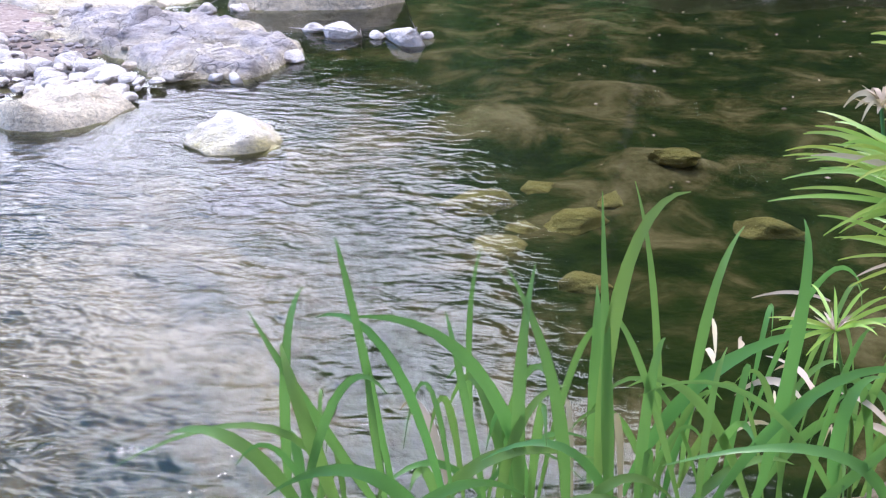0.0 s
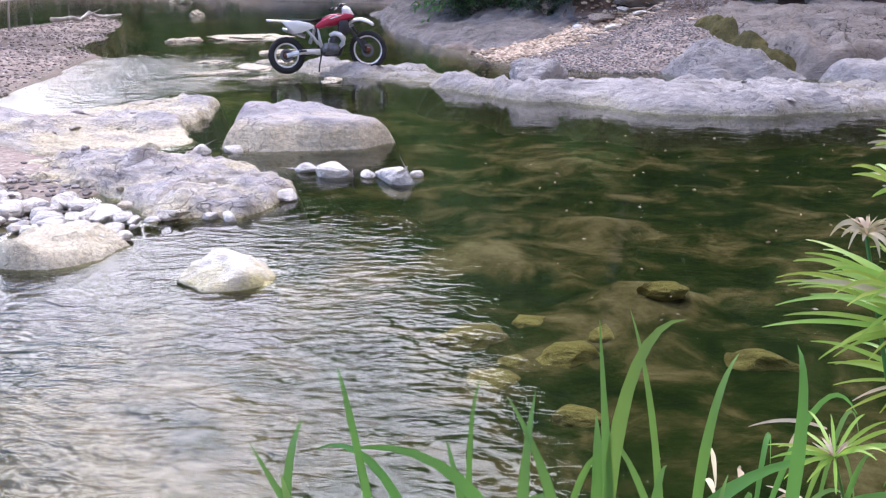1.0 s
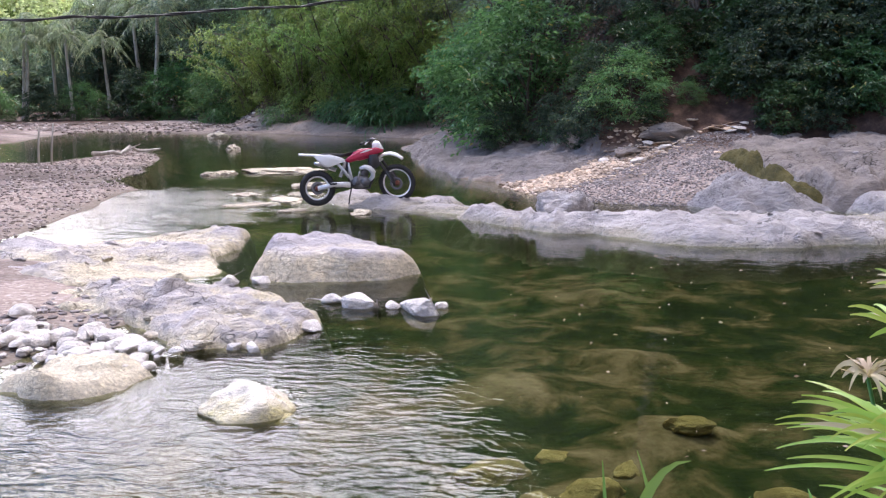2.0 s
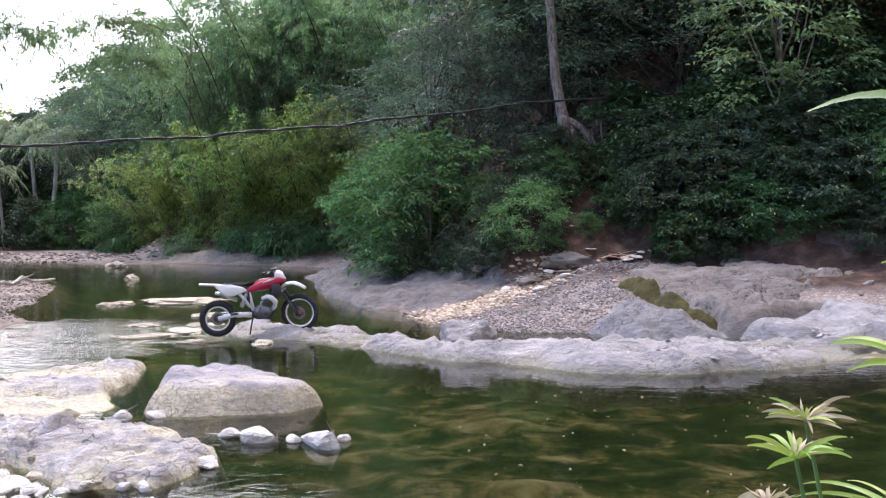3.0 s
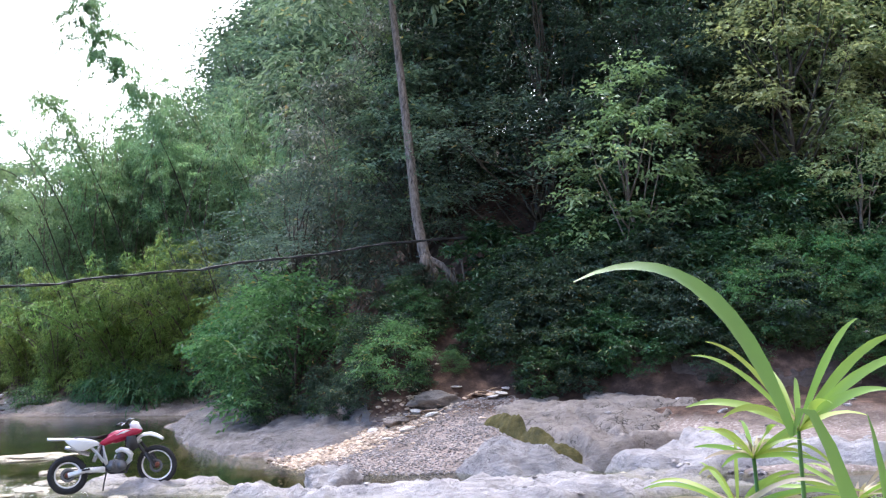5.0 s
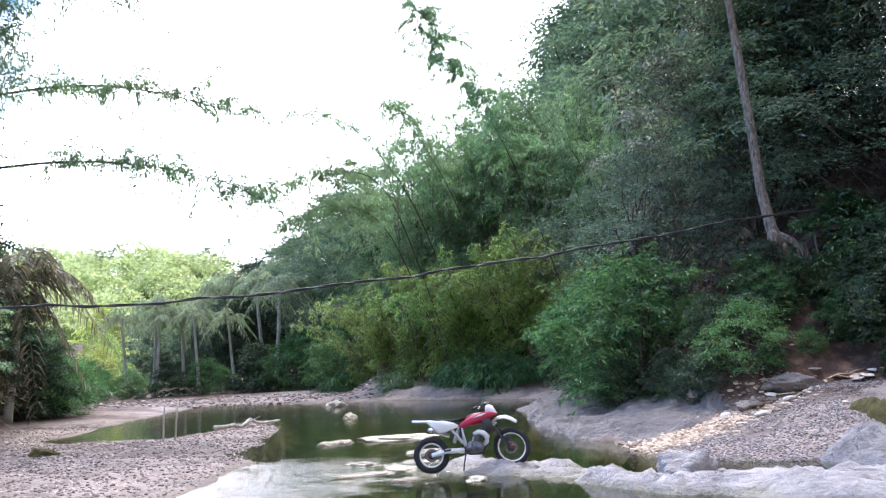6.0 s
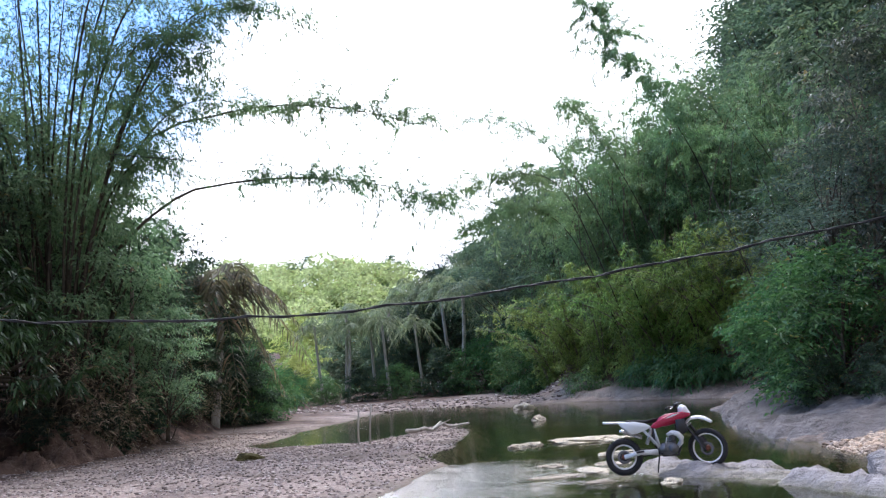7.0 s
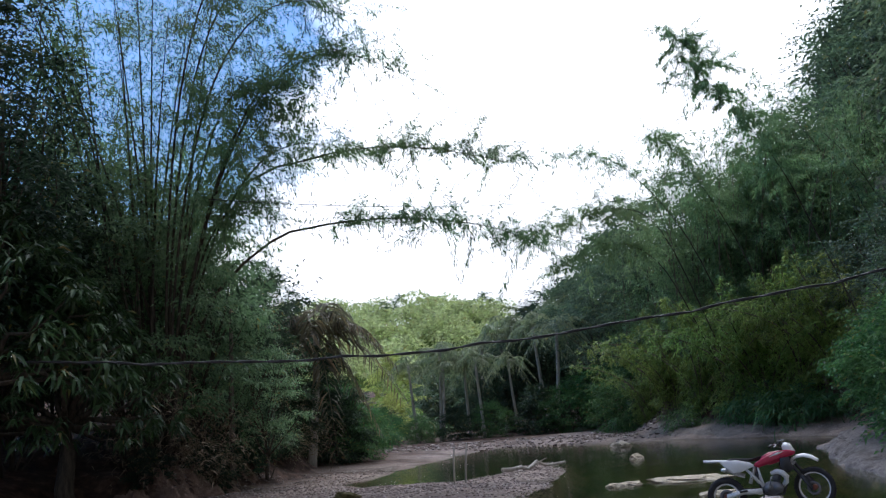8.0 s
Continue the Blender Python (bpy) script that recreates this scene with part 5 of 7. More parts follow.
# left bank
for row in [
    [(-21.3, 22.4, "mango", 1.1), (-27.0, 23.5, "mango", 1.75), (-20.6, 25.4, "dry_brush", 0.75), (-20.4, 27.5, "dry_brush", 0.7), (-21.6, 26.5, "dry_brush", 1.0), (-21.2, 29.6, "dark_bush", 0.6), (-21.8, 32.4, "dark_bush", 0.7), (-23.0, 36.8, "dark_bush", 0.7), (-24.8, 40.5, "dark_bush", 0.8), (-22.0, 34.6, "dry_brush", 0.5)],
    [(-23.6, 22.2, "vine_tree", 1.35), (-22.6, 20.4, "vine_tree", 1.2), (-25.2, 21.5, "mango", 1.6), (-21.8, 19.6, "mango", 1.3), (-22.6, 30.4, "bamboo", 0.8), (-22.4, 32.4, "bamboo", 0.8), (-22.8, 33.6, "deep_tree", 0.75), (-25.6, 31.6, "bamboo", 1.3), (-24.5, 29.5, "bamboo", 1.35), (-24.0, 34, "bamboo", 1.05), (-26.5, 26.5, "bamboo", 1.6), (-23.4, 27.2, "deep_tree", 0.75), (-24, 23, "deep_tree", 0.9), (-23.2, 31.0, "deep_tree", 0.6), (-24.6, 36, "deep_tree", 0.6), (-27, 36, "deep_tree", 0.9), (-22.9, 38.4, "old_palm", 1.15), (-24.0, 36.4, "vine_tree", 0.72), (-24.6, 38.6, "deep_tree", 0.9), (-23.4, 41.4, "deep_tree", 0.5), (-23.6, 38.0, "deep_tree", 0.5), (-23.2, 40.6, "dark_bush", 1.0), (-22.4, 36.2, "dry_brush", 0.8), (-23.0, 42.4, "bush", 0.8), (-25.0, 45.0, "bush", 0.95), (-28, 42, "deep_tree", 0.75), (-27.2, 46, "dark_bush", 0.9), (-29.8, 52, "bush", 0.9)],
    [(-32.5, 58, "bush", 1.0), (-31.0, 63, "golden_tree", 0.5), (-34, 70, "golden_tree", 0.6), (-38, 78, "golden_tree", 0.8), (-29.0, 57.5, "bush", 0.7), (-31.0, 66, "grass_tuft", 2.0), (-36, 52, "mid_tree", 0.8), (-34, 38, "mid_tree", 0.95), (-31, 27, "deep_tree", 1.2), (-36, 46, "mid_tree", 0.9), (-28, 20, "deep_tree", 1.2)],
    [(-20.6, 27.8, "leafy_tree", 1.0), (-21.8, 25.6, "leafy_tree", 1.1), (-19.4, 29.6, "leafy_tree", 0.62), (-19.7, 26.7, "dark_bush", 0.45), (-20.4, 29.2, "dark_bush", 0.5), (-21.2, 31.8, "dark_bush", 0.45), (-22.2, 34.6, "dark_bush", 0.5), (-23.6, 38.6, "dark_bush", 0.55), (-24.8, 42.6, "dark_bush", 0.65)],
    [(-19.9, 27.2, "dry_brush", 0.45), (-20.3, 28.4, "dark_bush", 0.36), (-19.5, 25.9, "dry_brush", 0.4), (-20.2, 24.6, "dark_bush", 0.34), (-20.7, 30.4, "dark_bush", 0.4), (-19.9, 29.4, "dark_bush", 0.3), (-21.0, 31.2, "dry_brush", 0.4)],
    [(-16.5, 66, "mid_tree", 1.15), (-19.5, 71, "mid_tree", 1.2), (-14.2, 61, "blue_tree", 1.1), (-12.6, 62, "mid_tree", 1.3), (-21.5, 78, "mid_tree", 1.2), (-11, 57, "mid_tree", 1.05), (-17.5, 74, "deep_tree", 1.4), (-20.5, 73, "palm", 1.1), (-26.2, 48.5, "grass_tuft", 1.6), (-28.2, 53, "grass_tuft", 1.8), (-30.4, 57.5, "grass_tuft", 2.0)],
]:
    for x, y, kind, size in row:
        plant(kind, x, y, rng_forest.uniform(0, 360), size)


def bow(base, over, tip):
    base, over, tip = (np.array(v, float) for v in (base, over, tip))
    return [(1 - s) ** 2 * base + 2 * s * (1 - s) * over + s * s * tip for s in np.linspace(0, 1, 21)]


def bend_through(*stations):
    """Twenty-one points on a smooth line through the stations."""
    p = [Vector(v) for v in (stations[0], *stations, stations[-1])]
    spans = len(stations) - 1
    out = []
    for s in np.linspace(0, spans, 21):
        i = min(int(s), spans - 1)
        f = s - i
        a, b, c, d = p[i : i + 4]
        out.append(np.array(0.5 * (2 * b + (c - a) * f + (2 * a - 5 * b + 4 * c - d) * f * f + (3 * b - a - 3 * c + d) * f**3)))
    return out


def long_culm(root, pts, radius, spray, seed, leaf=0.26, first=0.25, wide=1.0, mat=None):
    """One arching bamboo culm with its leaf sprays."""
    rng = np.random.RandomState(seed)
    bm = bmesh.new()
    tube(bm, pts, np.linspace(radius, radius * 0.2, 21), 6)
    culm = part("culm", bm, M_DARKBARK, root, "thin dark arching bamboo culm")
    at, way, size = [], [], []
    for s in np.linspace(first, 1, 26):
        i = min(int(s * 20), 19)
        p = pts[i] + (pts[i + 1] - pts[i]) * (s * 20 - i)
        for _ in range(4):
            d = unit(rng.normal(size=(1, 3)) * np.array([1, 1, 0.5]) + np.array([0.3, 0, 0.15]))[0]
            n = int(spray * 0.75 * rng.uniform(0.4, 1.4))
            f = rng.uniform(0.1, 1.0, n)[:, None]
            reach = rng.uniform(0.5, 1.7) * wide
            at.append(p + d * reach * f - np.array([0, 0, 0.25]) * f**2 + rng.normal(size=(n, 3)) * 0.06)
            w = d + rng.normal(size=(n, 3)) * 0.7
            w[:, 2] -= 0.5
            way.append(w)
            size.append(leaf * rng.uniform(0.6, 1.25, n))
    leaf_mesh("leaves", np.concatenate(at), np.concatenate(way), np.concatenate(size), 0.17, rng, 0.2, culm, mat or L_BAMBOO)


big_bamboo = tagged(new("bamboo"), "big bamboo clump arching over the river bank", "bamboo")
CLUMP = (-20.6, 26.0, 1.6)
ARCHES = [((-21.2, 26.2, 1.6), (-20.6, 26.6, 6.4), (-18.3, 27.5, 10.05), (-15.8, 28.0, 10.7), (-14.3, 28.5, 10.85), (-12.9, 29.0, 10.75), (-11.5, 29.5, 10.45), (-9.9, 30.0, 9.9)),
          ((-20.6, 26.4, 1.6), (-19.6, 26.9, 6.0), (-17.4, 27.5, 8.05), (-15.9, 28.0, 8.42), (-14.5, 28.5, 8.5), (-13.1, 29.0, 8.42), (-11.8, 29.5, 8.2), (-10.4, 30.0, 7.8), (-9.4, 30.5, 7.2))]
for k, line in enumerate(ARCHES):
    long_culm(big_bamboo, bend_through(*line), 0.06, 110, 400 + k, first=0.42, leaf=0.20, wide=1.15)
for k, (over, tip) in enumerate([((-17.2, 25.0, 16.5), (-12.6, 27.8, 12.9)), ((-18.2, 24.2, 18.0), (-13.4, 26.6, 14.6)), ((-19.0, 24.8, 18.0), (-15.6, 26.6, 16.4)), ((-19.6, 26.6, 12.0), (-15.4, 27.0, 12.4)),
                                 ((-18.6, 26.4, 12.4), (-15.0, 27.4, 10.8)), ((-19.0, 26.0, 11.0), (-16.6, 26.6, 8.8)), ((-18.6, 25.4, 14.0), (-16.0, 25.6, 12.6)), ((-18.8, 24.0, 19.5), (-14.4, 25.4, 17.0)), ((-17.6, 25.2, 15.0), (-13.8, 27.0, 13.6))]):
    long_culm(big_bamboo, bow(CLUMP, over, tip), 0.055, 78, 402 + k, first=0.38, leaf=0.20, wide=1.5)
for k in range(13):
    a = 0.55 * k
    lean_x, lean_y = -23.6 + 0.45 * k + 0.4 * math.sin(a * 3), 22.4 + 0.30 * k + 0.6 * math.cos(a * 2)
    base = (CLUMP[0] + 0.6 * math.sin(a * 5) - 0.6, CLUMP[1] + 0.6 * math.cos(a * 4), CLUMP[2])
    long_culm(big_bamboo, bow(base, (base[0] * 0.7 + lean_x * 0.3, base[1] * 0.7 + lean_y * 0.3, 10.5), (lean_x, lean_y, 17.0 + math.sin(k * 1.7) * 1.4)), 0.06, 32, 420 + k, first=0.35, leaf=0.19, wide=1.5)

# bamboo of the far bank that leans out over the river
leaning = tagged(new("bamboo"), "leaning bamboo with loose leafy tips against the sky", "bamboo")
for k, (line, spray, reach) in enumerate([(((0.2, 42.5, 3.0), (-1.3, 42.2, 7.7), (-2.3, 42, 10.6), (-3.6, 42, 13.1), (-5.0, 42, 15.3), (-5.9, 42, 17.2)), 230, 1.35), (((-5.0, 47, 3.0), (-7.0, 46.4, 9.0), (-9.2, 46, 12.4), (-11.0, 46, 13.6), (-13.2, 46, 13.9)), 44, 1.1),
                                          (((-6.0, 47, 3.0), (-8.2, 46.4, 9.6), (-10.4, 46, 10.9), (-12.6, 46, 10.6), (-14.6, 46, 9.9)), 80, 1.2), (((-6.4, 47, 3.0), (-8.4, 46.4, 8.0), (-10.8, 46, 9.3), (-13.2, 46, 8.4)), 90, 1.2), (((-3.0, 46, 3.0), (-5.0, 46, 9.0), (-6.8, 45.6, 12.6), (-8.0, 45.4, 14.0)), 64, 1.0)]):
    long_culm(leaning, bend_through(*line), 0.032, spray, 460 + k, first=0.36, leaf=0.23, wide=reach, mat=L_PLUME)

# tall pale trunk with a forked, buttressed foot
tall_tree = tagged(new("tree"), "tall slender tree with a pale trunk and knotted roots", "tree")
bm = bmesh.new()
tube(bm, [(6.05, 26.1, 2.7), (5.72, 26.3, 3.6), (5.45, 26.5, 4.25), (5.28, 26.7, 4.9), (5.16, 26.95, 5.9), (5.08, 27.3, 7.9), (4.98, 27.6, 9.8), (4.84, 27.9, 12.0), (4.55, 28.0, 16.0)], [0.25, 0.23, 0.19, 0.155, 0.135, 0.125, 0.115, 0.10, 0.07], 12)
for toe in [((5.42, 26.5, 4.5), (4.95, 26.4, 4.35), (4.75, 26.3, 3.9), (4.85, 26.1, 3.2), (4.6, 25.8, 2.5)), ((5.5, 26.45, 4.3), (5.1, 26.25, 3.9), (5.2, 26.1, 3.3), (5.5, 25.9, 2.6)), ((5.6, 26.4, 3.9), (6.0, 26.2, 3.7), (6.25, 26.1, 3.9), (6.45, 26.0, 3.2), (6.5, 25.6, 2.3)),
            ((5.35, 26.6, 4.7), (5.7, 26.45, 4.5), (6.0, 26.3, 4.1), (6.2, 26.2, 3.5), (6.15, 25.9, 2.6)), ((5.7, 26.3, 3.5), (5.55, 26.0, 3.1), (5.3, 25.7, 2.3))]:
    tube(bm, toe, np.linspace(0.13, 0.045, len(toe)), 8)
for k in range(7):
    u = k / 6
    at_k = (5.25 + 0.75 * u + 0.12 * math.sin(k * 2.3), 26.35 - 0.1 * u, 4.45 - 1.1 * u + 0.15 * math.cos(k * 1.9))
    bmesh.ops.create_icosphere(bm, subdivisions=2, radius=1.0, matrix=pose(*at_k, 20 * k, 0, 40 * k) @ Matrix.Diagonal((0.17, 0.12, 0.24, 1)))
part("trunk", bm, M_PALEBARK, tall_tree, "pale peeling bark")
rng_root = np.random.RandomState(78)
for k in range(16):
    a = np.array([rng_root.uniform(4.75, 6.2), rng_root.uniform(25.9, 26.4), rng_root.uniform(3.7, 4.7)])
    b = a + np.array([rng_root.uniform(-0.2, 0.35), rng_root.uniform(-0.6, -0.1), -rng_root.uniform(1.0, 1.9)])
    bm = bmesh.new()
    tube(bm, wander(a, b, 7, 0.05, rng_root), np.linspace(0.035, 0.012, 7), 6)
    part("root", bm, M_DARKBARK, tall_tree, "thin dark hanging root")
rng_top = np.random.RandomState(77)
at = np.concatenate([rng_top.normal(size=(220, 3)) * np.array([0.7, 0.7, 0.45]) + np.array(c) for c in [(3.6, 27.4, 13.6), (5.3, 28.0, 14.4), (4.2, 28.6, 15.6), (5.8, 27.2, 12.6), (3.2, 28.3, 12.2)]])
leaf_mesh("crown", at, rng_top.normal(size=at.shape), 0.28 * rng_top.uniform(0.6, 1.2, len(at)), 0.45, rng_top, 0.3, tall_tree, L_MID)
for x, y, h, lean in [(-19.9, 28.4, 6.2, 0.25)]:
    post = tagged(new("tree"), "thin pale-stemmed tree above the earth scarp" if h > 6 else "thin bare grey stem among dry brush", "tree")
    bm = bmesh.new()
    tube(bm, [(x, y, ground_at(x, y) - 0.3), (x + lean * 0.3, y, 3.0), (x + lean, y, h)], [0.11, 0.09, 0.06] if h > 6 else [0.06, 0.05, 0.03], 8)
    part("trunk", bm, M_PALEBARK if h > 6 else M_BARK, post)
    at = rng_top.normal(size=(500, 3)) * np.array([1.1, 1.1, 0.9]) + np.array([x + lean, y, h])
    leaf_mesh("crown", at, rng_top.normal(size=at.shape), 0.26 * rng_top.uniform(0.6, 1.2, len(at)), 0.4, rng_top, 0.3, post, L_DEEP)

# up the valley
for x, y, s in [(-26.3, 60.6, 0.72), (-24.5, 61.4, 0.64), (-21.5, 62.4, 0.60), (-20.2, 65.0, 0.88), (-27.4, 59.6, 0.62), (-25.4, 58.8, 0.60), (-22.6, 59.0, 0.62), (-18.8, 61.4, 0.85), (-24.3, 67.8, 0.86), (-22.8, 70, 0.95), (-28.0, 72, 0.8), (-26.0, 75, 1.0)]:
    plant("palm", x, y, rng_forest.uniform(0, 360), s)
for x, y, kind, s in [(-25.4, 71, "deep_tree", 0.75), (-28.0, 77, "deep_tree", 0.8), (-22.5, 69.5, "deep_tree", 0.95), (-31, 84, "deep_tree", 0.9), (-27.5, 85, "deep_tree", 1.25), (-23.5, 80, "deep_tree", 1.3), (-25.6, 66.0, "deep_tree", 0.62), (-23.2, 66.4, "deep_tree", 0.75), (-21.2, 67.6, "deep_tree", 0.9), (-24.4, 58.8, "dark_bush", 0.62), (-22.4, 59.6, "bush", 0.65), (-19.6, 61.0, "dark_bush", 0.9), (-17.4, 60.5, "bush", 0.9), (-26.4, 57.6, "bush", 0.5),
                      (-34, 90, "deep_tree", 0.8), (-28.5, 91, "mid_tree", 1.2)]:
    plant(kind, x, y, rng_forest.uniform(0, 360), s)
for x, y, s in [(-33.5, 92, 0.9), (-36.5, 96, 0.95), (-30, 91, 0.85), (-26.5, 97, 1.25), (-38, 100, 0.95), (-24, 104, 1.4), (-29, 110, 1.4), (-21, 100, 1.3)]:
    plant("palm", x, y, rng_forest.uniform(0, 360), s)
for k in range(64):
    y = rng_forest.uniform(82, 134)
    x = rng_forest.uniform(-0.44 * y, -12)
    plant("far_tree", x, y, rng_forest.uniform(0, 360), rng_forest.uniform(0.45, 0.75))
for x, y, s in [(-106, 214, 0.6), (-101, 214, 0.75), (-96, 216, 0.5), (-91, 214, 0.6), (-80, 214, 0.8)]:
    plant("far_tree", x, y, rng_forest.uniform(0, 360), s, label="lone tree on the crest of the far hill")
# woods on the far hill, too far to tell one tree from the next
r_far = np.random.RandomState(88)
far_at, far_way, far_size = [], [], []
for k in range(430):
    y = r_far.uniform(136, 230)
    x = r_far.uniform(-0.75 * y, -0.08 * y)
    z, radius, n = ground_at(x, y), r_far.uniform(2.0, 4.4), 210
    d = unit(r_far.normal(size=(n, 3)))
    d[:, 2] = np.abs(d[:, 2]) * 1.1 - 0.25
    far_at.append(np.array([x, y, z + radius * 0.8]) + d * radius * r_far.uniform(0.75, 1.05, (n, 1)))
    far_way.append(d + r_far.normal(size=(n, 3)) * 0.6)
    far_size.append(r_far.uniform(0.5, 1.1, n))
tagged(leaf_mesh("far_woods", np.concatenate(far_at), np.concatenate(far_way), np.concatenate(far_size), 0.6, r_far, 0.3, None, L_SUN_HAZE), "pale woods on the far hill, sunlight and haze painted into the leaves", "trees", kind="stuff")


# ---- stakes, driftwood and a mossy stone by the bar ----
for k, (dx, lean, tall) in enumerate([(0.0, 0.10, 1.15), (0.34, 0.16, 1.25)]):
    stake = tagged(new("stake"), "thin pale stake standing in the shallow pool", "stake", "stakes in the pool")
    bm = bmesh.new()
    tube(bm, [(-11.55 + dx, 27.26, -0.5), (-11.55 + dx + lean * 0.5, 27.26, tall * 0.5), (-11.55 + dx + lean, 27.26, tall)], [0.035, 0.03, 0.022], 8)
    part("pole", bm, M_PALMBARK, stake)
log = tagged(new("driftwood"), "bleached driftwood branch lying across the tip of the bar", "driftwood")
bm = bmesh.new()
rng_log = np.random.RandomState(91)
log_line = wander((-11.13, 30.3, 0.22), (-10.23, 34.14, 0.12), 9, 0.08, rng_log)
tube(bm, log_line, np.linspace(0.07, 0.035, 9), 8)
tube(bm, [log_line[3], log_line[3] + np.array([0.2, 0.3, 0.15]), log_line[3] + np.array([0.5, 0.5, 0.3])], [0.035, 0.028, 0.012], 6)
part("branch", bm, M_PALMBARK, log)
boulder("stone", -12.75, 23.01, ground_at(-12.75, 23.01) + 0.03, 0.42, 0.30, 0.16, M_MOSS, "yellow-green mossy stone on the gravel bar", 395, 15, "stone", detail=4, rough_amp=0.2, cuts=12)


# ---- motorcycle ----
P_RED = plain("red_plastic", (0.42, 0.008, 0.050), 0.3, coat=0.3)
P_WHITE = plain("white_plastic", (0.86, 0.86, 0.86), 0.35, wear=0.05)
P_BLACK = plain("black_vinyl", (0.018, 0.018, 0.02), 0.55)
P_RUBBER = plain("tyre_rubber", (0.02, 0.02, 0.022), 0.85, wear=0.25)
P_ALU = plain("brushed_aluminium", (0.62, 0.62, 0.63), 0.32, metal=1.0)
P_STEEL = plain("dull_engine_metal", (0.20, 0.20, 0.21), 0.5, metal=0.8)
P_DARK = plain("dark_metal", (0.06, 0.06, 0.065), 0.45, metal=0.8)
P_RIM = plain("pale_rim", (0.80, 0.80, 0.80), 0.3, metal=0.1)
P_RUST = plain("rusty_metal", (0.20, 0.07, 0.045), 0.6, metal=0.3)
P_FRAME = plain("white_painted_steel", (0.66, 0.67, 0.68), 0.35)


def shell(bm, side, half, round_off=0.02, inner=0.82):
    """A panel from its side outline (x, z): thick, with narrowed and rounded rims."""
    cx = sum(p[0] for p in side) / len(side)
    cz = sum(p[1] for p in side) / len(side)
    rings = []
    for y, k in ((-half, inner), (-half + round_off, 1.0), (half - round_off, 1.0), (half, inner)):
        rings.append([bm.verts.new((cx + (x - cx) * k, y, cz + (z - cz) * k)) for x, z in side])
    count = len(side)
    for a, b in zip(rings, rings[1:]):
        for i in range(count):
            bm.faces.new((a[i], a[(i + 1) % count], b[(i + 1) % count], b[i]))
    bm.faces.new(rings[0][::-1])
    bm.faces.new(rings[-1])


def ring(bm, x, z, major, minor, minor_y=None, around=40, across=10):
    minor_y = minor if minor_y is None else minor_y
    loops = []
    for i in range(around):
        a = 2 * math.pi * i / around
        loops.append([bm.verts.new((x + (major + minor * math.cos(b)) * math.cos(a), minor_y * math.sin(b), z + (major + minor * math.cos(b)) * math.sin(a)))
                      for b in (2 * math.pi * j / across for j in range(across))])
    for i in range(around):
        p, q = loops[i], loops[(i + 1) % around]
        for j in range(across):
            bm.faces.new((p[j], q[j], q[(j + 1) % across], p[(j + 1) % across]))


def box(bm, m, sx, sy, sz):
    bmesh.ops.create_cube(bm, size=1.0, matrix=m @ Matrix.Diagonal((sx, sy, sz, 1)))


def rod(bm, a, b, r, sides=10, r2=None):
    tube(bm, [a, b], [r, r if r2 is None else r2], sides)


def wheel(root, x, z, radius, width, seed):
    holder = tagged(new("wheel"), "spoked wheel with a pale rim and knobbly black tyre")
    holder.parent = root
    bm = bmesh.new()
    ring(bm, x, z, radius - width * 0.55, width * 0.5, width * 0.55, 44, 10)
    for k in range(40):
        a = 2 * math.pi * k / 40
        for side in (-0.32, 0.32) if k % 2 else (-0.12, 0.12):
            m = pose(x + radius * math.cos(a) * 0.985, side * width, z + radius * math.sin(a) * 0.985, 0, -math.degrees(a) + 90, 0)
            box(bm, m, 0.020, width * 0.26, 0.010)
    part("tyre", bm, P_RUBBER, holder, "knobbly black tyre")
    bm = bmesh.new()
    rim = radius - width * 1.05
    ring(bm, x, z, rim, 0.02, width * 0.26, 44, 8)
    part("rim", bm, P_RIM, holder, "pale alloy rim")
    bm = bmesh.new()
    for k in range(28):
        a = 2 * math.pi * k / 28
        s = 1 if k % 2 else -1
        b = a + 0.5 * (1 if (k // 2) % 2 else -1)
        rod(bm, (x + 0.045 * math.cos(b), s * 0.035, z + 0.045 * math.sin(b)), (x + rim * math.cos(a), 0, z + rim * math.sin(a)), 0.0017, 5)
    part("spokes", bm, P_STEEL, holder, "thin steel spokes")
    bm = bmesh.new()
    rod(bm, (x, -0.055, z), (x, 0.055, z), 0.045, 16)
    rod(bm, (x, -0.11, z), (x, 0.11, z), 0.014, 10)
    part("hub", bm, P_RUST, holder, "rusty brown wheel hub")
    bm = bmesh.new()
    ring(bm, x, z, 0.095, 0.022, 0.003, 30, 6)
    disc = part("brake_disc", bm, P_STEEL, holder, "steel brake disc")
    disc.location = (0, -0.06, 0)
    return holder


bike = tagged(new("motorcycle"), "red and white off-road motorcycle parked on the rock ledge", "motorcycle")
RX, RZ, FX, FZ = 0.0, 0.33, 1.45, 0.345
wheel(bike, RX, RZ, 0.325, 0.11, 1)
front_wheel = wheel(bike, FX, FZ, 0.345, 0.085, 2)
bm = bmesh.new()
for y in (-0.105, 0.105):
    tube(bm, [(1.13, y, 0.98), (1.30, y, 0.66), (1.36, y, 0.55)], [0.026, 0.028, 0.028], 12)
    tube(bm, [(1.33, y, 0.60), (1.45, y, 0.37), (FX, y, FZ - 0.03)], [0.033, 0.034, 0.03], 12)
fork = part("fork", bm, P_DARK, bike, "dark telescopic fork legs")
bm = bmesh.new()
for z, x in ((0.98, 1.13), (0.82, 1.22)):
    box(bm, pose(x, 0, z, 0, 26, 0), 0.07, 0.27, 0.035)
part("fork_clamp", bm, P_ALU, fork, "aluminium fork clamps")
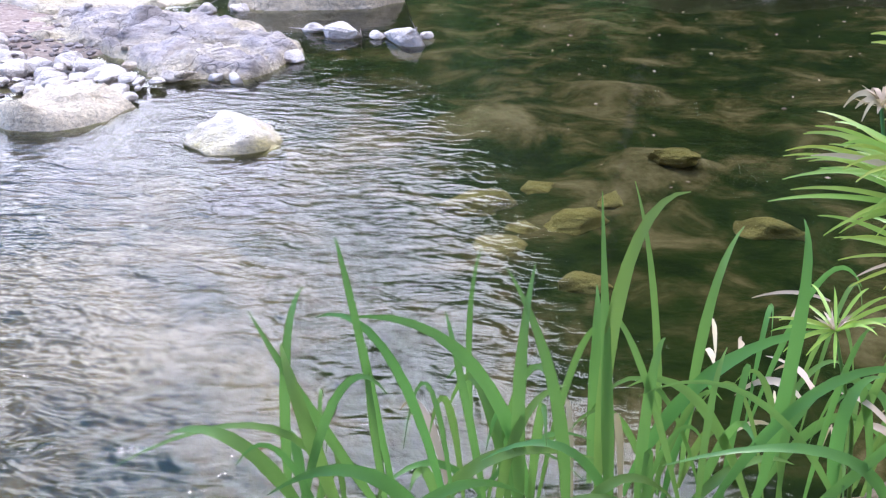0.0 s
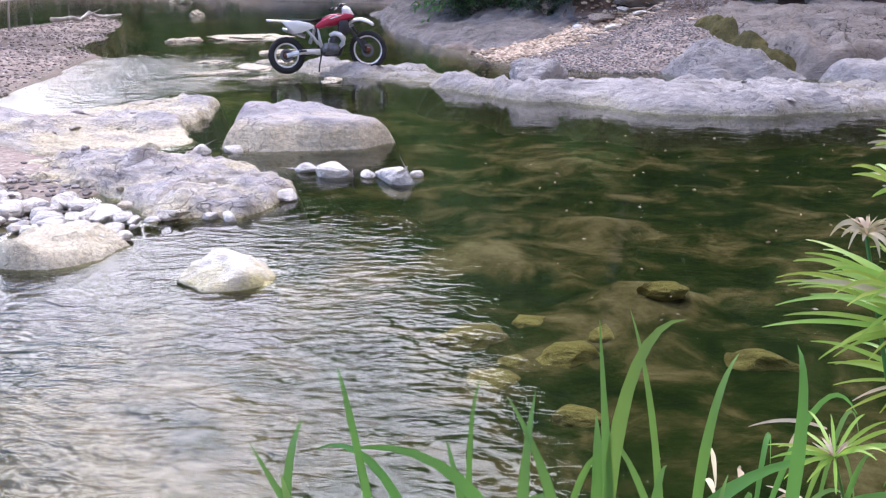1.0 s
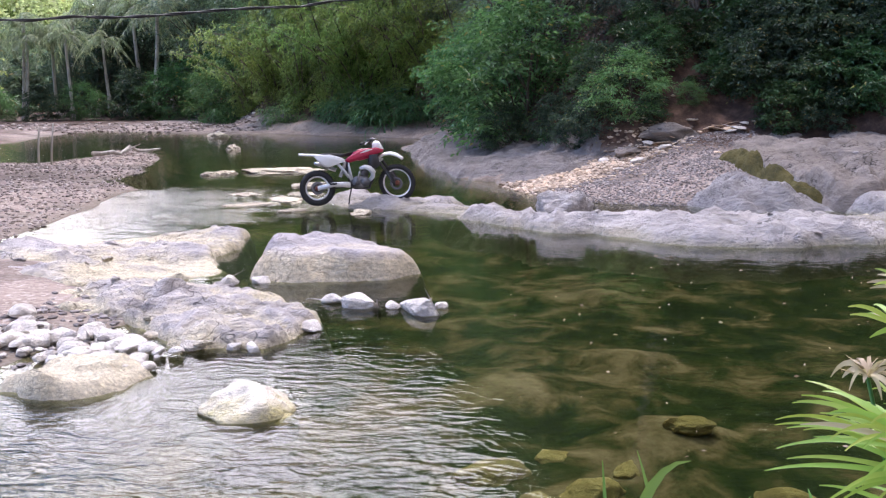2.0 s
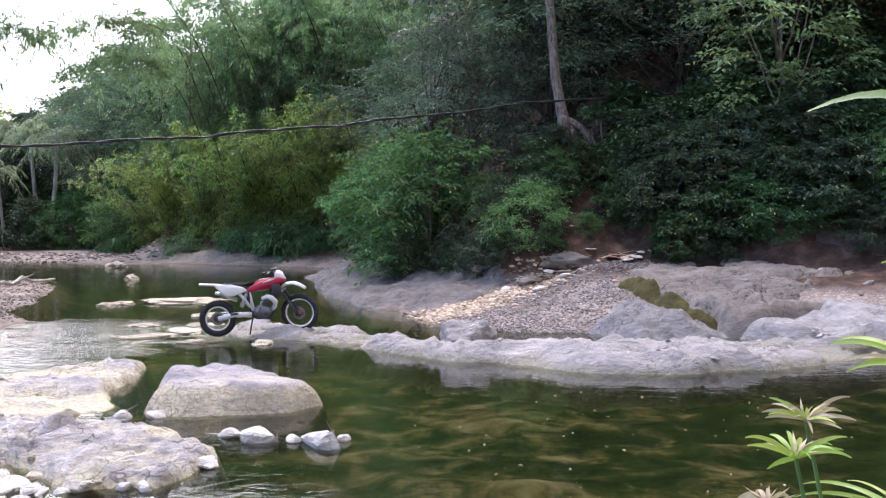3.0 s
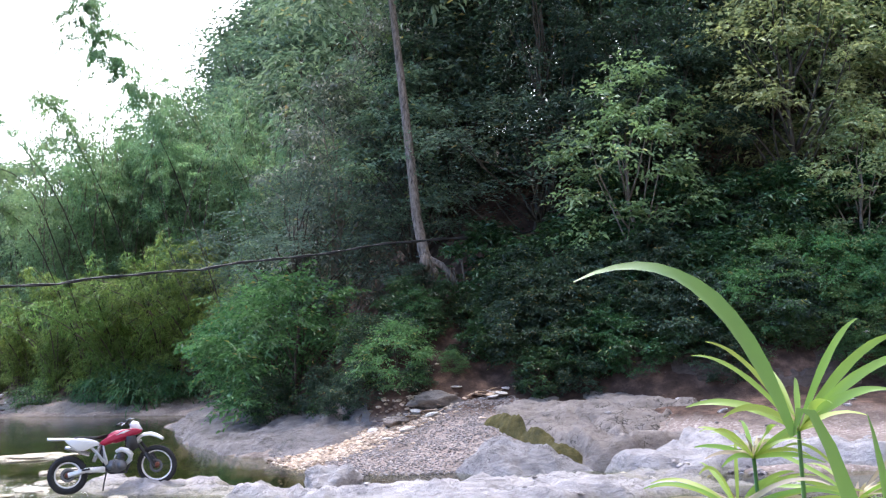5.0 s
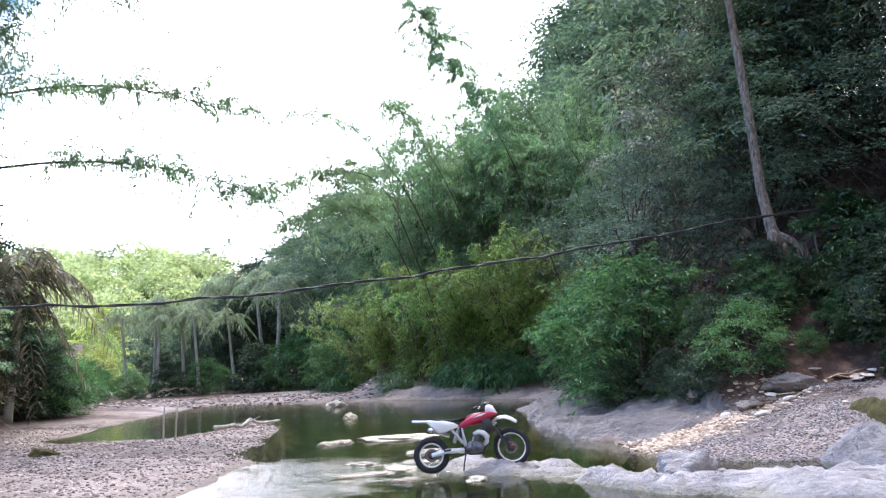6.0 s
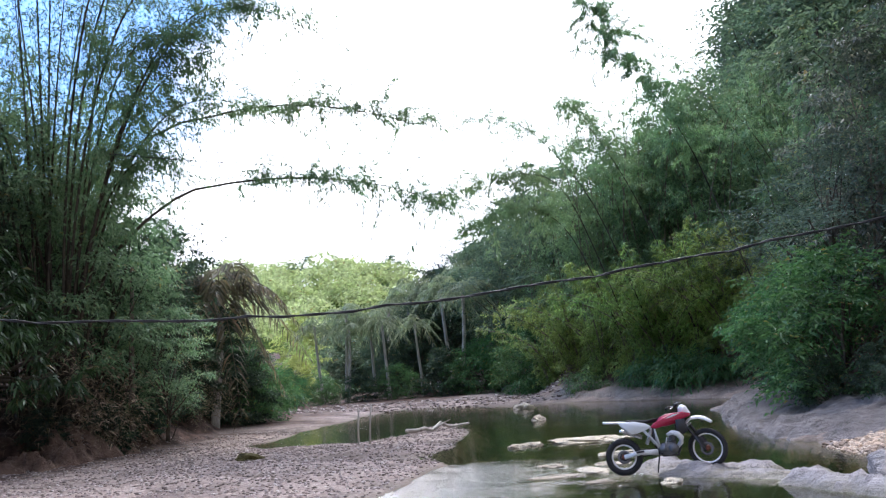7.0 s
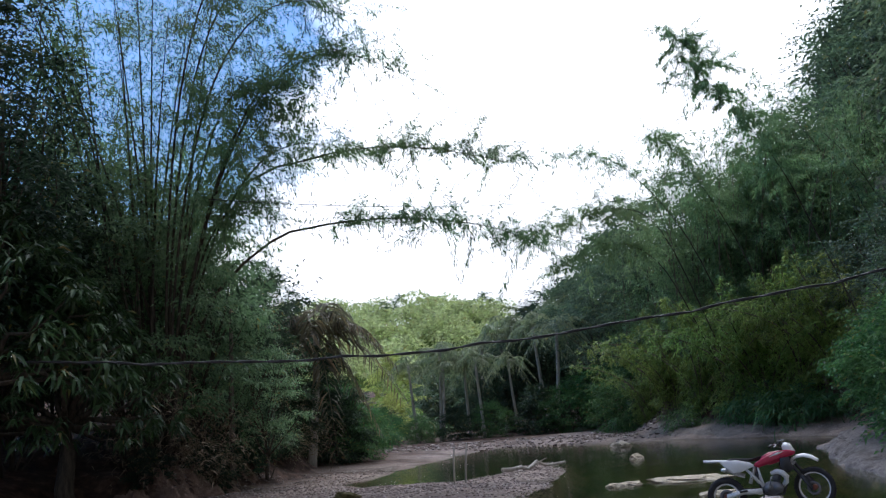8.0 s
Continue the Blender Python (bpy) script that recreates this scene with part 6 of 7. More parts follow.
for y in (-0.12, 0.12):
    bm = bmesh.new()
    shell(bm, [(1.335, 0.60), (1.40, 0.60), (1.47, 0.42), (1.46, 0.36), (1.42, 0.40)], 0.012, 0.004, 0.9)
    guard = part("fork_guard", bm, P_BLACK, fork, "black plastic fork guard")
    guard.location = (0, y, 0)


def fender(name, path, widths, drop, thick, label):
    """A mudguard: a curved channel along a path, with turned-down rims."""
    b = bmesh.new()
    loops = []
    for (x, z), w in zip(path, widths):
        outer = [(x, -w, z - drop), (x, -w * 0.8, z - drop * 0.2), (x, 0, z), (x, w * 0.8, z - drop * 0.2), (x, w, z - drop)]
        loops.append([b.verts.new(p) for p in outer] + [b.verts.new((p[0], p[1] * 0.95, p[2] - thick)) for p in outer[::-1]])
    count = len(loops[0])
    for p, q in zip(loops, loops[1:]):
        for i in range(count):
            b.faces.new((p[i], p[(i + 1) % count], q[(i + 1) % count], q[i]))
    b.faces.new(loops[0][::-1])
    b.faces.new(loops[-1])
    return part(name, b, P_WHITE, bike, label)


fender("front_mudguard", [(1.14, 0.80), (1.22, 0.90), (1.33, 0.965), (1.45, 0.975), (1.56, 0.935), (1.66, 0.86)], [0.05, 0.065, 0.075, 0.075, 0.07, 0.045], 0.045, 0.012, "white front mudguard")
fender("rear_mudguard", [(0.42, 0.90), (0.22, 0.975), (0.05, 1.0), (-0.12, 1.015), (-0.25, 1.03)], [0.10, 0.10, 0.09, 0.08, 0.05], 0.035, 0.012, "white rear mudguard")
for side in (-1, 1):
    bm = bmesh.new()
    shell(bm, [(0.02, 0.965), (0.30, 0.965), (0.50, 0.905), (0.60, 0.83), (0.50, 0.80), (0.34, 0.745), (0.20, 0.735), (0.10, 0.85)], 0.018, 0.006, 0.93)
    p = part("side_panel", bm, P_WHITE, bike, "white side number panel")
    p.location = (0, side * 0.115, 0)
    bm = bmesh.new()
    shell(bm, [(0.56, 0.83), (0.64, 0.90), (0.82, 0.985), (0.96, 1.045), (1.16, 1.06), (1.30, 1.015), (1.29, 0.97), (1.16, 0.93), (0.98, 0.90), (0.82, 0.84), (0.64, 0.79)], 0.03, 0.012, 0.9)
    p = part("tank_shroud", bm, P_RED, bike, "glossy red tank shroud")
    p.location = (0, side * 0.12, 0)
    bm = bmesh.new()
    shell(bm, [(0.84, 0.955), (0.98, 1.02), (1.12, 1.035), (1.0, 0.985)], 0.004, 0.001, 0.98)
    p2 = part("stripe", bm, P_WHITE, p, "white stripe on the shroud")
    p2.location = (0, side * 0.03, 0)
    bm = bmesh.new()
    shell(bm, [(1.02, 0.92), (1.18, 0.93), (1.20, 0.70), (1.10, 0.64), (1.00, 0.68)], 0.03, 0.008, 0.95)
    p = part("radiator", bm, P_DARK, bike, "dark radiator with louvres")
    p.location = (0, side * 0.13, 0)
bm = bmesh.new()
shell(bm, [(0.66, 0.86), (0.72, 0.99), (0.86, 1.05), (1.04, 1.06), (1.14, 1.0), (1.10, 0.88), (0.85, 0.82)], 0.10, 0.03, 0.85)
part("fuel_tank", bm, P_RED, bike, "red fuel tank")
bm = bmesh.new()
shell(bm, [(0.14, 0.985), (0.20, 1.01), (0.40, 0.99), (0.60, 0.975), (0.78, 1.01), (0.88, 1.06), (0.88, 1.02), (0.66, 0.92), (0.40, 0.91), (0.16, 0.95)], 0.085, 0.03, 0.9)
part("seat", bm, P_BLACK, bike, "long black vinyl seat")
bm = bmesh.new()
shell(bm, [(1.13, 1.02), (1.11, 1.14), (1.16, 1.20), (1.24, 1.17), (1.31, 1.02), (1.27, 0.98), (1.18, 0.98)], 0.085, 0.03, 0.75)
part("number_plate", bm, P_WHITE, bike, "white headstock number plate")
bm = bmesh.new()
tube(bm, [(1.0, -0.40, 1.20), (1.03, -0.25, 1.215), (1.09, -0.12, 1.19), (1.12, -0.06, 1.12), (1.12, 0.06, 1.12), (1.09, 0.12, 1.19), (1.03, 0.25, 1.215), (1.0, 0.40, 1.20)], [0.012] * 8, 10)
rod(bm, (1.08, -0.15, 1.2), (1.08, 0.15, 1.2), 0.012)
bar = part("handlebar", bm, P_DARK, bike, "dark handlebar with crossbar")
for side in (-1, 1):
    bm = bmesh.new()
    rod(bm, (1.0, side * 0.40, 1.2), (1.025, side * 0.28, 1.213), 0.019)
    part("grip", bm, P_BLACK, bar, "black rubber grip")
    bm = bmesh.new()
    tube(bm, [(1.04, side * 0.24, 1.215), (1.10, side * 0.27, 1.21), (1.08, side * 0.40, 1.19)], [0.009, 0.008, 0.006], 6)
    part("lever", bm, P_ALU, bar, "aluminium lever")
bm = bmesh.new()
box(bm, pose(1.08, 0, 1.215), 0.08, 0.16, 0.05)
bmesh.ops.bevel(bm, geom=bm.edges[:], offset=0.015, segments=2, affect="EDGES")
part("bar_pad", bm, P_BLACK, bar, "padded crossbar cover")
for side in (-1, 1):
    bm = bmesh.new()
    tube(bm, [(0.60, side * 0.10, 0.36), (0.30, side * 0.11, 0.37), (0.0, side * 0.10, 0.33)], [0.04, 0.032, 0.03], 8)
    for v in bm.verts:
        v.co.z = 0.35 + (v.co.z - 0.35) * 1.35
    part("swingarm", bm, P_RIM, bike, "pale alloy swingarm")
bm = bmesh.new()
shell(bm, [(0.22, 0.415), (0.36, 0.425), (0.36, 0.385), (0.22, 0.375)], 0.003, 0.001, 0.98)
mark = part("sticker", bm, P_DARK, bike, "dark sticker bar on the swingarm")
mark.location = (0, -0.155, -0.01)
bm = bmesh.new()
for side in (-1, 1):
    tube(bm, [(0.62, side * 0.10, 0.86), (0.58, side * 0.11, 0.60), (0.60, side * 0.10, 0.38), (0.70, side * 0.07, 0.29), (0.95, side * 0.06, 0.28), (1.04, side * 0.04, 0.45), (1.12, 0, 0.86)], [0.019] * 7, 8)
tube(bm, [(1.13, 0, 0.98), (1.10, 0, 0.86), (0.86, 0, 0.90), (0.62, 0, 0.86)], [0.03, 0.03, 0.026, 0.022], 10)
part("frame", bm, P_DARK, bike, "dark steel tube frame")
bm = bmesh.new()
for side in (-1, 1):
    tube(bm, [(0.64, side * 0.11, 0.44), (0.52, side * 0.115, 0.66), (0.40, side * 0.10, 0.84)], [0.022, 0.019, 0.017], 8)
    tube(bm, [(0.65, side * 0.11, 0.46), (0.63, side * 0.115, 0.66), (0.62, side * 0.10, 0.86)], [0.022, 0.020, 0.018], 8)
part("subframe", bm, P_FRAME, bike, "pale painted subframe struts")
bm = bmesh.new()
rod(bm, (0.44, -0.02, 0.52), (0.60, -0.02, 0.84), 0.032, 12)
part("shock", bm, P_ALU, bike, "rear shock absorber")
# engine
bm = bmesh.new()
shell(bm, [(0.62, 0.40), (0.66, 0.50), (0.78, 0.53), (0.92, 0.50), (0.98, 0.42), (0.94, 0.32), (0.80, 0.28), (0.66, 0.31)], 0.12, 0.03, 0.85)
engine = part("engine", bm, P_STEEL, bike, "grey single-cylinder engine")
bm = bmesh.new()
box(bm, pose(0.915, 0, 0.62, 0, 20, 0), 0.11, 0.12, 0.22)
part("cylinder", bm, P_STEEL, engine, "finned cylinder")
for k in range(6):
    bm = bmesh.new()
    box(bm, pose(0.885 + 0.012 * k, 0, 0.53 + 0.034 * k, 0, 20, 0), 0.15 - 0.006 * k, 0.16, 0.016)
    part("fin", bm, P_STEEL, engine)
bm = bmesh.new()
rod(bm, (0.88, -0.13, 0.40), (0.88, -0.10, 0.40), 0.085, 20)
rod(bm, (0.72, -0.13, 0.40), (0.72, -0.10, 0.40), 0.06, 20)
part("clutch_cover", bm, P_STEEL, engine, "round engine cover")
bm = bmesh.new()
tube(bm, [(0.82, -0.08, 0.66), (0.92, -0.12, 0.69), (1.00, -0.13, 0.66), (1.05, -0.13, 0.58), (1.03, -0.10, 0.49), (0.96, -0.05, 0.42)],
     [0.030, 0.048, 0.056, 0.054, 0.044, 0.030], 14)
pipe = part("exhaust", bm, P_RIM, bike, "pale metal expansion chamber")
bm = bmesh.new()
tube(bm, [(0.40, 0.14, 0.67), (0.10, 0.15, 0.80), (0.02, 0.15, 0.83)], [0.042, 0.044, 0.030], 12)
part("silencer", bm, P_ALU, pipe, "aluminium silencer")
for side in (-1, 1):
    bm = bmesh.new()
    box(bm, pose(0.66, side * 0.19, 0.33), 0.045, 0.11, 0.02)
    part("footpeg", bm, P_DARK, bike, "serrated footpeg")
bm = bmesh.new()
tube(bm, [(0.74, -0.14, 0.42), (0.78, -0.17, 0.56), (0.80, -0.19, 0.60)], [0.01, 0.01, 0.012], 8)
part("kick_lever", bm, P_ALU, bike, "kick-start lever")
bm = bmesh.new()
tube(bm, [(0.64, 0.12, 0.32), (0.60, 0.20, 0.15), (0.57, 0.27, -0.03)], [0.014, 0.012, 0.012], 8)
box(bm, pose(0.57, 0.27, -0.03), 0.06, 0.05, 0.012)
part("side_stand", bm, P_DARK, bike, "dark side stand")
bm = bmesh.new()
tube(bm, [(0.0, 0.09, 0.41), (0.35, 0.09, 0.44), (0.66, 0.09, 0.42)], [0.009] * 3, 6)
tube(bm, [(0.0, 0.09, 0.25), (0.35, 0.09, 0.31), (0.66, 0.09, 0.34)], [0.009] * 3, 6)
rod(bm, (0.0, 0.085, 0.33), (0.0, 0.095, 0.33), 0.095, 24)
part("chain", bm, P_DARK, bike, "dark drive chain and sprocket")
bm = bmesh.new()
shell(bm, [(1.475, 0.86), (1.53, 0.86), (1.50, 0.84)], 0.02, 0.004, 0.9)
part("mudguard_bolt", bm, P_DARK, bike)
# the machine sits low on worn springs: saddle, tank and engine are set down and back
for ob in list(bike.children_recursive):
    if ob.type == "MESH" and ob.parent.name.split(".")[0] != "wheel":
        for v in ob.data.vertices:
            up = max(v.co.z - 0.36, 0.0)
            v.co.z -= 0.085 * up
            v.co.x -= 0.03 * min(v.co.x / 1.48, 1.0) + 0.085 * min(up, 0.6)
# the front end is turned towards the near side
steer_foot, steer_axis = Vector((FX, 0, FZ)), Vector((-0.46, 0, 0.89)).normalized()
steer = Matrix.Translation(steer_foot) @ Matrix.Rotation(radians(-24), 4, steer_axis) @ Matrix.Translation(-steer_foot)
for ob in bike.children:
    if ob in (front_wheel, fork, bar) or ob.name.split(".")[0] in ("front_mudguard", "number_plate", "mudguard_bolt"):
        ob.matrix_basis = steer @ ob.matrix_basis
bike.matrix_basis = pose(-2.58, 17.98, 0.038, 0, -2.0, 11.0) @ pose(0, 0, 0, -7, 0, 0)

# ---- cable across the river ----
cable_root = tagged(new("cable"), "black twisted cable sagging across the river", "cable")
span = []
for s in np.linspace(0, 1, 40):
    x = -19.0 + 30.0 * s
    y = 19.0 + (x + 17.0) * 6.8 / 22.0
    u = (x + 9.6) / 14.6
    z = 3.60 + 1.55 * max(u, 0) ** 1.55 + (0.42 * (-u / 0.5) ** 1.8 if u < 0 else 0)
    if x > 5.1:
        z = 5.16 + (x - 5.1) * 0.03 + 0.02 * (x - 5.1) ** 2
    z += 0.025 * math.sin(x * 2.1) + 0.02 * math.sin(x * 3.7)
    span.append((x, y, z))
for strand in range(2):
    bm = bmesh.new()
    line = []
    for k in range(len(span) * 6 - 6):
        i, f = divmod(k, 6)
        a, b = np.array(span[i]), np.array(span[i + 1])
        p = a + (b - a) * f / 6
        turn = k * 0.55 + math.pi * strand
        line.append((p[0] + 0.0, p[1] + 0.016 * math.cos(turn), p[2] + 0.016 * math.sin(turn)))
    tube(bm, line, [0.02] * len(line), 5)
    part("strand", bm, P_BLACK, cable_root)

wire = tagged(new("cable"), "thin grey wire strung high between the trees", "cable")
bm = bmesh.new()
ends_w = (Vector((-16.2, 22.6, 8.5)), Vector((-9.4, 45.5, 11.4)))
tube(bm, [ends_w[0].lerp(ends_w[1], s) - Vector((0, 0, 1.6 * s * (1 - s))) for s in np.linspace(0, 1, 17)], [0.012] * 17, 6)
part("wire", bm, P_DARK, wire)


# ---- grass and sedge on the near bank ----
def strip(root_p, mid_p, tip_p, width, segments=12, fold=0.25, twist=0.0):
    """One long blade along a bent path: full in the middle, pointed, folded along its rib."""
    r, m, t = (Vector(p) for p in (root_p, mid_p, tip_p))
    c = m * 2 - (r + t) * 0.5
    verts, faces = [], []
    for k in range(segments + 1):
        s = k / segments
        p = r * (1 - s) ** 2 + c * (2 * s * (1 - s)) + t * s * s
        d = ((c - r) * (1 - s) + (t - c) * s).normalized()
        side = d.cross(Vector((0.0, -1.0, 0.55))).normalized()
        side = Matrix.Rotation(twist * s, 3, d) @ side
        up = side.cross(d).normalized()
        w = width * 0.5 * min(1.0, 0.35 + 2.2 * s) * (1 - max(0.0, (s - 0.35) / 0.65) ** 1.8) + 0.0008
        wave = 1 + 0.06 * math.sin(s * 23 + r.x * 50)
        verts += [p + side * w * wave + up * w * fold, p, p - side * w * wave + up * w * fold]
        if k:
            a = 3 * k
            faces += [(a - 3, a, a + 1, a - 2), (a - 2, a + 1, a + 2, a - 1)]
    return [tuple(v) for v in verts], faces


def blade(parent, root_p, mid_p, tip_p, width, mat, name="blade", twist=0.0, label=""):
    v, f = strip(root_p, mid_p, tip_p, width, twist=twist)
    return mesh_object(name, v, f, mat, parent, label)


rng_near = random.Random(21)
# root x, root y, then x and z of the middle and of the tip
REEDS_A = [(-0.16, 1.98, -0.24, 1.11, -0.29, 1.32), (0.34, 1.98, 0.29, 0.97, 0.26, 1.42), (0.50, 2.2, 0.43, 1.05, 0.37, 1.36), (0.31, 1.98, 0.30, 1.22, 0.44, 1.42), (0.56, 2.2, 0.55, 1.03, 0.63, 1.25),
           (0.02, 2.3, 0.0, 0.95, 0.03, 1.15), (-0.44, 2.03, -0.41, 1.01, -0.37, 1.18), (0.13, 1.98, 0.10, 0.96, 0.13, 1.26), (0.05, 2.03, -0.02, 0.96, -0.06, 1.12), (0.32, 2.2, 0.30, 0.92, 0.30, 1.10),
           (0.67, 1.98, 0.68, 1.12, 0.68, 1.36), (0.53, 1.98, 0.36, 1.04, 0.28, 1.14), (0.71, 2.05, 0.51, 0.91, 0.36, 0.91), (0.40, 2.15, 0.56, 0.92, 0.87, 1.0), (0.84, 2.08, 0.84, 0.96, 0.92, 1.05)]
REEDS_B = [(-0.32, 2.03, -0.45, 0.85, -0.85, 0.70), (-0.18, 2.01, -0.35, 0.90, -0.49, 1.13), (-0.04, 1.98, -0.17, 1.05, -0.34, 1.13), (-0.19, 1.98, -0.22, 0.93, -0.23, 1.06), (-0.10, 1.98, 0.03, 0.80, 0.29, 0.76),
           (0.16, 2.01, 0.0, 1.03, -0.29, 1.11), (-0.29, 1.98, -0.37, 0.91, -0.42, 1.07), (0.23, 1.98, 0.18, 0.96, 0.07, 1.25), (0.40, 1.98, 0.38, 0.97, 0.42, 1.08), (0.55, 1.99, 0.52, 0.91, 0.56, 1.05),
           (0.88, 1.98, 0.81, 0.91, 0.91, 0.98), (-0.37, 1.99, -0.51, 0.83, -0.70, 0.82), (0.06, 1.98, 0.10, 0.88, 0.21, 0.96), (0.20, 1.9, 0.30, 0.80, 0.46, 0.70), (-0.05, 1.9, -0.22, 0.82, -0.46, 0.72),
           (0.92, 1.92, 0.62, 0.98, 0.36, 0.97), (0.98, 1.9, 0.80, 0.86, 0.42, 0.80), (0.52, 1.95, 0.72, 0.99, 1.02, 0.98), (0.66, 1.9, 0.92, 0.94, 1.10, 1.06), (0.80, 1.86, 0.98, 0.92, 1.16, 1.00), (-0.24, 1.9, -0.06, 0.78, 0.12, 0.72), (0.02, 1.88, 0.20, 0.76, 0.36, 0.70), (0.36, 1.92, 0.22, 0.86, 0.02, 0.80)]
for rows, label in ((REEDS_A, "tall clump of broad bright green reed grass on the bank"), (REEDS_B, "leaning clump of fresh green reed grass")):
    clump = tagged(new("reed_grass"), label, "grass", "reeds on the near bank")
    for rx, ry, mx, mz, tx, tz in rows:
        blade(clump, (rx, ry, 0.5), (mx, ry - 0.09, mz), (tx, ry - 0.03, tz), rng_near.uniform(0.014, 0.034), L_GRASS, twist=rng_near.uniform(-0.7, 0.7))
for cx, cy, count in [(-0.35, 2.0, 7), (-0.1, 2.02, 7), (0.12, 2.05, 7), (0.35, 2.05, 7), (0.58, 2.1, 6), (0.82, 2.1, 7), (1.05, 2.1, 7), (0.9, 2.4, 5)]:
    clump = tagged(new("reed_grass"), "low tuft of green and dry reed grass", "grass", "reeds on the near bank")
    for _ in range(count):
        x, y = cx + rng_near.gauss(0, 0.07), cy + rng_near.gauss(0, 0.06)
        a, L = rng_near.uniform(0, 6.28), rng_near.uniform(0.12, 0.42)
        h = rng_near.uniform(0.12, 0.42)
        tip = (x + L * math.cos(a), y + 0.5 * L * math.sin(a), 0.55 + h * rng_near.uniform(0.5, 1.1))
        blade(clump, (x, y, 0.5), ((x + tip[0]) / 2, (y + tip[1]) / 2, 0.55 + h), tip, rng_near.uniform(0.009, 0.028), L_GRASS if rng_near.random() < 0.94 else L_STRAW, twist=rng_near.uniform(-0.8, 0.8))


def sedge(foot, head, reach, count, seed, dry=0.0, droop=0.12, broad=1.0, rise=(-0.1, 0.75)):
    """Umbrella sedge: a stalk that carries a spoked head of narrow bracts."""
    r = random.Random(seed)
    root = tagged(new("umbrella_sedge"), "umbrella sedge with a spoked head of narrow bright leaves" if dry < 0.3 else "yellowing umbrella sedge with dry drooping leaves", "sedge", "sedges on the near bank")
    f, h = Vector(foot), Vector(head)
    bm = bmesh.new()
    tube(bm, [f, f * 0.5 + h * 0.5 + Vector((0.03, 0.02, 0)), h], [0.006, 0.005, 0.0035], 6)
    part("stalk", bm, L_GRASS, root, "slim green stalk")
    lean = (h - f).normalized()
    for k in range(count):
        a = 2 * math.pi * k / count + r.uniform(-0.15, 0.15)
        out = Vector((math.cos(a), math.sin(a), 0))
        L = reach * r.uniform(0.7, 1.1)
        lift = r.uniform(*rise)
        mid = h + (out * 0.52 + Vector((0, 0, lift * 0.50)) + lean * 0.05) * L
        tip = h + (out * 0.97 + Vector((0, 0, lift * 0.80 - droop * r.uniform(0.2, 1.0)))) * L
        blade(root, h, mid, tip, r.uniform(0.004, 0.007) * broad, L_STRAW if r.random() < dry else L_SEDGE, "bract", r.uniform(-0.4, 0.4))
    at, way = [], []
    for k in range(14):
        a = r.uniform(0, 6.28)
        at.append(h)
        way.append((math.cos(a), math.sin(a), r.uniform(0.3, 1.2)))
    leaf_mesh("flower_head", np.array([tuple(v) for v in at]), np.array(way), 0.06, 0.12, np.random.RandomState(seed), 0.1, root, L_STRAW, "small tan flower spikes")
    return root


for k, (fx, fy, hx, hy, hz, reach, count, dry) in enumerate([(1.03, 1.60, 0.98, 1.50, 2.06, 0.21, 14, 0.0), (1.03, 1.68, 0.94, 1.58, 2.01, 0.12, 18, 0.15), (1.02, 1.70, 0.91, 1.59, 1.92, 0.19, 26, 0.2), (0.98, 1.72, 0.70, 1.51, 1.60, 0.22, 52, 0.02), (1.02, 1.78, 0.76, 1.59, 1.52, 0.26, 48, 0.02), (0.98, 1.80, 0.67, 1.67, 1.68, 0.055, 12, 1.0), (1.00, 1.80, 0.71, 1.65, 1.77, 0.10, 14, 0.1),
                                                             (1.02, 1.80, 0.80, 1.81, 1.80, 0.09, 18, 0.5), (1.05, 1.85, 0.85, 1.74, 1.36, 0.22, 26, 0.25), (1.10, 1.80, 0.98, 1.72, 1.62, 0.24, 18, 0.15), (0.95, 2.05, 0.80, 1.98, 1.08, 0.18, 16, 0.1),
                                                             (1.2, 1.75, 1.16, 1.62, 1.92, 0.24, 16, 0.1), (1.15, 1.9, 1.02, 1.80, 1.30, 0.22, 18, 0.1)]):
    sedge((fx, fy, 0.5), (hx, hy, hz), reach, count, 500 + k, dry, droop=0.9 if dry == 1.0 else 0.12, broad=2.4 if k == 0 else 1.3, rise=(0.1, 1.5) if k == 0 else (-0.1, 0.75))
# dead leaves caught in the reeds
litter = tagged(new("dry_leaves"), "heap of dry brown sedge leaves lying on the bank", "leaf litter")
for k in range(30):
    x, y = rng_near.uniform(0.62, 1.35), rng_near.uniform(1.95, 2.5)
    z = 0.62 + rng_near.uniform(0, 0.42) * (1 - abs(x - 1.0))
    a, L = rng_near.uniform(0, 6.28), rng_near.uniform(0.10, 0.26)
    blade(litter, (x, y, z), (x + 0.5 * L * math.cos(a), y + 0.5 * L * math.sin(a), z + 0.005), (x + L * math.cos(a), y + L * math.sin(a), z - rng_near.uniform(0, 0.12)), rng_near.uniform(0.008, 0.022), L_STRAW, "leaf")
# broad reed blades close to the eye
tall_reed = tagged(new("reed_grass"), "broad arching reed blade standing above the sedge", "grass", "reeds on the near bank")
blade(tall_reed, (0.86, 0.72, 0.58), (0.66, 0.80, 1.85), (0.58, 0.845, 2.12), 0.022, L_GRASS, "stem")
blade(tall_reed, (0.58, 0.845, 2.12), (0.505, 0.88, 2.265), (0.40, 0.93, 2.275), 0.023, L_GRASS, twist=0.5)
blade(tall_reed, (0.93, 1.0, 0.58), (0.84, 1.03, 1.7), (0.80, 1.05, 2.12), 0.034, L_GRASS, twist=0.5)
blade(tall_reed, (0.95, 1.02, 1.4), (0.90, 1.05, 1.95), (0.93, 1.08, 2.16), 0.022, L_SEDGE, twist=0.4)


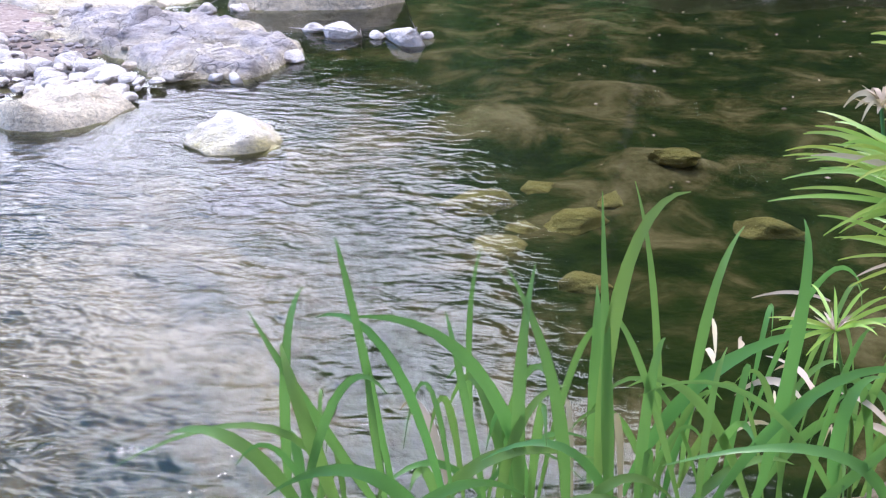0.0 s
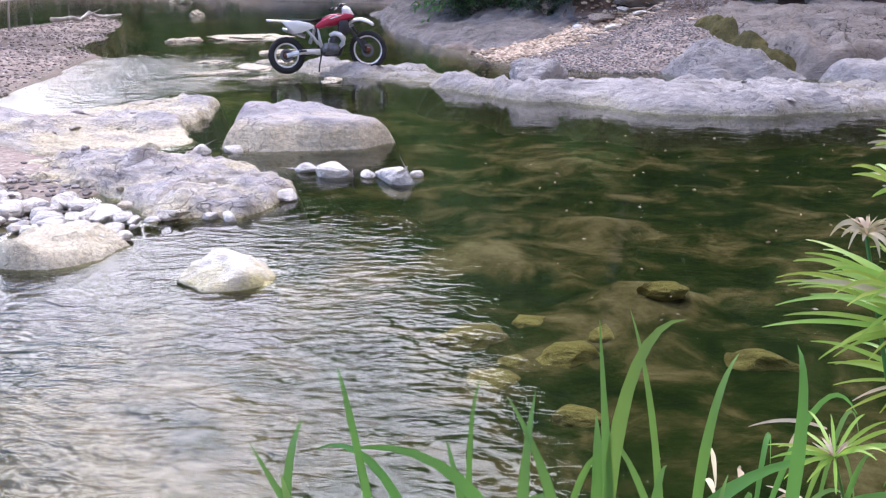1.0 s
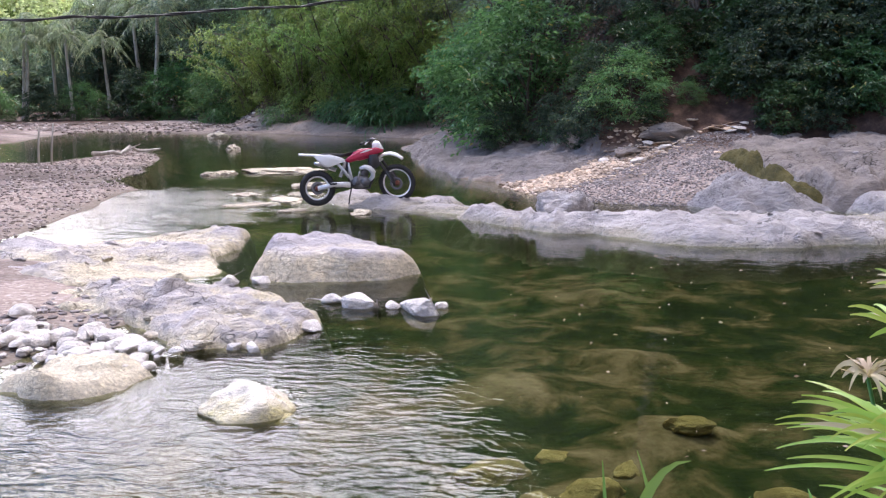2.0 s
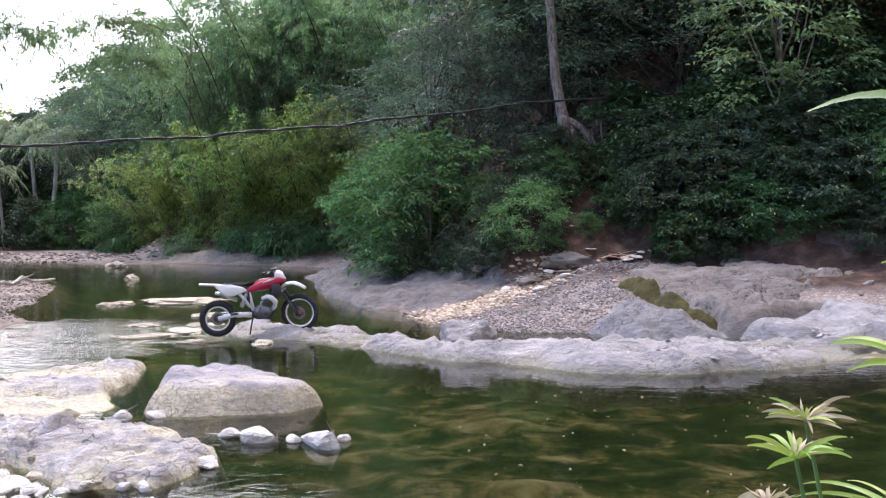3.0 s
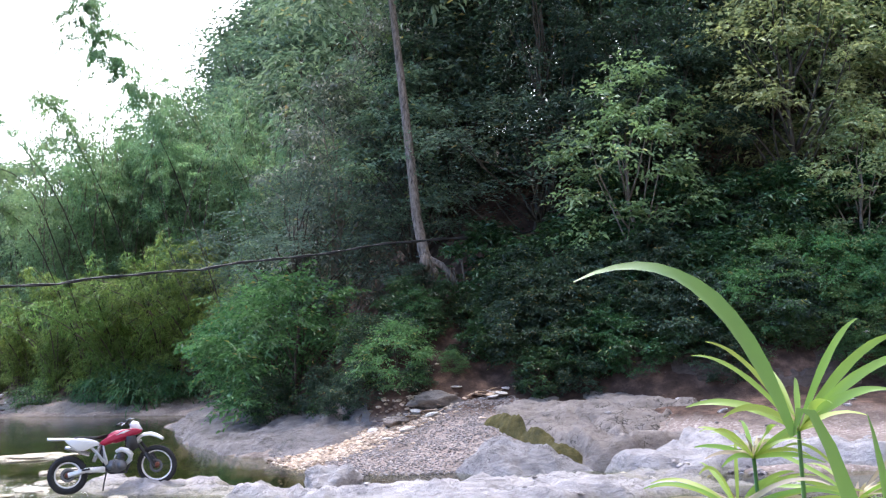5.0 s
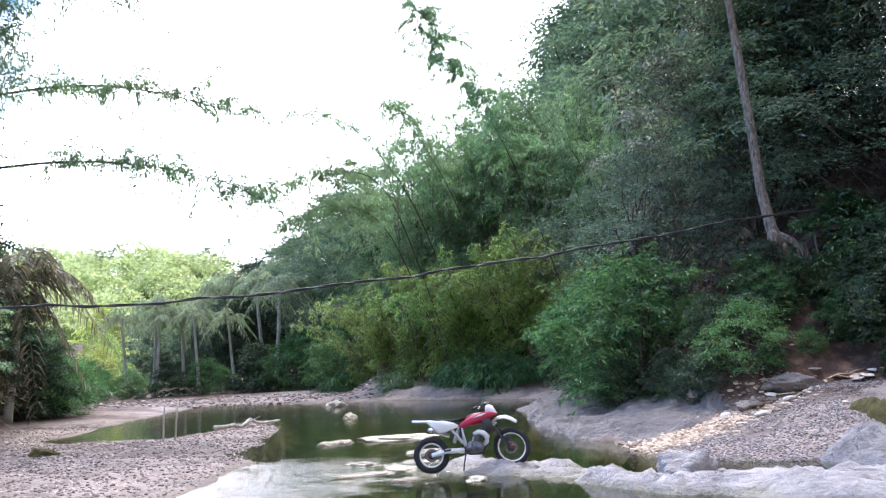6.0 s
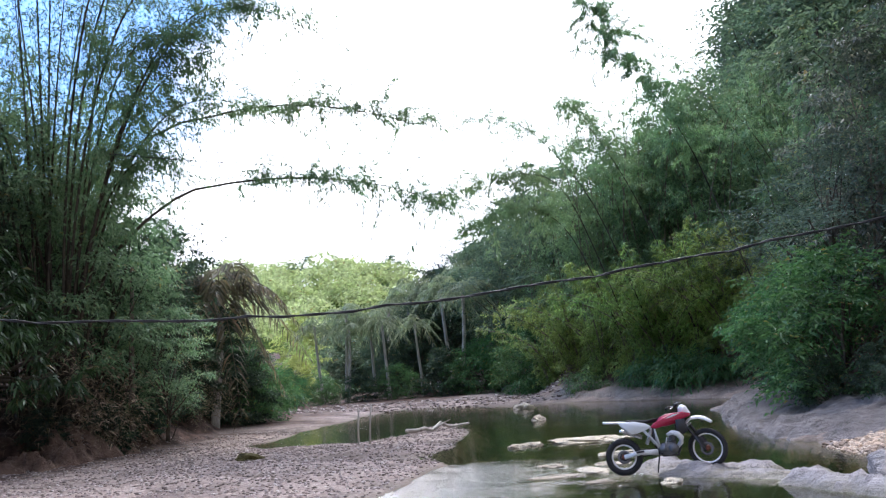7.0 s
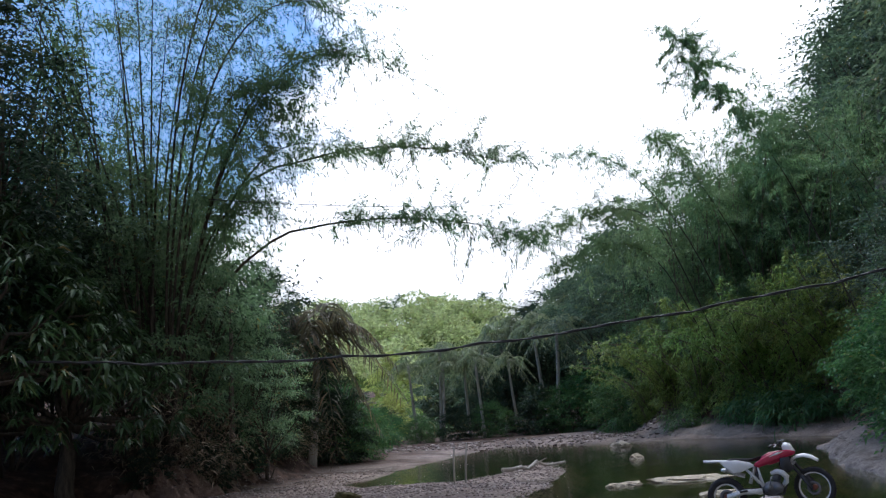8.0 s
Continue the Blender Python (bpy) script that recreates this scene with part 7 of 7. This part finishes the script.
# ---- loose stones ----
def chip_mesh(seed, points=15, flat=0.55):
    """A broken, slightly rounded stone: the hull of a few scattered points with softened corners."""
    r = random.Random(seed)
    b = bmesh.new()
    for _ in range(points):
        d = Vector((r.gauss(0, 1), r.gauss(0, 1), r.gauss(0, 1))).normalized()
        b.verts.new(Vector((d.x, d.y, d.z * flat)) * r.uniform(0.8, 1.05))
    hull = bmesh.ops.convex_hull(b, input=b.verts[:])
    loose = [v for v in b.verts if not v.link_faces]
    bmesh.ops.delete(b, geom=loose, context="VERTS")
    bmesh.ops.bevel(b, geom=b.edges[:], offset=0.09, segments=1, affect="EDGES")
    me = bpy.data.meshes.new("stone")
    bmesh.ops.recalc_face_normals(b, faces=b.faces)
    b.to_mesh(me)
    b.free()
    return me


STONES = [chip_mesh(700 + k, 16, 0.6) for k in range(8)]
TAN = [chip_mesh(720 + k, 9, 0.55) for k in range(5)]
for me in STONES:
    me.materials.append(M_STONE)
for me in TAN:
    me.materials.append(M_TAN)
rng_stone = random.Random(31)


def stone(meshes, x, y, z, s, label, group, flat=1.0):
    ob = new("stone", rng_stone.choice(meshes))
    ob.matrix_basis = pose(x, y, z, rng_stone.uniform(-12, 12), rng_stone.uniform(-12, 12), rng_stone.uniform(0, 360)) @ Matrix.Diagonal((s * rng_stone.uniform(0.8, 1.3), s * rng_stone.uniform(0.7, 1.0), s * flat, 1))
    return tagged(ob, label, "stone", group)


for x, y, s in [(-2.27, 11.1, 0.15), (-2.62, 10.98, 0.18), (-1.33, 10.03, 0.14), (-1.02, 9.90, 0.30), (-0.70, 9.76, 0.10), (-0.42, 9.64, 0.29), (-0.22, 9.76, 0.10), (-1.38, 8.85, 0.15), (-1.55, 8.85, 0.12), (-1.75, 8.15, 0.12), (-1.95, 8.2, 0.10)]:
    stone(STONES, x, y, 0.02, s, "pale rounded stone lying in shallow water", "stones by the boulder", 0.9)
for k in range(90):
    u = rng_stone.random()
    x = -2.35 - 1.75 * u + rng_stone.gauss(0, 0.10)
    y = 7.85 + 0.75 * u + rng_stone.gauss(0, 0.33)
    if x < -3.7 and y < 7.6:
        continue
    s = rng_stone.choice((0.05, 0.07, 0.09, 0.12, 0.16))
    stone(STONES, x, y, max(ground_at(x, y), 0.0) + 0.02 + s * 0.25, s, "whitish river stone in a heap by the platform", "heaped river stones", 0.85)
for k in range(80):
    u = rng_stone.random()
    u = u * u
    x, y = 1.5 + 2.8 * u + rng_stone.gauss(0, 0.25), 21.2 + 1.7 * u + rng_stone.gauss(0, 0.45)
    s = rng_stone.uniform(0.06, 0.15)
    stone(TAN, x, y, ground_at(x, y) + s * 0.2, s, "broken tan stone on the bank slope", "broken tan stones")
for k in range(12):
    x, y = rng_stone.uniform(3.0, 5.6), rng_stone.uniform(21.2, 22.6)
    s = rng_stone.uniform(0.08, 0.22)
    stone(TAN if k % 2 else STONES, x, y, ground_at(x, y) + s * 0.2, s, "angular stone below the tree roots", "stones under the tall tree", 0.6)

# thin pale layers breaking out of the bank top
for k in range(34):
    u = rng_stone.random()
    x, y = 3.9 + 2.6 * u + rng_stone.gauss(0, 0.12), 22.7 + 0.35 * math.sin(u * 3) + rng_stone.gauss(0, 0.16)
    s = rng_stone.uniform(0.10, 0.24)
    stone(TAN if k % 3 else STONES, x, y, ground_at(x, y) + 0.05 + 0.10 * rng_stone.random(), s, "flat pale layered stone at the top of the gravel", "layered stones on the bank", 0.3)

BROKEN = [chip_mesh(740 + k, 13, 0.45) for k in range(6)]
for k, me in enumerate(BROKEN):
    me.materials.append(M_SLATE if k == 0 else M_VIOLET)
bpy.context.view_layer.update()
caster = bpy.context.evaluated_depsgraph_get()


def lie_at(x, y):
    """The height of whatever lies on top at this place."""
    hit, at, _, _, ob, _ = scene.ray_cast(caster, (x, y, 3.0), (0, 0, -1))
    return at.z if hit and ob.name != "water" else max(ground_at(x, y), -0.05)


for count, x0, x1, y0, y1, lo, hi, what in [(45, -4.3, -1.4, 8.1, 10.7, 0.05, 0.16, "broken rock fragment on the grey platform"), (10, -6.0, -3.1, 10.9, 14.3, 0.05, 0.16, "loose chip on the pale platform"),
                                            (24, 1.3, 8.4, 13.6, 16.6, 0.04, 0.15, "loose chip on the rock ledge"), (20, 7.2, 14.0, 16.2, 21.0, 0.05, 0.2, "loose chip on the bank slab")]:
    for k in range(count):
        x, y, s = rng_stone.uniform(x0, x1), rng_stone.uniform(y0, y1), rng_stone.uniform(lo, hi) * rng_stone.uniform(0.5, 1.0)
        z = lie_at(x, y)
        if z < 0.03:
            continue
        stone(BROKEN, x, y, z + s * 0.12, s, what, "broken fragments", 0.8)


def scatter(name, label, count, spot, lo, hi, mat, seed):
    """Gravel too fine to pick apart: small faceted stones in one mesh."""
    r = np.random.RandomState(seed)
    base = bmesh.new()
    bmesh.ops.create_icosphere(base, subdivisions=1, radius=1.0)
    bv = np.array([v.co[:] for v in base.verts])
    bf = np.array([[v.index for v in f.verts] for f in base.faces])
    base.free()
    xy = np.array([spot(r) for _ in range(count)])
    z = ground_height(xy[:, 0], xy[:, 1])
    size = r.uniform(lo, hi, count) ** 1.0
    jit = 1 + 0.35 * (r.rand(count, len(bv), 1) - 0.5)
    ang = r.uniform(0, 6.28, count)
    v = bv[None] * jit * (size[:, None, None] * np.array([1.2, 0.85, 0.55]))
    c, s = np.cos(ang)[:, None], np.sin(ang)[:, None]
    vx, vy = v[..., 0] * c - v[..., 1] * s, v[..., 0] * s + v[..., 1] * c
    out = np.stack([vx + xy[:, 0:1], vy + xy[:, 1:2], v[..., 2] + (z + size * 0.15)[:, None]], -1).reshape(-1, 3)
    faces = (bf[None] + (np.arange(count) * len(bv))[:, None, None]).reshape(-1, 3)
    return tagged(mesh_object(name, out.tolist(), faces.tolist(), mat, smooth=False), label, "gravel", kind="stuff")


def gravel_material(name, stops):
    m, n, l, b = material(name, 0.9, 0.2)
    g = n.new("ShaderNodeNewGeometry")
    r = ramp_node(n, stops)
    l.new(g.outputs["Random Per Island"], r.inputs["Fac"])
    grain = noise_node(n, l, g.outputs["Position"], 40, 4)
    l.new(mix_node(n, l, range_node(n, l, grain, 0.35, 0.7, 0.0, 0.5), r.outputs["Color"], (0.14, 0.12, 0.11)), b.inputs["Base Color"])
    return m


M_GRAVEL = gravel_material("bank_gravel", [(0.0, (0.12, 0.104, 0.102)), (0.5, (0.225, 0.20, 0.195)), (0.88, (0.34, 0.308, 0.296)), (1.0, (0.54, 0.49, 0.465))])
M_BROWN = gravel_material("bar_gravel", [(0.0, (0.12, 0.095, 0.085)), (0.5, (0.28, 0.225, 0.20)), (0.88, (0.43, 0.365, 0.335)), (1.0, (0.68, 0.61, 0.56))])


def near_bar(r):
    while True:
        x, y = r.uniform(-20, -6.4), r.uniform(10, 37)
        if signed(LEFT_BAR, np.array([x]), np.array([y]))[0] > -0.1 and x > -y * 1.05:
            return x, y


scatter("gravel", "grey gravel spilling down the bank between rocks", 12000, lambda r: (1.9 + 4.6 * r.rand(), 17.4 + 5.6 * r.rand()), 0.009, 0.030, M_GRAVEL, 1)
scatter("gravel", "brown gravel of the river bar", 15000, near_bar, 0.010, 0.045, M_BROWN, 2)
scatter("gravel", "pale stones along the far bar", 900, lambda r: (-26 + 18 * r.rand(), 48.5 + 7 * r.rand()), 0.04, 0.13, M_BROWN, 3)
scatter("gravel", "loose pebbles on the ledge and its edge", 500, lambda r: (6.2 + 2.6 * r.rand(), 13.9 + 2.2 * r.rand()), 0.03, 0.09, M_GRAVEL, 4)
M_TANBITS = gravel_material("tan_rubble", [(0.0, (0.20, 0.14, 0.10)), (0.5, (0.47, 0.35, 0.25)), (1.0, (0.80, 0.66, 0.52))])


def tan_band(r):
    u = r.rand() ** 1.6
    return 1.5 + 3.0 * u + r.normal() * 0.35, 21.0 + 1.9 * u + r.normal() * 0.5


scatter("rubble", "tan rubble strewn down the bank slope", 2600, tan_band, 0.02, 0.07, M_TANBITS, 5)
scatter("rubble", "stone chips scattered over the grey platform", 700, lambda r: (-4.3 + 3.0 * r.rand(), 7.6 + 2.6 * r.rand()), 0.015, 0.05, M_GRAVEL, 6)
# leaf bits adrift on the slow water
r_drift = np.random.RandomState(9)
drift = np.stack([r_drift.uniform(0.3, 5.0, 90), r_drift.uniform(5.5, 13.0, 90), np.full(90, 0.004)], -1)
flat_way = np.stack([r_drift.normal(size=90), r_drift.normal(size=90), np.zeros(90)], -1)
tagged(leaf_mesh("leaf_bits", drift, flat_way, r_drift.uniform(0.02, 0.05, 90), 0.5, r_drift, 0.0, None, L_STRAW), "small dry leaf bits adrift on the water", "leaf litter", kind="stuff")
